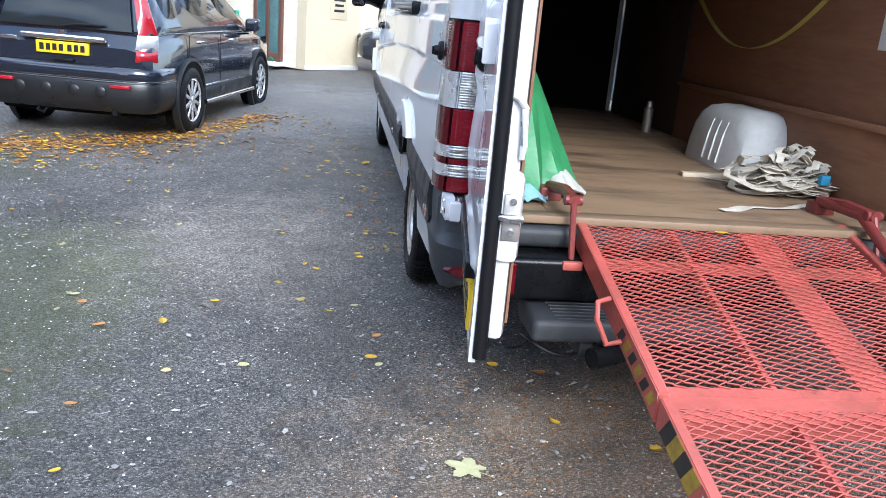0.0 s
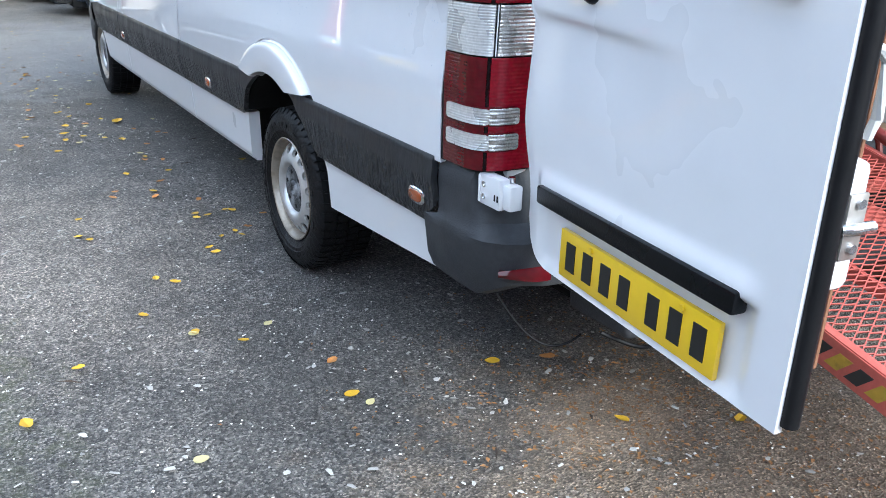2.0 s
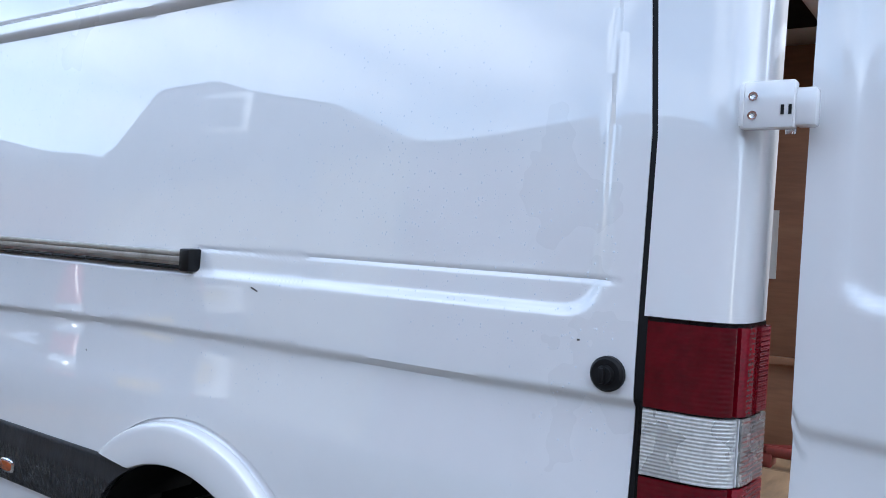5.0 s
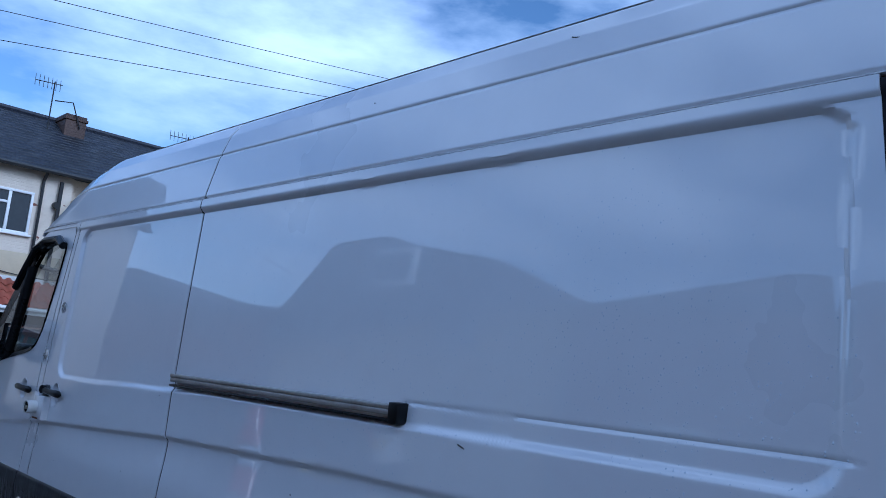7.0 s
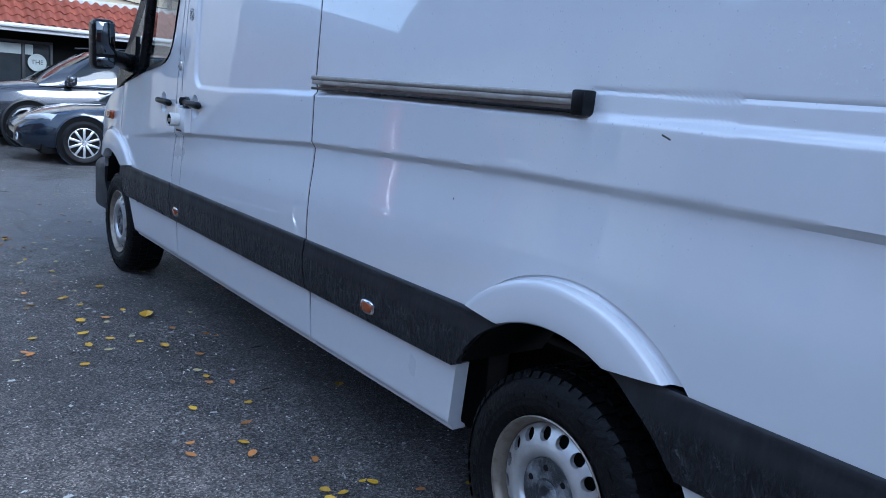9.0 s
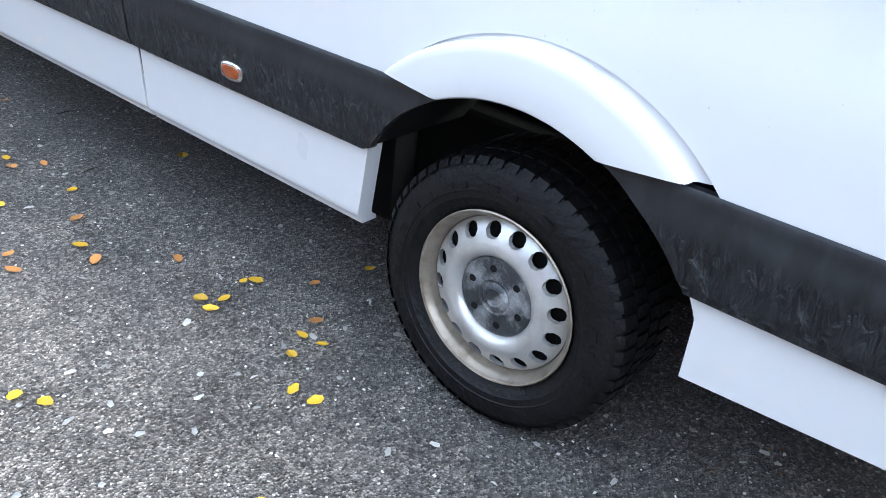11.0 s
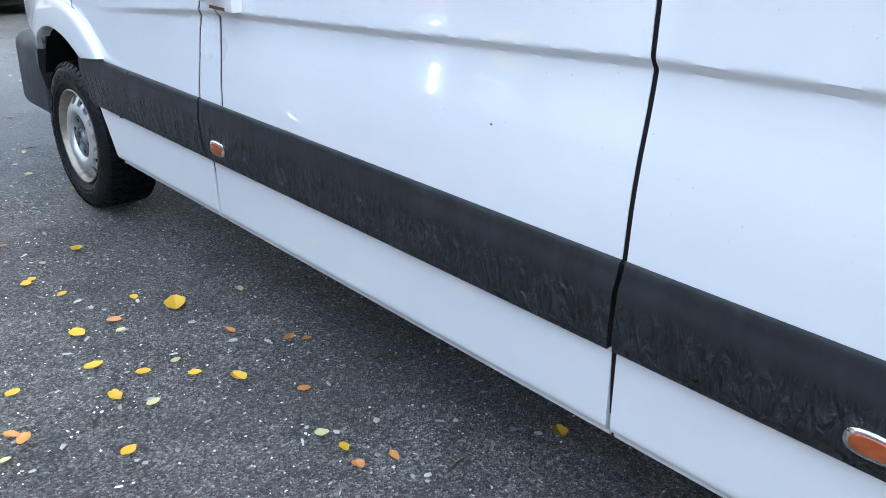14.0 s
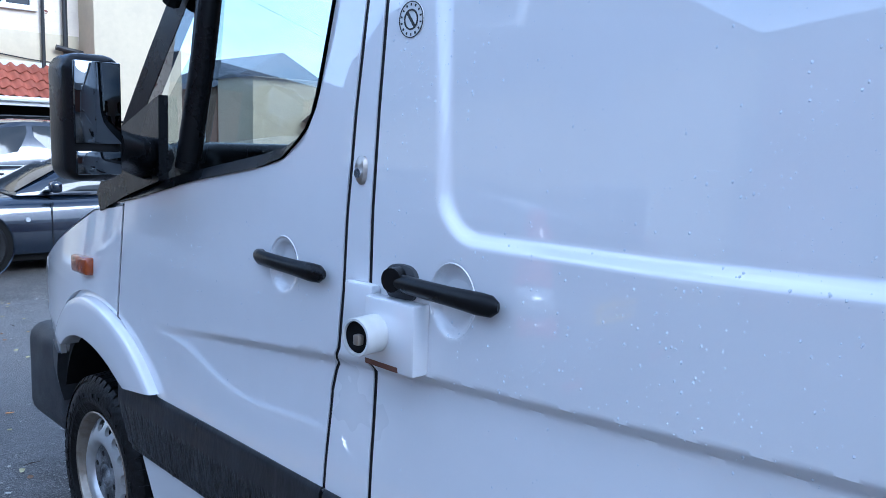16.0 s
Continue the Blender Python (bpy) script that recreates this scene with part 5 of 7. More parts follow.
M_WEB = mat("grubby_webbing", (0.60, 0.55, 0.46), 0.8, vary=0.2, scale=16, dirt=(0.22, 0.20, 0.16), damount=0.55, dscale=9, bump=0.2, bscale=200)
pile = empty("strap_pile", "tangled heap of grubby white webbing straps on plywood", "straps")
rs = random.Random(5)
for s in range(17):
    pts, a, r = [], rs.uniform(0, 6.28), 0.10
    cx, cy = 1.60 + rs.uniform(-0.07, 0.09), 0.74 + rs.uniform(-0.08, 0.08)
    for k in range(46):
        a += rs.uniform(0.15, 0.42)
        r = min(0.21, max(0.04, r + rs.uniform(-0.02, 0.02)))
        pts.append((min(1.81, cx + 1.15 * r * math.cos(a)), cy + 0.8 * r * math.sin(a), FL + 0.022 + 0.0115 * s * math.exp(-((r / 0.17) ** 2)) + 0.02 * math.sin(a * 2.3 + s)))
    part("strap", ribbon(pts, 0.032), M_WEB, pile)
part("strap_tag", box_bm(1.69, 1.73, 0.60, 0.63, FL + 0.08, FL + 0.12, 0.003), mat("blue_tag", (0.03, 0.22, 0.38), 0.5), pile, "blue strap tag")
part("loose_end", ribbon([(1.50 - 0.02 * k, 0.90 + 0.028 * k + 0.01 * math.sin(k), FL + 0.006) for k in range(10)], 0.035), M_WEB, pile)
part("loose_end", ribbon([(1.66 - 0.04 * k, 0.52 - 0.012 * k + 0.015 * math.sin(k * 0.9), FL + 0.006) for k in range(14)], 0.03), M_WEB, pile)
M_YWEB = mat("olive_webbing", (0.55, 0.48, 0.12), 0.8, vary=0.15)
hang = empty("wall_strap", "olive yellow strap hung in a loop on the plywood wall", "strap")
part("strap_loop", ribbon([(1.825, 2.75 - 2.05 * a, 1.95 - 0.62 * math.sin(math.pi * a) ** 0.8) for a in np.linspace(0.02, 0.98, 40)], 0.03), M_YWEB, hang)
for y in (2.72, 0.74):
    part("strap_hook", tube_bm([(1.838, y, 1.97), (1.80, y, 1.97), (1.795, y, 1.95)], 0.006, 6), M_CHROME, hang)
notice = tagged(part("paper_notice", box_bm(1.834, 1.837, 0.46, 0.64, 1.38, 1.64), mat("paper", (0.72, 0.70, 0.66), 0.7, vary=0.05)), "white paper notice fixed to the plywood wall", "notice")
for k in range(6):
    part("text_bar", box_bm(1.8325, 1.8345, 0.49, 0.58 + 0.03 * (k % 2), 1.41 + 0.035 * k, 1.42 + 0.035 * k), M_LETTER, notice, smooth=False)
tagged(part("timber_batten", box_bm(1.28, 1.56, 1.05, 1.09, FL, FL + 0.022, 0.003), mat("pale_timber", (0.50, 0.42, 0.31), 0.6, vary=0.15, stretch=(1, 6, 6))), "short pale timber batten lying on the floor", "batten")
M_BRASS = mat("brass_tin", (0.35, 0.25, 0.12), 0.4, metal=0.6)
gear = empty("gear_rack", "dark jumble of gear stacked by the bulkhead", "gear")
part("crate", box_bm(0.42, 0.80, 3.35, 3.72, FL, FL + 0.28, 0.012), M_PLASTIC, gear)
part("crate", box_bm(0.46, 0.76, 3.38, 3.70, FL + 0.285, FL + 0.44, 0.012), M_GLOSSBLACK, gear)
part("tin", lathe([(0, 0.0), (0, 0.045), (0.12, 0.045), (0.125, 0.04), (0.125, 0.0)], 20, "z"), M_BRASS, gear).location = (0.55, 3.40, FL + 0.44)
bottle = tagged(part("spray_can", lathe([(0, 0.0), (0, 0.03), (0.15, 0.03), (0.165, 0.018), (0.175, 0.018), (0.20, 0.014), (0.20, 0.0)], 18, "z"), M_ALU), "small metal spray can standing on the floor", "spray can")
bottle.location = (1.69, 2.62, FL)


# ---- parked cars ----
def paint(name, color, metal=0.5):
    return mat(name, color, 0.2, metal=metal, vary=0.05, scale=2, coat=1.0, rvary=0.05)


M_CARGLASS = mat("car_glass", (0.014, 0.017, 0.019), 0.08, spec=0.4, vary=0.1, rvary=0.02)
M_ALLOY = mat("alloy_wheel", (0.62, 0.62, 0.62), 0.3, metal=0.7, vary=0.08)
M_LAMPW = mat("headlamp_lens", (0.55, 0.57, 0.60), 0.1, metal=0.4, vary=0.2, scale=20, coat=1.0)
M_CARRED = mat("car_red_lens", (0.33, 0.006, 0.014), 0.12, vary=0.08, coat=1.0)
M_CLAD = mat("car_cladding", (0.009, 0.0095, 0.011), 0.35, vary=0.15)


def car_wheel(parent, x, y, r, spokes, out):
    w = new("wheel")
    w.parent = parent
    s = out
    tw = 0.20
    part("tyre", lathe([(0.0, r * 0.66), (-0.012 , r * 0.72), (-0.014, r * 0.88), (0.01, r * 0.985), (0.03, r), (tw - 0.03, r), (tw, r * 0.96), (tw, r * 0.66)], 40), M_TYRE, w)
    rim = part("rim", lathe([(0.036, r * 0.60), (0.012, r * 0.64), (-0.006, r * 0.67), (-0.004, r * 0.70)], 40), M_ALLOY, w, "bright alloy rim")
    part("brake_disc", lathe([(0.034, 0.0), (0.034, r * 0.62)], 24), M_DARK, w)
    for k in range(spokes):
        a = 2 * math.pi * k / spokes
        bm = box_bm(0.0, 0.03, -r * 0.055, r * 0.055, r * 0.08, r * 0.66, 0.006)
        sp = part("spoke", bm, M_ALLOY, rim)
        sp.rotation_euler = (a, 0, 0)
    part("hub_cap", lathe([(-0.008, 0.0), (-0.008, r * 0.10), (0.03, r * 0.16)], 16), M_ALLOY, rim)
    w.location = (x, y, r)
    if out > 0:
        w.rotation_euler = (0, 0, math.pi)
    return w


def loft(rows):
    """Rows of equally many points, joined into a skin with closed ends."""
    vs, fs, n = [p for r in rows for p in r], [], len(rows[0])
    for j in range(len(rows) - 1):
        for k in range(n - 1):
            fs.append((j * n + k, j * n + k + 1, (j + 1) * n + k + 1, (j + 1) * n + k))
    fs += [tuple(range(n)), tuple((len(rows) - 1) * n + k for k in range(n))]
    return vs, fs


def quad_panel(name, corners, material, parent, out=0.006, n=6, label=""):
    """A slightly domed panel between four corners."""
    a, b, c, d = (Vector(p) for p in corners)
    nrm = (b - a).cross(d - a).normalized()
    vs, fs = [], []
    for i in range(n + 1):
        for j in range(n + 1):
            u, v = i / n, j / n
            p = (a * (1 - u) + b * u) * (1 - v) + (d * (1 - u) + c * u) * v
            e = min(1, min(u, 1 - u) * 8) * min(1, min(v, 1 - v) * 8)
            p = p + nrm * (out * e + out * 3 * math.sin(math.pi * u) * math.sin(math.pi * v) * 0.5)
            vs.append(tuple(p))
    for i in range(n):
        for j in range(n):
            fs.append((i * (n + 1) + j, (i + 1) * (n + 1) + j, (i + 1) * (n + 1) + j + 1, i * (n + 1) + j + 1))
    return part(name, (vs, fs), material, parent, label)


def car(name, label, body, stations, house, wheels, r, spokes, m_paint, cladding=True, group=""):
    """body: list of (y, zlow, zmid, zbelt, ztop, half width). house: list of (y, zbelt, wbelt, zroof, wroof)."""
    c = empty(name, label, "car", group)
    rows = []
    for y, zl, zm, zb, zt, w in body:
        half = [(0.0, zl), (w * 0.80, zl), (w * 0.965, zl + 0.06), (w, zl + (zm - zl) * 0.6), (w * 0.995, zm), (w * 0.985, zb - 0.06), (w * 0.95, zb), (w * 0.80, zb + (zt - zb) * 0.7), (0.0, zt)]
        rows.append([(-x, y, z) for x, z in half[::-1][:-1]] + [(x, y, z) for x, z in half])
    part("car_body", loft([[*r_] for r_ in rows]), m_paint, c)
    hr = []
    for y, zb, wb, zr, wr in house:
        half = [(wb, zb), (wb * 0.985 + wr * 0.015, zb + (zr - zb) * 0.2), (wr * 1.03, zr - (zr - zb) * 0.18), (wr * 0.93, zr - (zr - zb) * 0.05), (wr * 0.6, zr), (0.0, zr + 0.012)]
        hr.append([(-x, y, z) for x, z in half] + [(x, y, z) for x, z in half[::-1][1:]])
    part("greenhouse", loft(hr), m_paint, c)
    for x, s in ((-1, -1), (1, 1)):
        for y in wheels:
            wx = body[len(body) // 2][5]
            car_wheel(c, s * (wx + 0.018), y, r, spokes, s)
            well = part("wheel_well", lathe([(-0.05 * s, r + 0.045), (0.006 * s, r + 0.045), (0.006 * s, 0.0)], 32), M_DARK, c)
            well.location = (s * wx, y, r + 0.015)
            lip = part("arch_lip", lathe([(-0.05 * s, r + 0.045), (0.012 * s, r + 0.045), (0.020 * s, r + 0.055), (0.014 * s, r + 0.085 if cladding else r + 0.06), (-0.05 * s, r + 0.09 if cladding else r + 0.065)], 40), M_CLAD if cladding else m_paint, c)
            lip.location = (s * wx, y, r + 0.015)
    return c


def wrap_bumper(rows, half=0.90, y_end=-1.76):
    """A bumper skin that runs along both flanks and round the tail. rows: (height, inset)."""
    plan = [(half + 0.016, y_end), (half + 0.014, -1.95), (half + 0.004, -2.10), (half - 0.022, -2.20), (half - 0.085, -2.265), (half - 0.24, -2.30), (half - 0.50, -2.318), (0.0, -2.325)]
    plan = plan + [(-x, y) for x, y in plan[-2::-1]]
    vs, fs, w = [], [], len(plan)
    for z, ins in rows:
        for x, y in plan:
            f = 1 - ins / max(0.3, math.hypot(x, y + 1.6))
            vs.append((x * f, -1.6 + (y + 1.6) * f, z))
    for j in range(len(rows) - 1):
        for k in range(w - 1):
            fs.append((j * w + k, j * w + k + 1, (j + 1) * w + k + 1, (j + 1) * w + k))
    return vs, fs


def suv(name, label, m_paint, group=""):
    body = [(-2.24, 0.42, 0.62, 0.86, 0.90, 0.78), (-2.18, 0.30, 0.60, 0.98, 1.02, 0.86), (-1.9, 0.26, 0.62, 1.04, 1.06, 0.90), (-1.31, 0.25, 0.62, 1.04, 1.06, 0.91), (0.0, 0.25, 0.62, 1.01, 1.05, 0.91), (0.9, 0.25, 0.62, 0.98, 1.08, 0.91), (1.31, 0.25, 0.62, 0.97, 1.05, 0.90), (1.9, 0.26, 0.62, 0.88, 0.97, 0.86), (2.2, 0.30, 0.60, 0.76, 0.85, 0.76), (2.3, 0.40, 0.58, 0.66, 0.72, 0.62)]
    house = [(-2.16, 1.00, 0.82, 1.06, 0.76), (-2.02, 1.02, 0.85, 1.50, 0.66), (-1.85, 1.03, 0.86, 1.615, 0.64), (-1.2, 1.03, 0.87, 1.665, 0.65), (-0.3, 1.02, 0.87, 1.665, 0.66), (0.25, 1.01, 0.87, 1.60, 0.66), (0.75, 1.01, 0.86, 1.32, 0.72), (1.15, 1.00, 0.84, 1.06, 0.80)]
    c = car(name, label, body, None, house, (-1.31, 1.31), 0.345, 10, m_paint, True, group)
    # side glass with pillars between
    for s in (-1, 1):
        for y0, y1, y2, y3, zt0, zt1 in ((-1.95, -1.38, -1.40, -1.78, 1.50, 1.56), (-1.32, -0.38, -0.38, -1.32, 1.57, 1.58), (-0.30, 0.82, 0.28, -0.30, 1.58, 1.50)):
            q = [(s * 0.862, y0, 1.07), (s * 0.862, y1, 1.06), (s * 0.685, y2, zt1), (s * 0.675, y3, zt0)]
            quad_panel("side_window", q if s > 0 else [q[1], q[0], q[3], q[2]], M_CARGLASS, c, 0.012)
        lampq = [(s * 0.735, -2.225, 1.035), (s * 0.862, -2.07, 1.035), (s * 0.675, -2.00, 1.56), (s * 0.60, -2.06, 1.56)]
        quad_panel("tail_lamp", lampq if s > 0 else [lampq[1], lampq[0], lampq[3], lampq[2]], M_CARRED, c, 0.02, label="tall red tail lamp")
        for nm, za, zb, lm in (("lower_tail_lamp", 0.775, 0.888, M_CARRED), ("reverse_lamp", 0.893, 1.03, M_LAMPW)):
            lean = lambda z: 0.14 * (z - 0.775)
            lowq = [(s * 0.71, -2.265 + lean(za), za), (s * 0.885, -2.13 + lean(za), za), (s * 0.875, -2.13 + lean(zb), zb), (s * (0.71 + 0.1 * (zb - za)), -2.265 + lean(zb), zb)]
            quad_panel(nm, lowq if s > 0 else [lowq[1], lowq[0], lowq[3], lowq[2]], lm, c, 0.018)
        part("side_strip", box_bm(s * 0.914 - 0.006, s * 0.914 + 0.006, -0.93, 0.93, 0.455, 0.475, 0.003), M_CHROME, c, "thin chrome door strip")
        part("window_trim", tube_bm([(s * 0.868, y, 1.045) for y in np.linspace(-1.95, 0.85, 12)], 0.007, 6), M_CHROME, c)
        part("bumper_reflector", box_bm(s * 0.58 - 0.10, s * 0.58 + 0.10, -2.332, -2.27, 0.515, 0.55, 0.008), M_CARRED, c)
        hq = [(s * 0.50, 2.20, 0.80), (s * 0.86, 1.86, 0.84), (s * 0.85, 1.80, 0.95), (s * 0.50, 2.12, 0.88)]
        quad_panel("headlamp", hq if s < 0 else [hq[1], hq[0], hq[3], hq[2]], M_LAMPW, c, 0.03)
        mirror_ = part("door_mirror", box_bm(s * 0.99 - 0.09, s * 0.99 + 0.09, 0.62, 0.76, 1.04, 1.20, 0.04, 3), m_paint, c)
        part("mirror_foot", box_bm(s * 0.90 - 0.03, s * 0.90 + 0.03, 0.66, 0.73, 1.02, 1.08, 0.01), M_CLAD, mirror_)
        for y in (-0.95, 0.15):
            part("door_handle", box_bm(s * 0.905 - 0.02, s * 0.905 + 0.02, y - 0.10, y + 0.10, 0.93, 0.96, 0.01), M_CHROME if s > 0 else m_paint, c)
        part("sill_step", tube_bm([(s * 0.93, y, 0.285) for y in (-0.93, -0.8, 0.0, 0.8, 0.93)], 0.028, 10), M_CHROME, c, "bright tubular side step")
        part("sill_cladding", box_bm(s * 0.90 - 0.02, s * 0.90 + 0.022, -0.95, 0.95, 0.31, 0.45, 0.015), M_CLAD, c)
        part("roof_rail", tube_bm([(s * 0.60, y, 1.70 - 0.03 * (abs(y + 0.7) / 1.0) ** 4) for y in np.linspace(-1.75, 0.3, 12)], 0.018, 8), M_GLOSSBLACK, c)
        for y in (-0.35, -1.36):
            part("door_gap", box_bm(s * 0.911 - 0.004, s * 0.911 + 0.0015, y - 0.004, y + 0.004, 0.45, 1.02), M_BLACK, c, smooth=False)
    quad_panel("rear_window", [(-0.66, -2.20, 1.05), (0.66, -2.20, 1.05), (0.56, -2.03, 1.54), (-0.56, -2.03, 1.54)], M_CARGLASS, c, 0.012)
    quad_panel("windscreen", [(0.74, 1.16, 1.05), (-0.74, 1.16, 1.05), (-0.60, 0.30, 1.57), (0.60, 0.30, 1.57)], M_CARGLASS, c, 0.012)
    part("rear_wiper", tube_bm([(-0.02, -2.23, 1.06), (0.12, -2.235, 1.085), (0.40, -2.225, 1.09)], 0.012, 6), M_BLACK, c)
    part("boot_trim", box_bm(-0.42, 0.42, -2.285, -2.21, 0.925, 0.985, 0.024, 4), M_CHROME, c, "chrome boot trim bar")
    pl = part("number_plate", box_bm(-0.26, 0.26, -2.272, -2.245, 0.80, 0.913, 0.002), M_YELLOW, c, "yellow number plate with dark bars")
    for k in range(7):
        x = -0.225 + 0.064 * k + (0.02 if k > 3 else 0)
        part("plate_bar", box_bm(x, x + 0.042, -2.2745, -2.271, 0.825, 0.89), M_LETTER, pl, smooth=False)
    part("boot_badge", lathe([(-0.012, 0.0), (-0.012, 0.035), (0.0, 0.04)], 16, "y"), M_CHROME, c).location = (0, -2.262, 0.985)
    part("model_badge", box_bm(-0.62, -0.46, -2.25, -2.235, 0.90, 0.935, 0.003), M_CHROME, c)
    part("rear_bumper", wrap_bumper([(0.27, 0.16), (0.275, 0.07), (0.33, 0.015), (0.44, 0.0), (0.55, 0.0), (0.572, 0.012)]), M_CLAD, c, "black plastic lower rear bumper")
    part("bumper_line", wrap_bumper([(0.570, 0.008), (0.574, -0.004), (0.584, -0.004), (0.588, 0.008)]), M_CHROME, c)
    part("upper_bumper", wrap_bumper([(0.586, 0.012), (0.60, -0.002), (0.65, -0.008), (0.69, 0.0), (0.715, 0.03), (0.72, 0.09)]), m_paint, c)
    part("boot_gap", box_bm(-0.70, 0.70, -2.262, -2.24, 0.716, 0.724), M_BLACK, c, smooth=False)
    part("tailgate_handle", box_bm(-0.10, 0.10, -2.275, -2.22, 0.728, 0.758, 0.008), M_BLACK, c)
    for x in (-0.42, -0.16, 0.12, 0.38):
        part("bumper_sensor", lathe([(-0.016, 0.0), (-0.016, 0.035), (-0.006, 0.055), (0.02, 0.062)], 20, "y"), M_CLAD, c).location = (x, -2.318, 0.47)
    part("tow_hook", tube_bm([(-0.28, -2.20, 0.30), (-0.28, -2.27, 0.24), (-0.22, -2.27, 0.22), (-0.20, -2.20, 0.28)], 0.014, 8), M_BLACK, c)
    part("exhaust", tube_bm([(0.50, -2.28, 0.27), (0.50, -1.9, 0.28)], 0.028, 12), M_BLACK, c)
    part("grille", box_bm(-0.42, 0.42, 2.20, 2.32, 0.60, 0.78, 0.03), M_CLAD, c)
    part("underbody", box_bm(-0.8, 0.8, -2.0, 2.0, 0.20, 0.40, 0.03), M_DARK, c)
    return c


def roadster(name, label, m_paint):
    body = [(-1.95, 0.35, 0.50, 0.68, 0.72, 0.62), (-1.8, 0.22, 0.48, 0.78, 0.84, 0.78), (-1.3, 0.17, 0.46, 0.82, 0.90, 0.86), (-0.5, 0.16, 0.44, 0.76, 0.86, 0.85), (0.3, 0.16, 0.44, 0.74, 0.84, 0.85), (0.8, 0.16, 0.44, 0.74, 0.83, 0.86), (1.17, 0.16, 0.44, 0.75, 0.80, 0.86), (1.6, 0.17, 0.44, 0.66, 0.72, 0.80), (1.88, 0.20, 0.42, 0.54, 0.60, 0.66), (1.99, 0.28, 0.40, 0.46, 0.50, 0.48)]
    house = [(-1.25, 0.84, 0.62, 0.88, 0.55), (-0.95, 0.84, 0.68, 1.12, 0.52), (-0.5, 0.83, 0.70, 1.23, 0.52), (0.0, 0.82, 0.71, 1.22, 0.53), (0.25, 0.82, 0.71, 1.12, 0.58), (0.72, 0.82, 0.70, 0.86, 0.66)]
    c = car(name, label, body, None, house, (-1.165, 1.165), 0.31, 10, m_paint, False)
    for s in (-1, 1):
        q = [(s * 0.715, -0.62, 0.86), (s * 0.715, 0.50, 0.86), (s * 0.575, 0.08, 1.15), (s * 0.545, -0.55, 1.17)]
        quad_panel("side_window", q if s > 0 else [q[1], q[0], q[3], q[2]], M_CARGLASS, c, 0.014)
        hq = [(s * 0.46, 1.92, 0.56), (s * 0.80, 1.58, 0.60), (s * 0.78, 1.50, 0.69), (s * 0.46, 1.80, 0.65)]
        quad_panel("headlamp", hq if s < 0 else [hq[1], hq[0], hq[3], hq[2]], M_LAMPW, c, 0.03)
        part("door_mirror", box_bm(s * 0.90 - 0.08, s * 0.90 + 0.08, 0.34, 0.45, 0.86, 0.98, 0.035, 3), m_paint, c)
        for y in (-0.72, 0.42):
            part("door_gap", box_bm(s * 0.852 - 0.004, s * 0.852 + 0.003, y - 0.004, y + 0.004, 0.30, 0.76), M_BLACK, c, smooth=False)
        part("side_repeater", lathe([(-0.01, 0.0), (-0.01, 0.022), (0.01, 0.024)], 12), M_LAMPW, c).location = (s * 0.862, 0.66, 0.58)
    quad_panel("windscreen", [(0.66, 0.74, 0.86), (-0.66, 0.74, 0.86), (-0.54, 0.20, 1.15), (0.54, 0.20, 1.15)], M_CARGLASS, c, 0.012)
    part("fog_lamp", lathe([(0.0, 0.0), (0.0, 0.05), (0.02, 0.06)], 14, "y"), M_LAMPW, c).location = (-0.55, 1.96, 0.36)
    part("intake", box_bm(-0.30, 0.30, 1.93, 2.0, 0.28, 0.40, 0.03), M_DARK, c)
    part("underbody", box_bm(-0.75, 0.75, -1.7, 1.7, 0.13, 0.30, 0.03), M_DARK, c)
    return c


dark_suv = suv("parked_suv", "dark blue-grey estate SUV parked among yellow fallen leaves", paint("dark_slate_paint", (0.010, 0.014, 0.026), 0.2), "parked cars")
dark_suv.matrix_world = pose(-2.575, 8.08, -0.10, 0, 0, -10.5)
silver_suv = suv("parked_suv", "silver-grey estate SUV parked in front of the tiled canopy", paint("silver_grey_paint", (0.050, 0.054, 0.062), 0.5), "parked cars")
silver_suv.matrix_world = pose(2.35, 15.75, 0, 0, 0, 90)
blue_car = roadster("parked_roadster", "dark blue two-seat roadster parked beside the silver SUV", paint("navy_paint", (0.008, 0.014, 0.026), 0.35))
blue_car["group"] = "parked cars"
blue_car.matrix_world = pose(2.50, 13.15, 0, 0, 0, 88)
white_car = suv("parked_car", "white estate car parked at the yard's edge", paint("car_white_paint", (0.72, 0.72, 0.70), 0.0), "parked cars")
white_car.matrix_world = pose(-6.9, 12.4, -0.10, 0, 0, -10)


# ---- buildings ----
def brick_paint(name, color, patch, amount=0.5, bumpy=0.25):
    """Painted brickwork with flaking patches."""
    m = mat(name, color, 0.75, vary=0.07, scale=0.8, dirt=patch, damount=amount, dscale=1.2, coord="Object")
    n, l = m.node_tree.nodes, m.node_tree.links
    tc, br, bp, mp = n.new("ShaderNodeTexCoord"), n.new("ShaderNodeTexBrick"), n.new("ShaderNodeBump"), n.new("ShaderNodeMapping")
    mp.inputs["Rotation"].default_value = (radians(-90), 0, 0)
    br.inputs["Scale"].default_value, br.inputs["Brick Width"].default_value, br.inputs["Row Height"].default_value, br.inputs["Mortar Size"].default_value = 1.0, 0.225, 0.075, 0.008
    l.new(tc.outputs["Object"], mp.inputs["Vector"])
    l.new(mp.outputs["Vector"], br.inputs["Vector"])
    l.new(br.outputs["Fac"], bp.inputs["Height"])
    bp.invert = True
    bp.inputs["Strength"].default_value, bp.inputs["Distance"].default_value = bumpy, 0.02
    l.new(bp.outputs["Normal"], n["Principled BSDF"].inputs["Normal"])
    return m


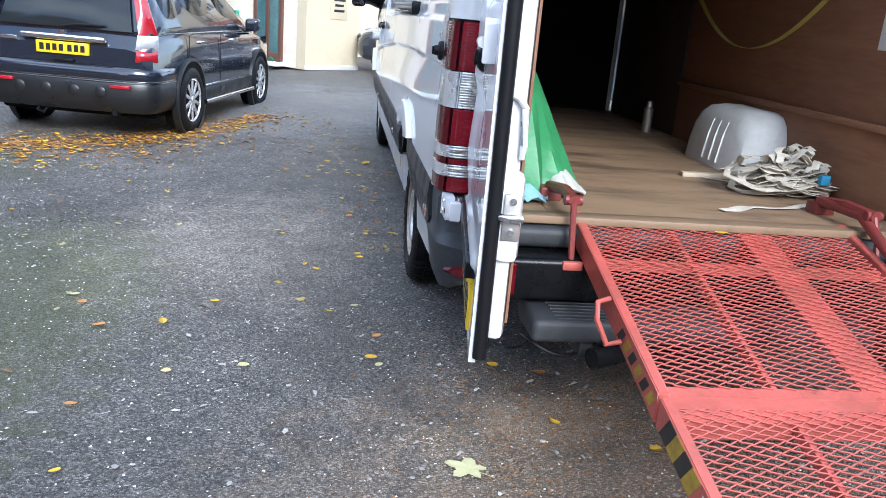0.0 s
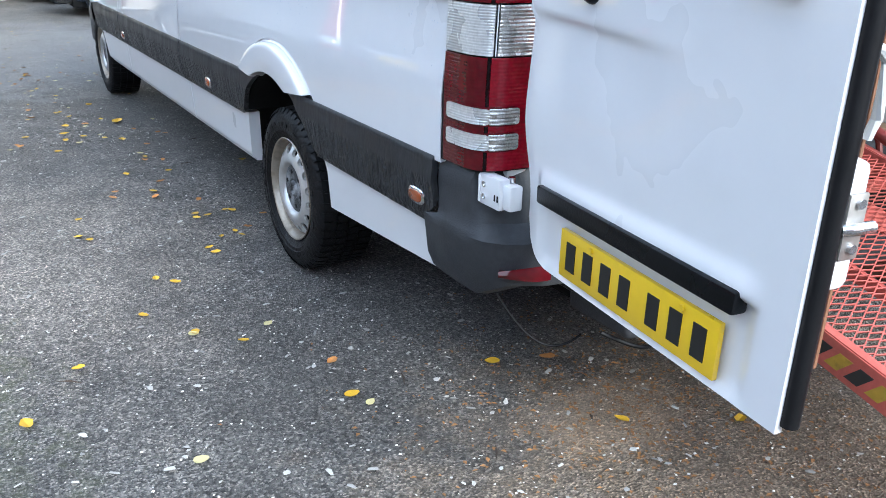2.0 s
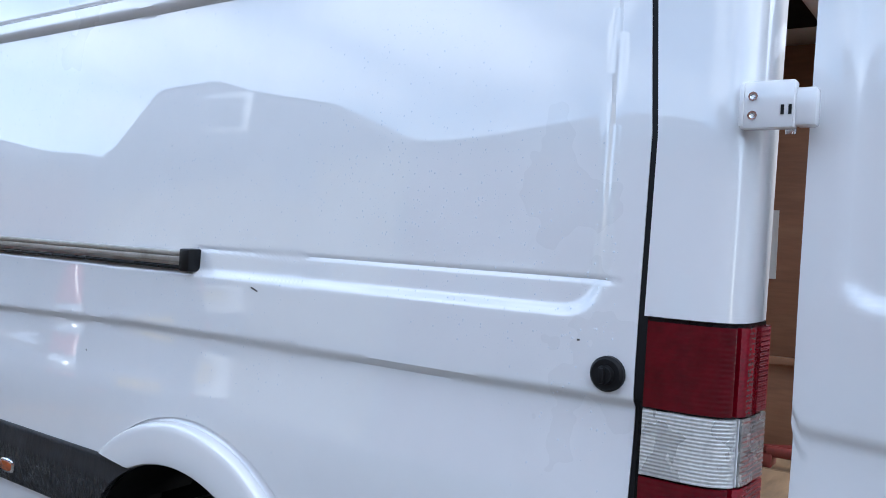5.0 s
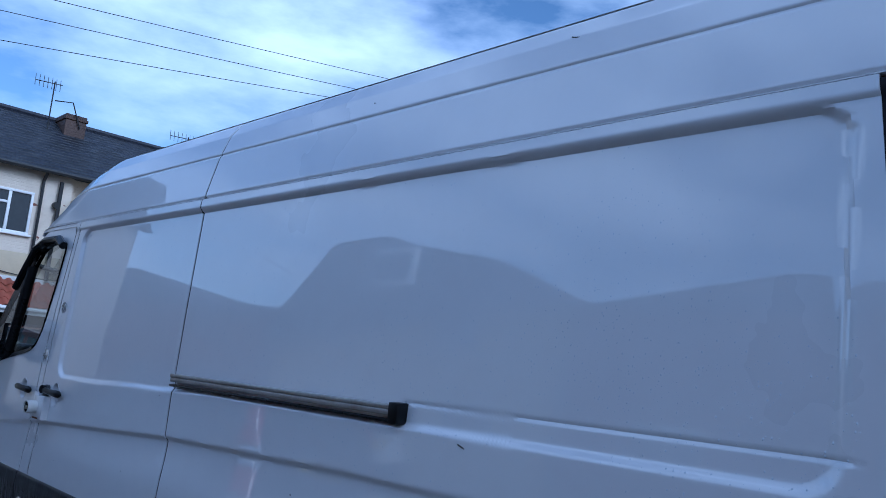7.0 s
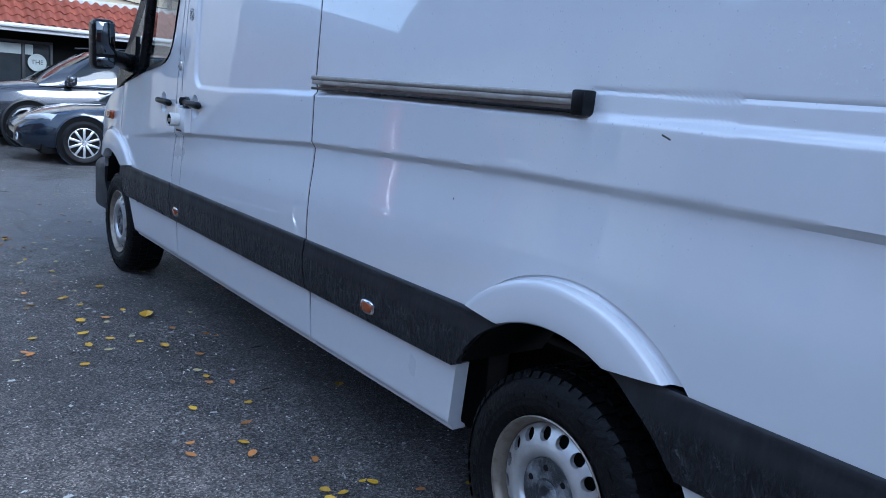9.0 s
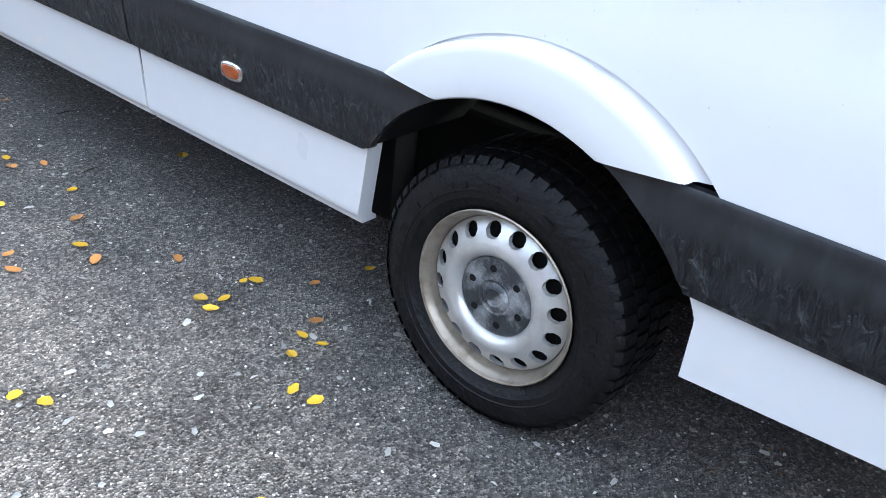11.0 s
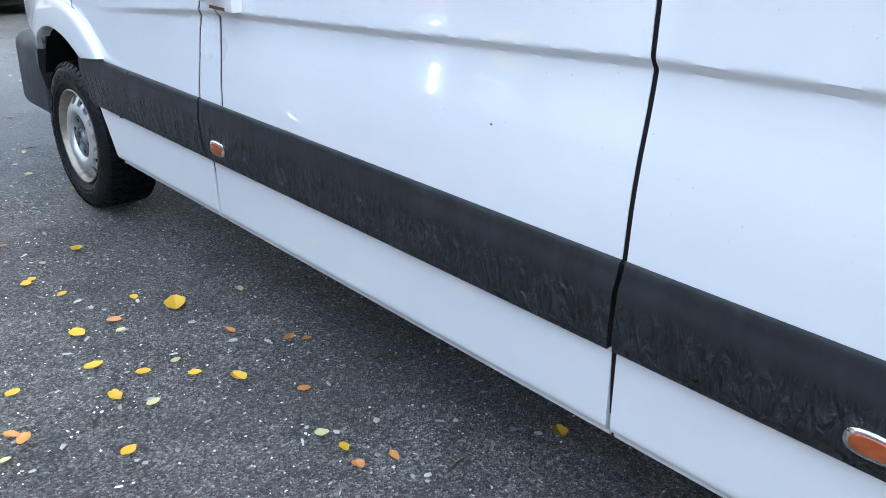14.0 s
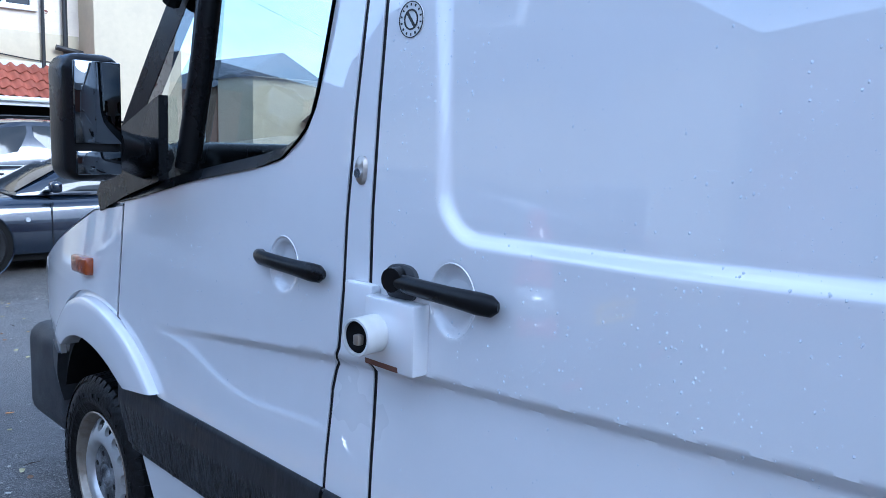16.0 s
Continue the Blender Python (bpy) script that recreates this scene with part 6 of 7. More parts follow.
def flaked(m, brick):
    """Small ragged spots where the paint has come off the brick."""
    n, l = m.node_tree.nodes, m.node_tree.links
    b = n["Principled BSDF"]
    was = b.inputs["Base Color"].links[0].from_socket
    tc, mp, n1, n2, mu, cr, mx = n.new("ShaderNodeTexCoord"), n.new("ShaderNodeMapping"), n.new("ShaderNodeTexNoise"), n.new("ShaderNodeTexNoise"), n.new("ShaderNodeMath"), n.new("ShaderNodeValToRGB"), n.new("ShaderNodeMix")
    mp.inputs["Scale"].default_value = (1, 1, 2.2)
    l.new(tc.outputs["Object"], mp.inputs["Vector"])
    for q, sc, dt in ((n1, 0.55, 2), (n2, 4.5, 5)):
        q.inputs["Scale"].default_value, q.inputs["Detail"].default_value = sc, dt
        l.new(mp.outputs["Vector"], q.inputs["Vector"])
    mu.operation = "MULTIPLY"
    l.new(n1.outputs["Fac"], mu.inputs[0])
    l.new(n2.outputs["Fac"], mu.inputs[1])
    cr.color_ramp.elements[0].position, cr.color_ramp.elements[1].position = 0.395, 0.405
    l.new(mu.outputs[0], cr.inputs["Fac"])
    mx.data_type = "RGBA"
    l.new(cr.outputs["Color"], mx.inputs[0])
    l.new(was, mx.inputs[6])
    mx.inputs[7].default_value = (*brick, 1)
    l.new(mx.outputs[2], b.inputs["Base Color"])


M_CREAM = brick_paint("cream_painted_brick", (0.74, 0.65, 0.53), (0.40, 0.33, 0.25), 0.30, 0.55)
flaked(M_CREAM, (0.20, 0.075, 0.05))
M_RENDER = mat("cream_render", (0.56, 0.475, 0.33), 0.8, vary=0.06, scale=1.0, bump=0.1, bscale=40, dirt=(0.42, 0.36, 0.27), damount=0.35, dscale=1.5)
M_SLATE = mat("blue_slate", (0.017, 0.020, 0.032), 0.5, vary=0.25, scale=3, island=0.5, dirt=(0.055, 0.055, 0.055), damount=0.4, dscale=2)
M_TILE = mat("terracotta_tile", (0.29, 0.078, 0.045), 0.65, vary=0.2, scale=6, island=0.25, dirt=(0.16, 0.07, 0.045), damount=0.5, dscale=4)
M_BRICK = brick_paint("red_brick", (0.25, 0.11, 0.075), (0.14, 0.07, 0.05), 0.6, 0.6)
M_SOOT = brick_paint("sooty_brick", (0.075, 0.042, 0.03), (0.03, 0.022, 0.02), 0.7, 0.8)
M_PANE = mat("dark_window_pane", (0.035, 0.04, 0.045), 0.08, vary=0.2, spec=0.35, rvary=0.02)
M_NET = mat("net_curtain", (0.42, 0.46, 0.44), 0.5, vary=0.15, coat=0.6)
M_PIPE = mat("black_downpipe", (0.02, 0.02, 0.021), 0.5)
M_WOODBROWN = mat("brown_door_frame", (0.11, 0.05, 0.035), 0.5, vary=0.2)
M_TEAL = mat("teal_door_glass", (0.07, 0.16, 0.17), 0.08, vary=0.4, scale=5, coat=1.0)


def window(parent, x0, x1, y, z0, z1, lights=2, material=None, deep=0.06, opener=False, fm=M_UPVC, label="white plastic framed window"):
    """A framed window in a wall that faces -y."""
    w = part("window", box_bm(x0, x1, y - 0.02, y + deep, z0, z0 + 0.06, 0.006), fm, parent, label)
    part("frame_head", box_bm(x0, x1, y - 0.02, y + deep, z1 - 0.06, z1, 0.006), fm, w)
    for x in (x0, x1 - 0.06):
        part("frame_jamb", box_bm(x, x + 0.06, y - 0.02, y + deep, z0 + 0.06, z1 - 0.06, 0.006), fm, w)
    for k in range(1, lights):
        x = x0 + (x1 - x0) * (k / lights if lights != 3 else (0.0, 0.62, 0.66)[k])
        part("mullion", box_bm(x - 0.035, x + 0.035, y - 0.02, y + deep, z0 + 0.06, z1 - 0.06, 0.006), fm, w)
    if opener:
        part("transom", box_bm(x0 + 0.06, (x0 + x1) / 2 - 0.035, y - 0.02, y + deep, z1 - 0.36, z1 - 0.30, 0.006), fm, w)
    part("pane", box_bm(x0 + 0.05, x1 - 0.05, y + 0.03, y + 0.04, z0 + 0.05, z1 - 0.05), material or M_PANE, w)
    part("sill", box_bm(x0 - 0.05, x1 + 0.05, y - 0.09, y + 0.02, z0 - 0.05, z0, 0.008), fm, w)
    return w


def slate_mesh(x0, x1, y0, z0, y1, z1, wide=0.26, rows=None):
    """Overlapping slates on a slope from the eaves to the ridge."""
    up = Vector((0, y1 - y0, z1 - z0))
    ln = up.length
    d = up.normalized()
    nrm = Vector((0, -d.z, d.y))
    rows = rows or int(ln / 0.2)
    vs, fs = [], []
    rr = random.Random(int(x0 * 10 + rows))
    for j in range(rows):
        n = int((x1 - x0) / wide)
        for i in range(n + 1):
            xa = x0 + (i - (0.5 if j % 2 else 0)) * wide + 0.004
            xb = min(xa + wide - 0.008, x1)
            xa = max(xa, x0)
            if xb - xa < 0.03:
                continue
            lo, hi = ln * j / rows, ln * (j + 1.35) / rows
            a = Vector((0, y0, z0)) + d * lo + nrm * (0.022 + rr.uniform(-0.003, 0.004))
            b = Vector((0, y0, z0)) + d * min(hi, ln) + nrm * 0.006
            k = len(vs)
            vs += [(xa, a.y, a.z), (xb, a.y, a.z), (xb, b.y, b.z), (xa, b.y, b.z), (xa, a.y, a.z - 0.012), (xb, a.y, a.z - 0.012)]
            fs += [(k, k + 1, k + 2, k + 3), (k, k + 1, k + 5, k + 4)]
    return vs, fs


terrace = empty("terrace_house", "cream painted brick terrace with slate roof and tiled canopy", "house")
FY = 20.5
WALL_X0, WALL_X1 = -0.6, 8.9
def wall_round(x0, x1, y0, y1, z0, z1, openings):
    """A wall facing -y with rectangular openings right through it, in one piece."""
    xs = sorted({x0, x1} | {v for o in openings for v in o[:2]})
    zs = sorted({z0, z1} | {v for o in openings for v in o[2:]})
    nx, nz = len(xs), len(zs)
    vs = [(x, y, z) for y in (y0, y1) for x in xs for z in zs]
    at = lambda k, i, j: k * nx * nz + i * nz + j

    def solid(i, j):
        if not (0 <= i < nx - 1 and 0 <= j < nz - 1):
            return False
        x, z = (xs[i] + xs[i + 1]) / 2, (zs[j] + zs[j + 1]) / 2
        return not any(a < x < b and lo < z < hi for a, b, lo, hi in openings)

    fs = []
    for i in range(nx):
        for j in range(nz):
            if solid(i, j):
                fs += [(at(0, i, j), at(0, i + 1, j), at(0, i + 1, j + 1), at(0, i, j + 1)), (at(1, i, j), at(1, i, j + 1), at(1, i + 1, j + 1), at(1, i + 1, j))]
            if j < nz - 1 and solid(i, j) != solid(i - 1, j):
                fs.append((at(0, i, j), at(0, i, j + 1), at(1, i, j + 1), at(1, i, j)))
            if i < nx - 1 and solid(i, j) != solid(i, j - 1):
                fs.append((at(0, i, j), at(1, i, j), at(1, i + 1, j), at(0, i + 1, j)))
    return vs, fs


part("wall", wall_round(WALL_X0, 5.35, FY, FY + 0.3, 0, 5.55, [(0.45, 2.06, 3.55, 4.78), (3.45, 4.50, 3.88, 4.92)]), M_CREAM, terrace, smooth=False)
part("room_back", box_bm(WALL_X0 + 0.3, 5.3, FY + 2.0, FY + 2.1, 2.9, 5.5), M_DARK, terrace)
part("wall", box_bm(5.35, 7.15, FY - 0.8, FY + 0.3, 0, 4.9), M_RENDER, terrace, "plain rendered side extension")
part("gable_wall", box_bm(5.36, 7.15, FY + 0.3, FY + 6, 0, 5.5), M_CREAM, terrace)
part("gable_wall", box_bm(WALL_X0, WALL_X0 + 0.3, FY + 0.3, FY + 6, 0, 5.5), M_CREAM, terrace)
roof = part("roof", loft([[(x, FY - 0.25, 5.50), (x, FY + 3.1, 7.55), (x, FY + 6.3, 5.50)] for x in (WALL_X0 - 0.1, WALL_X1 + 0.1)]), M_SLATE, terrace, "dark blue-grey slate roof", smooth=False)
tagged(part("slate_course", slate_mesh(WALL_X0 - 0.1, WALL_X1 + 0.1, FY - 0.25, 5.50, FY + 3.1, 7.55), M_SLATE, roof, smooth=False), kind="stuff")
part("ridge_tiles", tube_bm([(x, FY + 3.1, 7.58) for x in np.linspace(WALL_X0, WALL_X1, 30)], 0.09, 8), M_SLATE, roof)
part("gutter", tube_bm([(x, FY - 0.30, 5.47) for x in np.linspace(WALL_X0, WALL_X1, 20)], 0.06, 8), M_PIPE, terrace)
part("downpipe", tube_bm([(4.64, FY - 0.27, 5.45), (4.64, FY - 0.07, 5.25), (4.64, FY - 0.07, 2.7)], 0.04, 8), M_PIPE, terrace)
part("soil_pipe", tube_bm([(5.05, FY - 0.10, 5.3), (5.05, FY - 0.10, 2.85)], 0.05, 8), M_PIPE, terrace)
part("soil_pipe", tube_bm([(4.85, FY - 0.14, 3.18), (5.55, FY - 0.20, 3.06)], 0.055, 8), M_PIPE, terrace)
part("boiler_flue", tube_bm([(5.0, FY, 4.72), (5.0, FY - 0.16, 4.70)], 0.08, 12), M_PIPE, terrace)
window(terrace, 0.45, 2.06, FY, 3.55, 4.78, 3, M_NET)
window(terrace, 3.45, 4.50, FY, 3.88, 4.92, 2, None, opener=True)
part("smooth_band", box_bm(WALL_X0 + 0.01, 5.34, FY - 0.012, FY, 2.86, 3.44, 0.004), M_RENDER, terrace, "smooth rendered lower wall")
for x0, x1, y0, y1, z0, z1 in ((5.62, 6.18, FY + 2.25, FY + 4.0, 6.5, 7.68), (0.35, 1.5, FY + 2.5, FY + 3.6, 6.8, 7.78)):
    chim = part("chimney", box_bm(x0, x1, y0, y1, z0, z1 - 0.16, 0.012), M_SOOT, roof, "sooty red brick chimney stack")
    for k in range(2):
        part("brick_course", box_bm(x0 - 0.03 * (1 - k), x1 + 0.03 * (1 - k), y0 - 0.03 * (1 - k), y1 + 0.03 * (1 - k), z1 - 0.16 + 0.08 * k, z1 - 0.084 + 0.08 * k, 0.008), M_SOOT, chim)
    part("chimney_flashing", box_bm(x0 - 0.05, x1 + 0.05, y0 - 0.12, y0 + 0.05, z0 + 0.30, z0 + 0.42, 0.02), M_GREYWHITE, chim)


def aerial(x, y, z, h, spread):
    a = part("aerial", tube_bm([(x, y, z), (x, y, z + h)], 0.018, 6), M_PIPE, terrace, "rooftop television aerial")
    part("aerial_boom", tube_bm([(x - spread, y, z + h - 0.1), (x + spread * 0.4, y, z + h - 0.05)], 0.012, 6), M_PIPE, a)
    for k in range(7):
        xx = x - spread + spread * 1.3 * k / 6
        part("aerial_rod", tube_bm([(xx, y - 0.02, z + h - 0.25), (xx, y + 0.02, z + h + 0.08)], 0.008, 5), M_PIPE, a)


aerial(5.2, FY + 2.3, 6.95, 1.5, 0.5)
part("aerial", tube_bm([(6.0, FY + 2.2, 7.3), (5.72, FY + 2.2, 7.98), (5.25, FY + 2.2, 7.9)], 0.018, 6), M_PIPE, terrace, "bent aerial bracket")
aerial(9.6, FY + 3.1, 7.5, 0.7, 0.6)

# tiled canopy along the ground floor
canopy = part("canopy", box_bm(0.95, 5.3, FY - 0.85, FY - 0.75, 1.98, 2.13, 0.01), M_UPVC, terrace, "white canopy fascia board")
part("canopy_gutter", tube_bm([(x, FY - 0.90, 2.10) for x in np.linspace(0.95, 5.3, 10)], 0.05, 8), M_UPVC, canopy)
part("canopy_deck", loft([[(x, FY - 0.85, 2.12), (x, FY, 2.76), (x, FY, 2.66), (x, FY - 0.85, 2.05)] for x in (0.95, 5.3)]), M_TILE, canopy, smooth=False)
def pantile():
    """One curved clay tile, lying along the slope."""
    vs, fs, n = [], [], 8
    for row, (t, lift) in enumerate(((0.0, 0.020), (1.0, 0.0))):
        for k in range(n + 1):
            u = k / n
            vs.append((0.215 * u, 0.27 * t, lift + 0.035 * math.sin(2 * math.pi * u) * 0.9))
    for k in range(n):
        fs.append((k, k + 1, n + 2 + k, n + 1 + k))
    b = len(vs)
    vs += [(v[0], v[1], v[2] - 0.014) for v in vs[:n + 1]]
    for k in range(n):
        fs.append((k, k + 1, b + k + 1, b + k))
    return vs, fs


tile_me = None
for row in range(4):
    for colm in range(20):
        if tile_me is None:
            t_ob = part("tile", pantile(), M_TILE, canopy)
            tile_me = t_ob.data
        else:
            t_ob = new("tile", tile_me)
            t_ob.parent = canopy
        slope = math.degrees(math.atan2(0.64, 0.85))
        t_ob.matrix_local = Matrix.Translation((0.97 + 0.215 * colm, FY - 0.92 + 0.2 * row * 1.08, 2.12 + 0.2 * row * 0.82 + 0.02)) @ Matrix.Rotation(radians(slope + (colm * 7 + row * 5) % 3 - 1), 4, "X")
part("canopy_flashing", box_bm(0.95, 5.3, FY - 0.06, FY - 0.004, 2.74, 2.86, 0.01), M_GREYWHITE, canopy)
part("loose_cable", tube_bm([(0.9 + 4.5 * a, FY - 0.05, 2.97 - 0.06 * math.sin(a * 9) - 0.03 * a) for a in np.linspace(0, 1, 40)], 0.012, 5), M_PIPE, terrace)
for x in (0.90, 3.2):
    part("canopy_post", box_bm(x, x + 0.22, FY - 0.82, FY - 0.6, 0, 2.05, 0.01), M_RENDER, canopy)
# flat near-black sheet on the wall: the shade beneath the canopy as colour
part("shop_shade_sheet", box_bm(1.1, 5.3, FY - 0.05, FY - 0.01, 0, 2.05), M_DARK, terrace)
shop = window(terrace, 1.25, 2.45, FY - 0.14, 0.55, 1.82, 2, None, 0.06, False, M_PIPE, "dark framed shop window")
part("blind", box_bm(1.35, 2.05, FY - 0.125, FY - 0.118, 1.52, 1.74), M_NET, shop)
sgn = part("round_sign", lathe([(-0.02, 0.0), (-0.02, 0.19), (0.0, 0.19)], 28, "y"), M_NET, terrace, "round pale shop sign")
sgn.location = (2.12, FY - 0.17, 1.36)
txt = bpy.data.curves.new("sign_text", "FONT")
txt.body, txt.size, txt.align_x, txt.extrude = "THE", 0.14, "CENTER", 0.002
txo = new("sign_text", txt)
txo.parent = sgn
txo.matrix_local = pose(0, -0.025, -0.04, 90, 0, 0)
txt.materials.append(M_LETTER)

# cream building with its corner towards the yard
corner = empty("corner_house", "cream rendered house with brown glazed doors", "house")
corner.matrix_world = pose(-1.04, 14.75, 0, 0, 0, 41)
part("wall", box_bm(0, 1.45, 0, 0.3, 0, 5.8), M_RENDER, corner)
part("wall", box_bm(0, 0.3, 0.3, 9.0, 0, 5.8), M_CREAM, corner)
part("wall", box_bm(1.15, 1.45, 0.3, 6.0, 0, 5.8), M_RENDER, corner)
part("roof", loft([[(x, -0.3, 5.8), (x, 4.5, 8.0), (x, 9.3, 5.8)] for x in (-0.3, 1.7)]), M_SLATE, corner, smooth=False)
part("plinth", box_bm(-0.02, 1.47, -0.03, 0.0, 0, 0.10, 0.01), M_GREYWHITE, corner)


def side_door(y0, y1):
    d = part("glazed_door", box_bm(-0.06, 0.02, y0, y0 + 0.10, 0.1, 2.2, 0.008), M_WOODBROWN, corner, "brown framed glazed door")
    part("door_jamb", box_bm(-0.06, 0.02, y1 - 0.10, y1, 0.1, 2.2, 0.008), M_WOODBROWN, d)
    part("door_mullion", box_bm(-0.06, 0.02, (y0 + y1) / 2 - 0.06, (y0 + y1) / 2 + 0.06, 0.1, 2.2, 0.008), M_WOODBROWN, d)
    for z0, z1 in ((0.06, 0.26), (2.08, 2.2)):
        part("door_rail", box_bm(-0.06, 0.02, y0 + 0.1, y1 - 0.1, z0, z1, 0.008), M_WOODBROWN, d)
    part("door_glass", box_bm(-0.03, -0.02, y0 + 0.08, y1 - 0.08, 0.2, 2.1), M_TEAL, d)
    part("door_step", box_bm(-0.30, 0.0, y0 - 0.1, y1 + 0.1, 0.0, 0.08, 0.01), M_GREYWHITE, d)


side_door(0.75, 1.75)
side_door(3.1, 4.3)
part("lantern", box_bm(-0.16, -0.03, 2.3, 2.46, 0.85, 1.05, 0.02), mat("green_box", (0.03, 0.30, 0.20), 0.4), corner, "small green wall box")
camera_box = part("security_camera", box_bm(0.42, 0.50, -0.20, -0.02, 1.70, 1.76, 0.01), M_PIPE, corner, "dark wall camera")
part("camera_arm", tube_bm([(0.46, -0.03, 1.72), (0.46, 0.0, 1.80)], 0.012, 6), M_PIPE, camera_box)
lines = part("wall_sign", box_bm(0.62, 1.08, -0.012, 0.0, 1.05, 1.95, 0.003), M_RENDER, corner, "cream painted wall sign with dark lettering bars")
for k, (a, b) in enumerate(((0.70, 1.02), (0.74, 0.98), (0.72, 1.0))):
    part("lettering_bar", box_bm(a, b, -0.016, -0.011, 1.42 - 0.11 * k, 1.47 - 0.11 * k), M_PIPE, lines, smooth=False)
sign_txt = bpy.data.curves.new("sign_text", "FONT")
sign_txt.body, sign_txt.size, sign_txt.align_x, sign_txt.extrude = "CCTV", 0.20, "CENTER", 0.002
sign_ob = new("sign_text", sign_txt)
sign_ob.parent = lines
sign_ob.matrix_local = pose(0.85, -0.015, 1.62, 90, 0, 0)
sign_txt.materials.append(M_PIPE)
part("hose", tube_bm([(-0.14, 0.9 + 0.4 * a, 0.1 + 0.05 * math.sin(9 * a)) for a in np.linspace(0, 1, 12)], 0.03, 6), mat("green_hose", (0.02, 0.12, 0.08), 0.5), corner)


# houses across the yard, behind the walk
def plain_house(x0, x1, y0, y1, eaves, ridge, wall_m, label, along="y", win=True, name="house", face=1):
    h = empty(name, label, "house")
    part("wall", box_bm(x0, x1, y0, y1, 0, eaves), wall_m, h)
    if along == "y":
        xm = (x0 + x1) / 2
        part("roof", loft([[(x0 - 0.3, y, eaves - 0.05), (xm, y, ridge), (x1 + 0.3, y, eaves - 0.05)] for y in (y0 - 0.2, y1 + 0.2)]), M_SLATE, h, smooth=False)
    else:
        ym = (y0 + y1) / 2
        part("roof", loft([[(x, y0 - 0.3, eaves - 0.05), (x, ym, ridge), (x, y1 + 0.3, eaves - 0.05)] for x in (x0 - 0.2, x1 + 0.25)]), M_SLATE, h, smooth=False)
        part("gable", loft([[(x, y0 + 0.05, eaves - 0.01), (x, ym, ridge - 0.12), (x, y1 - 0.05, eaves - 0.01)] for x in (x1, x1 + 0.27)]), wall_m, h, smooth=False)
    if win:
        n = max(1, int((y1 - y0) / 3))
        for k in range(n):
            y = y0 + (k + 0.5) * (y1 - y0) / n
            for z in (1.0, 3.4):
                if z + 1.2 < eaves:
                    xa = x1 if face > 0 else x0 - 0.07
                    wv = part("window", box_bm(xa + 0.0, xa + 0.06, y - 0.6, y + 0.6, z, z + 1.2, 0.01), M_UPVC, h)
                    part("pane", box_bm(xa + (0.05 if face > 0 else -0.01), xa + (0.07 if face > 0 else 0.01), y - 0.52, y - 0.03, z + 0.08, z + 1.12), M_PANE, wv)
                    part("pane", box_bm(xa + (0.05 if face > 0 else -0.01), xa + (0.07 if face > 0 else 0.01), y + 0.03, y + 0.52, z + 0.08, z + 1.12), M_PANE, wv)
    return h


def shaped_house(x0, x1, wall_y, low, profile, wall_m, label, windows=()):
    """A house whose roof runs across the yard, with the outline given as (y, z) pairs."""
    h = empty("house", label, "house")
    part("wall", box_bm(x0, x1, wall_y[0], wall_y[1], 0, low), wall_m, h)
    inner = [(y, z - 0.10) for y, z in profile]
    part("gable", loft([[(x, y, z) for y, z in [(profile[0][0], low - 0.02)] + inner + [(profile[-1][0], low - 0.02)]] for x in (x0, x1)]), wall_m, h, smooth=False)
    part("roof", loft([[(x, y, z) for y, z in profile] for x in (x0 - 0.2, x1 + 0.2)]), M_SLATE, h, smooth=False)
    for y, z, w, t in windows:
        wv = part("window", box_bm(x1 + 0.001, x1 + 0.06, y - w / 2, y + w / 2, z, z + t, 0.01), M_UPVC, h)
        for q in (-1, 1):
            part("pane", box_bm(x1 + 0.05, x1 + 0.07, y + q * w / 4 - w / 4 + 0.05, y + q * w / 4 + w / 4 - 0.05, z + 0.07, z + t - 0.07), M_PANE, wv)
    return h


hip = shaped_house(-16, -9.5, (8.5, 17.3), 3.2, [(8.3, 4.3), (10.1, 5.22), (12.5, 5.62), (13.6, 5.92), (15.55, 5.84), (17.1, 4.32), (17.5, 3.15)], M_RENDER, "cream house with a half-hipped slate roof across the yard", ((10.3, 1.0, 1.3, 1.2), (14.9, 1.0, 1.3, 1.2), (11.0, 3.3, 1.2, 1.1), (15.2, 3.3, 1.2, 1.1)))
dormer = part("dormer", box_bm(-11.0, -9.2, 12.4, 13.8, 4.72, 5.58, 0.02), M_UPVC, hip, "white dormer with a dark window")
part("pane", box_bm(-9.205, -9.19, 12.55, 13.65, 4.85, 5.45), M_PANE, dormer)
shaped_house(-15, -9.5, (0.6, 8.2), 4.1, [(0.4, 4.2), (4.4, 4.8), (8.25, 4.28)], M_BRICK, "low red brick outbuilding with shallow slate roof", ((2.6, 1.2, 1.2, 1.1), (6.2, 1.2, 1.2, 1.1)))
plain_house(-18, -11, -16, 0.5, 4.6, 6.4, M_BRICK, "long red brick terrace with slate roof", "y")
plain_house(-14, -9.5, 18.15, 21.7, 3.95, 4.05, M_BRICK, "small flat-roofed brick building between its neighbours", "y", False)
shaped_house(-15, -9.5, (21.75, 33.0), 3.9, [(21.7, 4.1), (23.5, 4.88), (26.6, 5.55), (31.4, 5.72), (33.2, 5.3)], M_BRICK, "brown brick house at the yard's far end", ((24.5, 1.0, 1.3, 1.2), (28.5, 1.0, 1.3, 1.2), (28.5, 3.5, 1.3, 1.1)))
plain_house(12.5, 20, -14, 16, 5.2, 7.8, M_BRICK, "brick terrace beyond the van", "y")
plain_house(-10, 12, -26, -18, 5.2, 7.8, M_BRICK, "brick terrace behind the yard", "x", False)
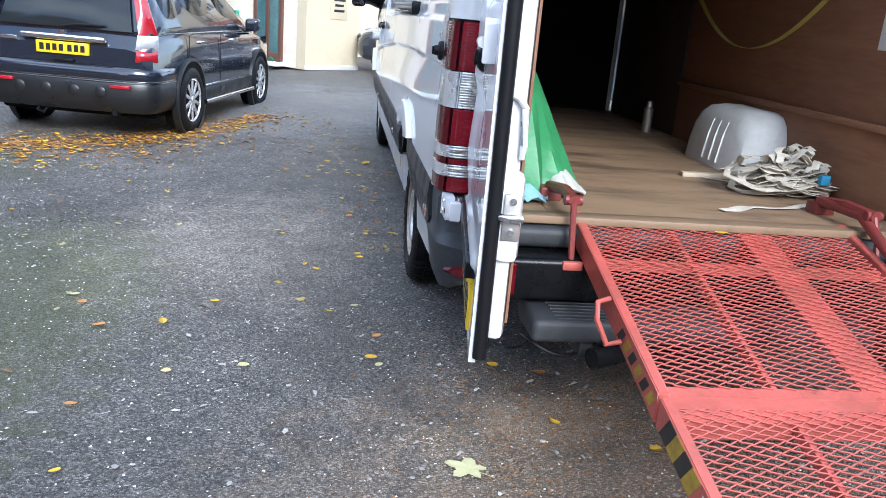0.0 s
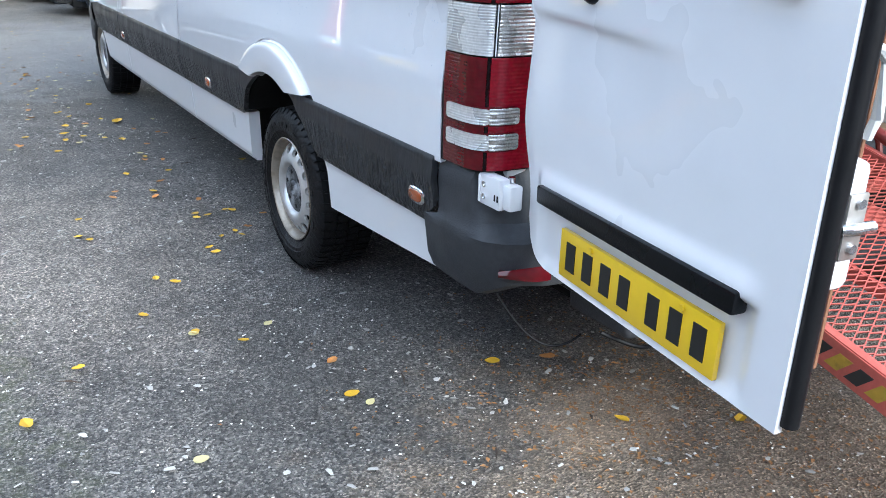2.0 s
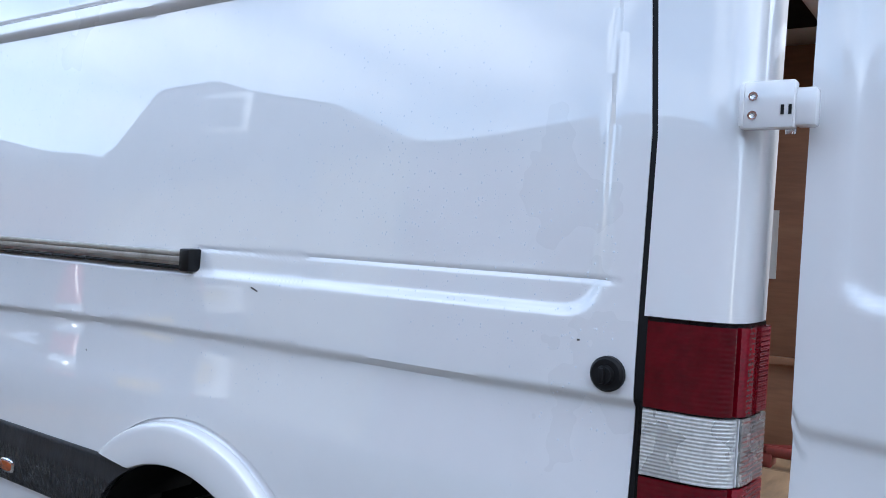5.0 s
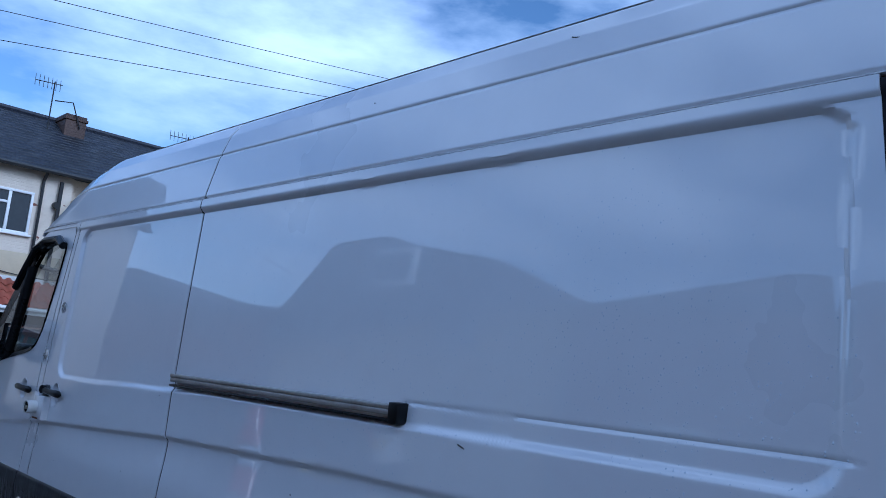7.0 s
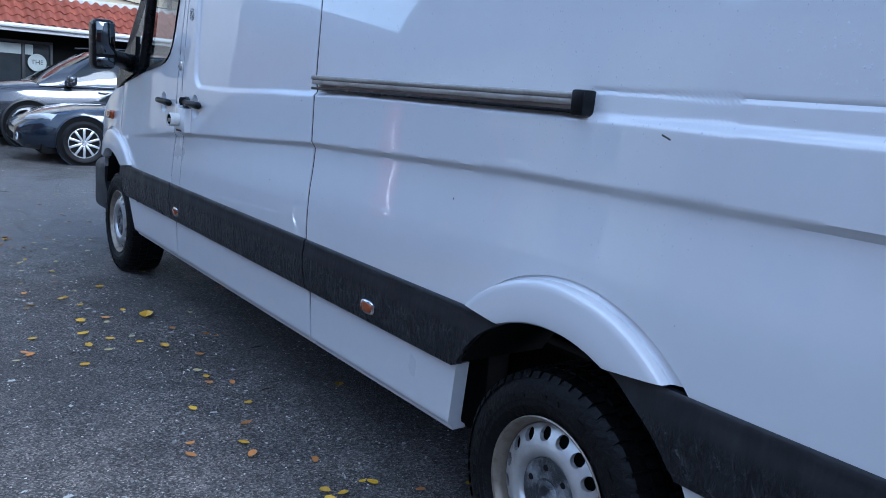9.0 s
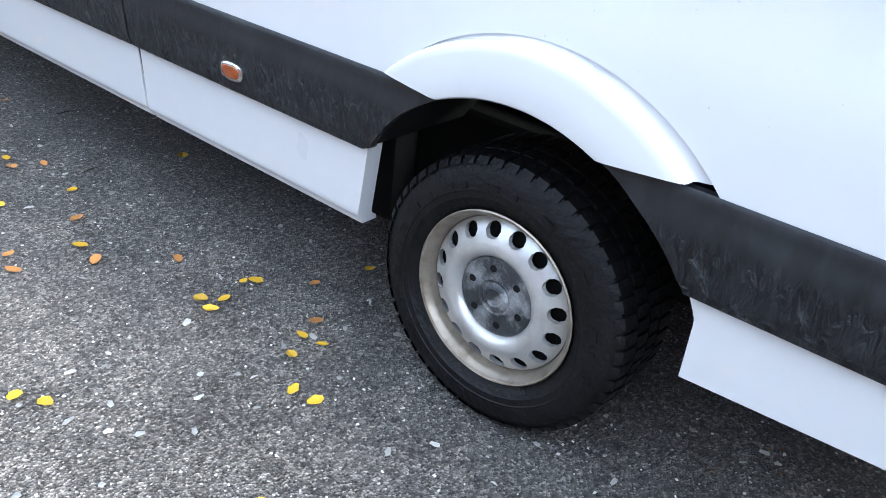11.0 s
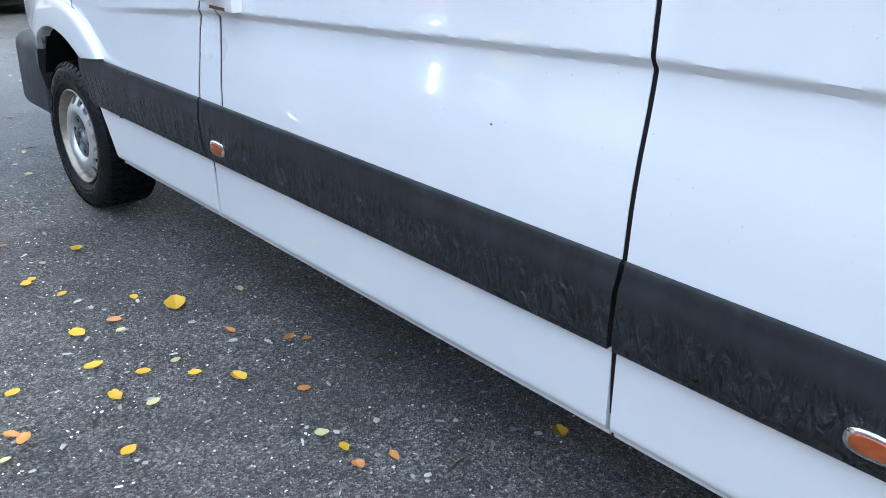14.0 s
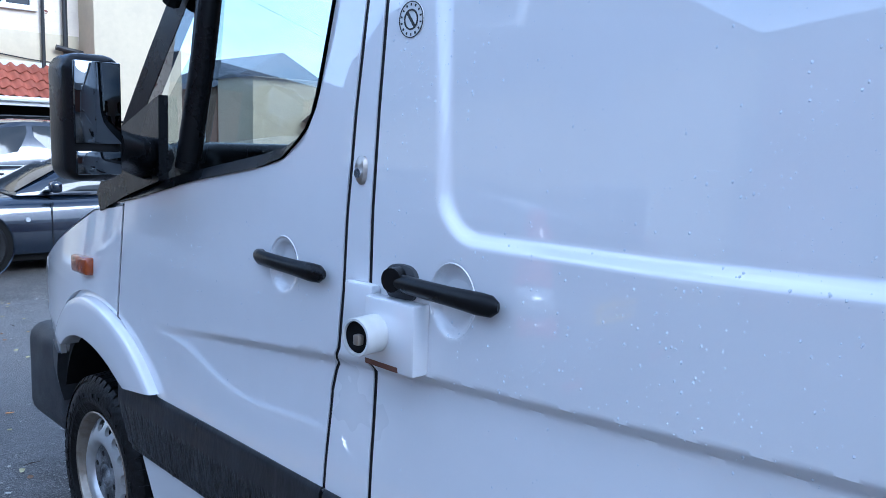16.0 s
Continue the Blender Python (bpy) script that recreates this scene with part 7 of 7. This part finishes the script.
# unseen wall, added to stop light reaching under the van from the right
tagged(part("light_block_wall", box_bm(2.2, 2.42, -0.2, 7.0, 0, 2.1, 0.01), M_BRICK), "red brick wall added out of view to block light beside the van", "wall", kind="structure")
M_OCHRE = brick_paint("buff_brick", (0.20, 0.13, 0.08), (0.13, 0.09, 0.06), 0.5, 0.5)
plain_house(18.7, 26, 39.6, 46.5, 3.98, 5.95, M_OCHRE, "buff brick house with dark roof far ahead", "y", face=-1)
plain_house(18.57, 24, 36.0, 39.2, 4.35, 4.5, M_RENDER, "cream rendered house end far ahead", "x", False)
plain_house(22.5, 23.9, 40.0, 44.0, 3.36, 4.6, M_BRICK, "narrow dark gabled house far ahead", "y", False)
plain_house(21.4, 23.3, 34.6, 35.8, 2.4, 2.8, M_BRICK, "low red brick building far ahead", "x", False)
# overhead wires
for k, (p, q, sag) in enumerate((((0.5, 30, 13.2), (27, 30, 16.8), 0.5), ((0.5, 30, 12.3), (24, 30, 15.4), 0.4), ((0.5, 30, 11.0), (24, 30, 14.8), 0.3))):
    a, b = Vector(p), Vector(q)
    a = a - (b - a) * 1.2
    b = b + (b - a) * 0.3
    tagged(part("overhead_wire", tube_bm([tuple(a.lerp(b, t) - Vector((0, 0, sag * math.sin(math.pi * t)))) for t in np.linspace(0, 1, 20)], 0.014, 5), M_PIPE), "thin black overhead wire", "wire", "overhead wires")


# ---- ground ----
def asphalt():
    m = bpy.data.materials.new("damp_asphalt")
    m.use_nodes = True
    n, l = m.node_tree.nodes, m.node_tree.links
    b = n["Principled BSDF"]
    tc = n.new("ShaderNodeTexCoord")
    P = tc.outputs["Object"]

    def tex(kind, scale, detail=4, rough=0.6):
        t = n.new(kind)
        t.inputs["Scale"].default_value = scale
        if kind == "ShaderNodeTexNoise":
            t.inputs["Detail"].default_value, t.inputs["Roughness"].default_value = detail, rough
        l.new(P, t.inputs["Vector"])
        return t

    def ramp(src, *stops):
        r = n.new("ShaderNodeValToRGB")
        e = r.color_ramp.elements
        while len(e) < len(stops):
            e.new(0.5)
        for k, (pos, c) in enumerate(stops):
            e[k].position, e[k].color = pos, (*c, 1) if len(c) == 3 else c
        l.new(src, r.inputs["Fac"])
        return r.outputs["Color"]

    def mix(fac, a, c, mode="MIX"):
        q = n.new("ShaderNodeMix")
        q.data_type, q.blend_type = "RGBA", mode
        for sock, v in ((q.inputs[0], fac), (q.inputs[6], a), (q.inputs[7], c)):
            if isinstance(v, (int, float)):
                sock.default_value = v
            elif isinstance(v, tuple):
                sock.default_value = (*v, 1)
            else:
                l.new(v, sock)
        return q.outputs[2]

    stones = tex("ShaderNodeTexVoronoi", 165)
    big = tex("ShaderNodeTexVoronoi", 95)
    sep = n.new("ShaderNodeSeparateColor")
    l.new(stones.outputs["Color"], sep.inputs[0])
    sep2 = n.new("ShaderNodeSeparateColor")
    l.new(big.outputs["Color"], sep2.inputs[0])
    col = ramp(sep.outputs[0], (0.0, (0.022, 0.021, 0.021)), (0.45, (0.085, 0.082, 0.080)), (0.82, (0.25, 0.238, 0.226)), (1.0, (0.56, 0.52, 0.475)))
    col2 = ramp(sep2.outputs[1], (0.0, (0.06, 0.058, 0.057)), (0.7, (0.17, 0.163, 0.156)), (1.0, (0.34, 0.32, 0.295)))
    col = mix(0.36, col, col2)
    # worn, damp and dusty areas; the last spot stands for brighter light
    wide = tex("ShaderNodeTexNoise", 0.55, 5, 0.6)
    mid = tex("ShaderNodeTexNoise", 3.5, 6, 0.65)
    col = mix(1.0, col, ramp(wide.outputs["Fac"], (0.35, (0.66, 0.66, 0.66)), (0.65, (1.18, 1.16, 1.13))), "MULTIPLY")
    col = mix(1.0, col, ramp(mid.outputs["Fac"], (0.3, (0.72, 0.72, 0.73)), (0.7, (1.22, 1.21, 1.20))), "MULTIPLY")

    def spot(cx, cy, rx, ry, soft, ns):
        """A ragged patch of its own shape round a place."""
        mp, ln, ad, no = n.new("ShaderNodeMapping"), n.new("ShaderNodeVectorMath"), n.new("ShaderNodeMath"), tex("ShaderNodeTexNoise", ns, 6, 0.7)
        mp.inputs["Location"].default_value = (-cx / rx, -cy / ry, 0)
        mp.inputs["Scale"].default_value = (1 / rx, 1 / ry, 0)
        l.new(P, mp.inputs["Vector"])
        ln.operation = "LENGTH"
        l.new(mp.outputs["Vector"], ln.inputs[0])
        ad.operation = "MULTIPLY_ADD"
        l.new(no.outputs["Fac"], ad.inputs[0])
        ad.inputs[1].default_value = -1.6
        l.new(ln.outputs["Value"], ad.inputs[2])
        r = n.new("ShaderNodeMapRange")
        r.inputs[1].default_value, r.inputs[2].default_value = 0.25, 0.25 - soft
        r.inputs[3].default_value, r.inputs[4].default_value = 0, 1
        l.new(ad.outputs[0], r.inputs[0])
        return r.outputs[0]

    def scaled(v, k):
        q = n.new("ShaderNodeMath")
        q.operation = "MULTIPLY"
        l.new(v, q.inputs[0])
        q.inputs[1].default_value = k
        return q.outputs[0]

    grit = mix(1.0, mix(0.35, col, (0.16, 0.15, 0.14)), (1.5, 1.22, 0.92), "MULTIPLY")
    col = mix(scaled(spot(0.75, -0.7, 1.5, 1.3, 0.6, 5), 0.85), col, grit)
    col = mix(scaled(spot(0.47, 0.05, 0.30, 0.22, 0.5, 12), 0.8), col, mix(1.0, mix(0.4, col, (0.2, 0.19, 0.18)), (1.9, 1.65, 1.38), "MULTIPLY"))
    moss = mix(sep.outputs[1], (0.05, 0.065, 0.02), (0.12, 0.13, 0.05))
    col = mix(scaled(spot(-2.0, 0.9, 1.0, 1.8, 0.5, 9), 0.6), col, moss)
    col = mix(scaled(spot(-4.2, 3.6, 1.8, 2.6, 0.5, 4), 0.6), col, moss)
    col = mix(scaled(spot(-1.1, 8.9, 3.2, 2.9, 0.25, 0.8), 0.6), col, (0.24, 0.235, 0.235))
    # paler patch beside the van: stronger light there put into the colour
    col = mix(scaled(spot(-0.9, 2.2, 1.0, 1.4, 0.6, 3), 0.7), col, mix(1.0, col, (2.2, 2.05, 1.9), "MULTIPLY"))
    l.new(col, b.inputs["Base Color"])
    wet = ramp(wide.outputs["Fac"], (0.38, (0.38, 0.38, 0.38)), (0.62, (0.62, 0.62, 0.62)))
    l.new(wet, b.inputs["Roughness"])
    b.inputs["Specular IOR Level"].default_value = 0.28
    bp = n.new("ShaderNodeBump")
    bp.inputs["Strength"].default_value, bp.inputs["Distance"].default_value = 1.0, 0.012
    l.new(stones.outputs["Distance"], bp.inputs["Height"])
    bp2 = n.new("ShaderNodeBump")
    bp2.inputs["Strength"].default_value, bp2.inputs["Distance"].default_value = 0.5, 0.012
    l.new(mid.outputs["Fac"], bp2.inputs["Height"])
    l.new(bp2.outputs["Normal"], bp.inputs["Normal"])
    l.new(bp.outputs["Normal"], b.inputs["Normal"])
    return m


def ground_z(x, y):
    dip = 0.10 * sstep((-x - 0.8) / 1.3) * sstep((y - 2.6) / 2.6)
    return (0.010 * noise.noise((x * 0.35, y * 0.35, 0)) - 0.004 if abs(x) < 6 and -6 < y < 20 else 0.0) - dip


def ground_sheet():
    xs = sorted(set(np.round(np.concatenate([np.linspace(-6, 6, 61), np.linspace(-400, 400, 41)]), 3)))
    ys = sorted(set(np.round(np.concatenate([np.linspace(-6, 20, 105), np.linspace(-400, 400, 41)]), 3)))
    vs = [(x, y, ground_z(x, y)) for x in xs for y in ys]
    n = len(ys)
    fs = [(i * n + j, (i + 1) * n + j, (i + 1) * n + j + 1, i * n + j + 1) for i in range(len(xs) - 1) for j in range(n - 1)]
    return vs, fs


ground = tagged(part("ground", ground_sheet(), asphalt()), "damp dark asphalt yard with grit, moss and fallen leaves", "asphalt", kind="structure")

# ---- leaves and chips ----
def leaf_mat(name, color, dark):
    return mat(name, color, 0.55, vary=0.2, scale=30, island=0.35, dirt=dark, damount=0.5, dscale=40)


M_LY = leaf_mat("yellow_leaf", (0.66, 0.40, 0.025), (0.45, 0.22, 0.03))
M_LB = leaf_mat("brown_leaf", (0.27, 0.135, 0.05), (0.12, 0.06, 0.03))
M_LP = leaf_mat("pale_leaf", (0.50, 0.44, 0.22), (0.35, 0.26, 0.10))
M_LO = leaf_mat("orange_leaf", (0.50, 0.22, 0.06), (0.30, 0.13, 0.05))
M_CHIP = mat("pale_chip", (0.56, 0.54, 0.50), 0.7, vary=0.2, scale=40, island=0.5)
M_TWIG = mat("dark_twig", (0.045, 0.03, 0.02), 0.7)


def leaf_geo(ln, wd, rr, curl=0.3, lobes=0):
    """Outline and curled surface of one leaf."""
    vs, fs, n = [], [], 7 if not lobes else 60
    if lobes:
        vs.append((0, 0, 0.004))
        for k in range(n):
            a = 2 * math.pi * k / n
            q = 0.55 + 0.45 * abs(math.cos(a * lobes / 2)) ** 1.7 + 0.05 * math.sin(a * 23)
            q *= 1 - 0.35 * (1 + math.cos(a + math.pi)) / 2
            vs.append((ln * q * math.cos(a), wd * q * math.sin(a), 0.004 + curl * ln * 0.2 * abs(math.sin(a * 2.5)) * rr.uniform(0.4, 1)))
        fs = [(0, k + 1, (k + 1) % n + 1) for k in range(n)]
        b = len(vs)
        vs += [(-ln * 0.35, -0.002, 0.004), (-ln * 0.35, 0.002, 0.004), (-ln * 1.05, 0.012, 0.006), (-ln * 1.05, 0.008, 0.006)]
        fs.append((b, b + 1, b + 2, b + 3))
        return vs, fs
    for k in range(n):
        t = k / (n - 1)
        w = wd * math.sin(math.pi * min(1, t * 0.94 + 0.03)) ** 0.55 * (1 - 0.30 * t) * rr.uniform(0.82, 1.12)
        z = curl * ln * ((t - 0.5) ** 2) + 0.003
        vs += [(ln * (t - 0.5), -w / 2, z + curl * w * 0.5), (ln * (t - 0.5), 0, z), (ln * (t - 0.5), w / 2, z + curl * w * 0.5)]
    for k in range(n - 1):
        for j in range(2):
            fs.append((k * 3 + j, k * 3 + j + 1, (k + 1) * 3 + j + 1, (k + 1) * 3 + j))
    return vs, fs


def scatter(name, count, place, maker, material, label, category, seed):
    rr = random.Random(seed)
    vs, fs = [], []
    for _ in range(count):
        x, y = place(rr)
        lv, lf = maker(rr)
        a = rr.uniform(0, 6.283)
        c, s = math.cos(a), math.sin(a)
        tx, ty = rr.uniform(-0.15, 0.15), rr.uniform(-0.15, 0.15)
        z0 = ground_z(x, y) + 0.003
        b = len(vs)
        lo = min(tx * p[0] + ty * p[1] + p[2] for p in lv)
        vs += [(x + p[0] * c - p[1] * s, y + p[0] * s + p[1] * c, z0 + p[2] + tx * p[0] + ty * p[1] - lo) for p in lv]
        fs += [tuple(b + i for i in f) for f in lf]
    return tagged(part(name, (vs, fs), material, None, smooth=False), label, category, kind="stuff")


def litter(rr):
    k = rr.choice((0.05, 0.2, 0.3, 0.38, 0.5, 0.62, 0.68, 0.76, 0.9, 0.98)) + rr.gauss(0, 0.045)
    x, y = lerp([(0, -3.7), (0.35, -2.95), (0.6, -2.25), (0.8, -1.65), (1, -1.3)], k), lerp([(0, 5.0), (0.35, 5.45), (0.6, 5.95), (0.8, 6.75), (1, 7.6)], k)
    w = 0.16 if rr.random() < 0.6 else 0.55
    return x + rr.gauss(0, w), y + rr.gauss(0, w) - (0.25 if w > 0.3 else 0)


def anywhere(rr):
    return rr.uniform(-4.5, 2.0), rr.uniform(-2.5, 11)


def open_yard(rr):
    """Anywhere but the strip along the van, whose leaves lie one by one."""
    while True:
        x, y = rr.uniform(-4.5, 1.2), rr.uniform(-2.5, 12)
        if x < -1.45 or y > 5.6 or y < -0.9:
            return x, y


small = lambda rr: leaf_geo(rr.uniform(0.02, 0.042), rr.uniform(0.018, 0.034), rr, rr.uniform(0.1, 0.5))
bigger = lambda rr: leaf_geo(rr.uniform(0.022, 0.06), rr.uniform(0.022, 0.05), rr, rr.uniform(0.1, 0.7))
chip = lambda rr: ([(-0.5 * q, -0.2 * w, 0.001), (0.1 * q, -0.45 * w, 0.003), (0.5 * q, -0.15 * w, 0.001), (0.35 * q, 0.35 * w, 0.004), (-0.4 * q, 0.25 * w, 0.003)], [(0, 1, 2, 3, 4)]) if (q := rr.uniform(0.008, 0.034)) and (w := rr.uniform(0.008, 0.026)) else None
scatter("fallen_leaves", 620, litter, bigger, M_LY, "drift of yellow autumn leaves on asphalt", "leaves", 1)
scatter("fallen_leaves", 420, litter, bigger, M_LO, "drift of orange autumn leaves on asphalt", "leaves", 11)
scatter("fallen_leaves", 1500, litter, bigger, M_LB, "drift of brown autumn leaves on asphalt", "leaves", 2)
scatter("fallen_leaves", 70, open_yard, small, M_LY, "scattered small yellow leaves on asphalt", "leaves", 3)
scatter("fallen_leaves", 200, open_yard, small, M_LB, "scattered small brown leaves on asphalt", "leaves", 4)
scatter("fallen_leaves", 420, open_yard, small, M_LP, "scattered small faded leaves on asphalt", "leaves", 5)
scatter("chips", 4200, anywhere, chip, M_CHIP, "pale chips strewn over the asphalt", "chips", 7)
fleck = lambda rr: ([(-0.5 * q, -0.4 * q, 0.001), (0.5 * q, -0.3 * q, 0.001), (0.4 * q, 0.35 * q, 0.003), (-0.4 * q, 0.3 * q, 0.002)], [(0, 1, 2, 3)]) if (q := rr.uniform(0.004, 0.010)) else None
seed = lambda rr: ([(-0.5 * q, -0.12 * q, 0.001), (0.0, -0.3 * q, 0.003), (0.5 * q, 0.0, 0.001), (0.0, 0.28 * q, 0.004)], [(0, 1, 2, 3)]) if (q := rr.uniform(0.006, 0.022)) else None
scatter("chips", 1500, lambda rr: (rr.gauss(0.62, 0.34), rr.gauss(0.05, 0.34)), seed, M_LB, "brown seeds and crumbs on the asphalt under the ramp", "litter", 23)
scatter("chips", 9000, lambda rr: (rr.uniform(-3.2, 1.6), rr.uniform(-2.2, 6.5)), fleck, M_CHIP, "fine pale grit on the asphalt", "grit", 17)
scatter("twigs", 160, anywhere, lambda rr: ([(-0.5 * q, -0.002, 0.002), (0.0, 0.006, 0.006), (0.5 * q, 0.0, 0.002), (0.0, 0.002, 0.003)], [(0, 1, 3), (1, 2, 3), (0, 3, 2)]) if (q := rr.uniform(0.04, 0.14)) else None, M_TWIG, "thin dark twigs on the asphalt", "twigs", 8)
rr = random.Random(9)
YELLOW_NEAR = [(-0.1, 3.67), (-0.28, 3.34), (-0.22, 2.94), (-0.05, 3.3), (0.03, 2.46), (0.06, 2.44), (-0.12, 2.46), (-0.07, 2.42), (-0.13, 2.4), (0.37, 2.26), (0.3, 2.05), (-0.1, 2.09), (-0.01, 2.07), (-0.18, 1.91), (-0.68, 2.4), (-0.64, 2.33), (-0.64, 2.65), (-0.02, 2.14), (-0.19, 1.98), (-0.48, 1.74), (-0.42, 1.67), (-0.6, 1.42), (-0.47, 1.19), (-0.34, 1.05), (-0.16, 0.54), (0.48, 0.01), (0.79, -0.17), (0.34, 0.49), (-0.87, 1.12), (-1.05, 0.86), (-1.12, -0.31)]
YELLOW_AHEAD = [(-0.14, 5.46), (-0.41, 5.25), (-0.34, 5.08), (-0.15, 4.89), (-0.45, 4.51), (-0.35, 4.38), (-0.23, 4.27), (-0.14, 4.16), (-0.47, 4.3), (-0.55, 4.03), (-0.69, 4.51), (0.41, 3.32), (-0.41, 4.75), (-0.32, 5.98), (-1.52, 3.31), (-2.28, 4.29)]
ORANGE = [(-0.43, 2.93), (-0.23, 2.83), (-0.04, 2.69), (0.18, 2.31), (0.05, 2.16), (-0.4, 3.02), (-0.14, 3.1), (-0.76, 4.3), (-0.74, 4.26), (-0.28, 4.76), (-0.01, 4.44), (-0.12, 3.58), (0.12, 4.27), (0.16, 4.23), (-0.02, 3.55), (-0.02, 3.98), (0.52, 0.42), (-0.13, 0.76), (-1.3, 0.8), (-1.44, 1.06), (-1.2, 0.1), (-0.58, 5.43), (-0.36, 5.68), (0.34, 7.82), (0.2, 8.25)]
PALE = [(-0.3, 5.4), (-0.29, 4.68), (-0.24, 4.38), (-0.4, 4.2), (-0.11, 3.76), (0.18, 4.7), (-0.81, 4.2), (-0.22, 1.13), (-0.13, 0.47), (-1.5, 1.15), (-0.66, 0.44), (-0.94, 0.37), (-0.48, 1.18), (-1.62, 2.37), (-1.79, 1.9), (-1.27, 2.42), (0.04, 6.58), (-0.5, 6.04), (-0.24, 6.26), (-0.23, 6.71)]
for places, m, lab, size in ((YELLOW_NEAR, M_LY, "yellow leaf", 0.042), (YELLOW_AHEAD, M_LY, "yellow leaf", 0.048), (ORANGE, M_LO, "orange-brown leaf", 0.044), (PALE, M_LP, "faded pale leaf", 0.036), ([(-0.06, 4.74)], M_LY, "large crumpled yellow leaf", 0.085)):
    for x, y in places:
        ln = size * rr.uniform(0.8, 1.25)
        lf = tagged(part("fallen_leaf", leaf_geo(ln, ln * rr.uniform(0.70, 1.0), rr, rr.uniform(0.15, 0.5)), m), f"single {lab} lying on the damp asphalt", "leaf", "single leaves by the van")
        lf.matrix_world = pose(x, y, ground_z(x, y) + 0.004, rr.uniform(-6, 6), rr.uniform(-6, 6), rr.uniform(0, 360))
star = tagged(part("fallen_leaf", leaf_geo(0.085, 0.075, rr, 0.25, 5), mat("pale_green_leaf", (0.50, 0.47, 0.26), 0.55, vary=0.15, scale=30)), "large pale lobed leaf lying on the asphalt", "leaf")
star.matrix_world = pose(0.123, -0.295, ground_z(0.12, -0.3) + 0.004, 0, 0, 150)
tagged(part("fallen_leaf", leaf_geo(0.05, 0.03, rr, 0.35), M_LY), "small yellow leaf on the red ramp mesh", "leaf").matrix_world = Matrix.Translation(ramp_pt(1.02, 0.12, 0.008))

# ---- rain drops on the paint ----
def drops():
    rr = random.Random(21)
    vs, fs = [], []
    made = 0
    while made < 5200:
        y, z = rr.uniform(0.35, 5.4), rr.choice((rr.uniform(1.3, 2.1), rr.uniform(1.1, 1.7), rr.uniform(0.9, 2.1)))
        if min(abs(y - q(z)) for q in (S_SLIDE, S_SFRONT, S_DREAR, S_REAR)) < 0.014:
            continue
        if noise.noise((y * 1.7, z * 1.7, 3)) < rr.uniform(-0.35, 0.45) or (y > 4.4 and z > 1.3):
            continue
        r = rr.choice((0.0009, 0.0011, 0.0013, 0.0016, 0.0024))
        x = side_x(y, z)
        k = len(vs)
        for i in range(6):
            a = i * math.pi / 3
            vs.append((x + 0.0004, y + r * math.cos(a), z + r * math.sin(a) * rr.uniform(1, 1.4)))
        vs.append((x - r * 0.7, y, z - r * 0.25))
        fs += [(k + i, k + (i + 1) % 6, k + 6) for i in range(6)]
        made += 1
    return vs, fs


M_DROP = mat("water_drop", (0.62, 0.66, 0.72), 0.06, vary=0.05, coat=1.0, rvary=0.02)
tagged(part("rain_drop", drops(), M_DROP, van), kind="stuff")
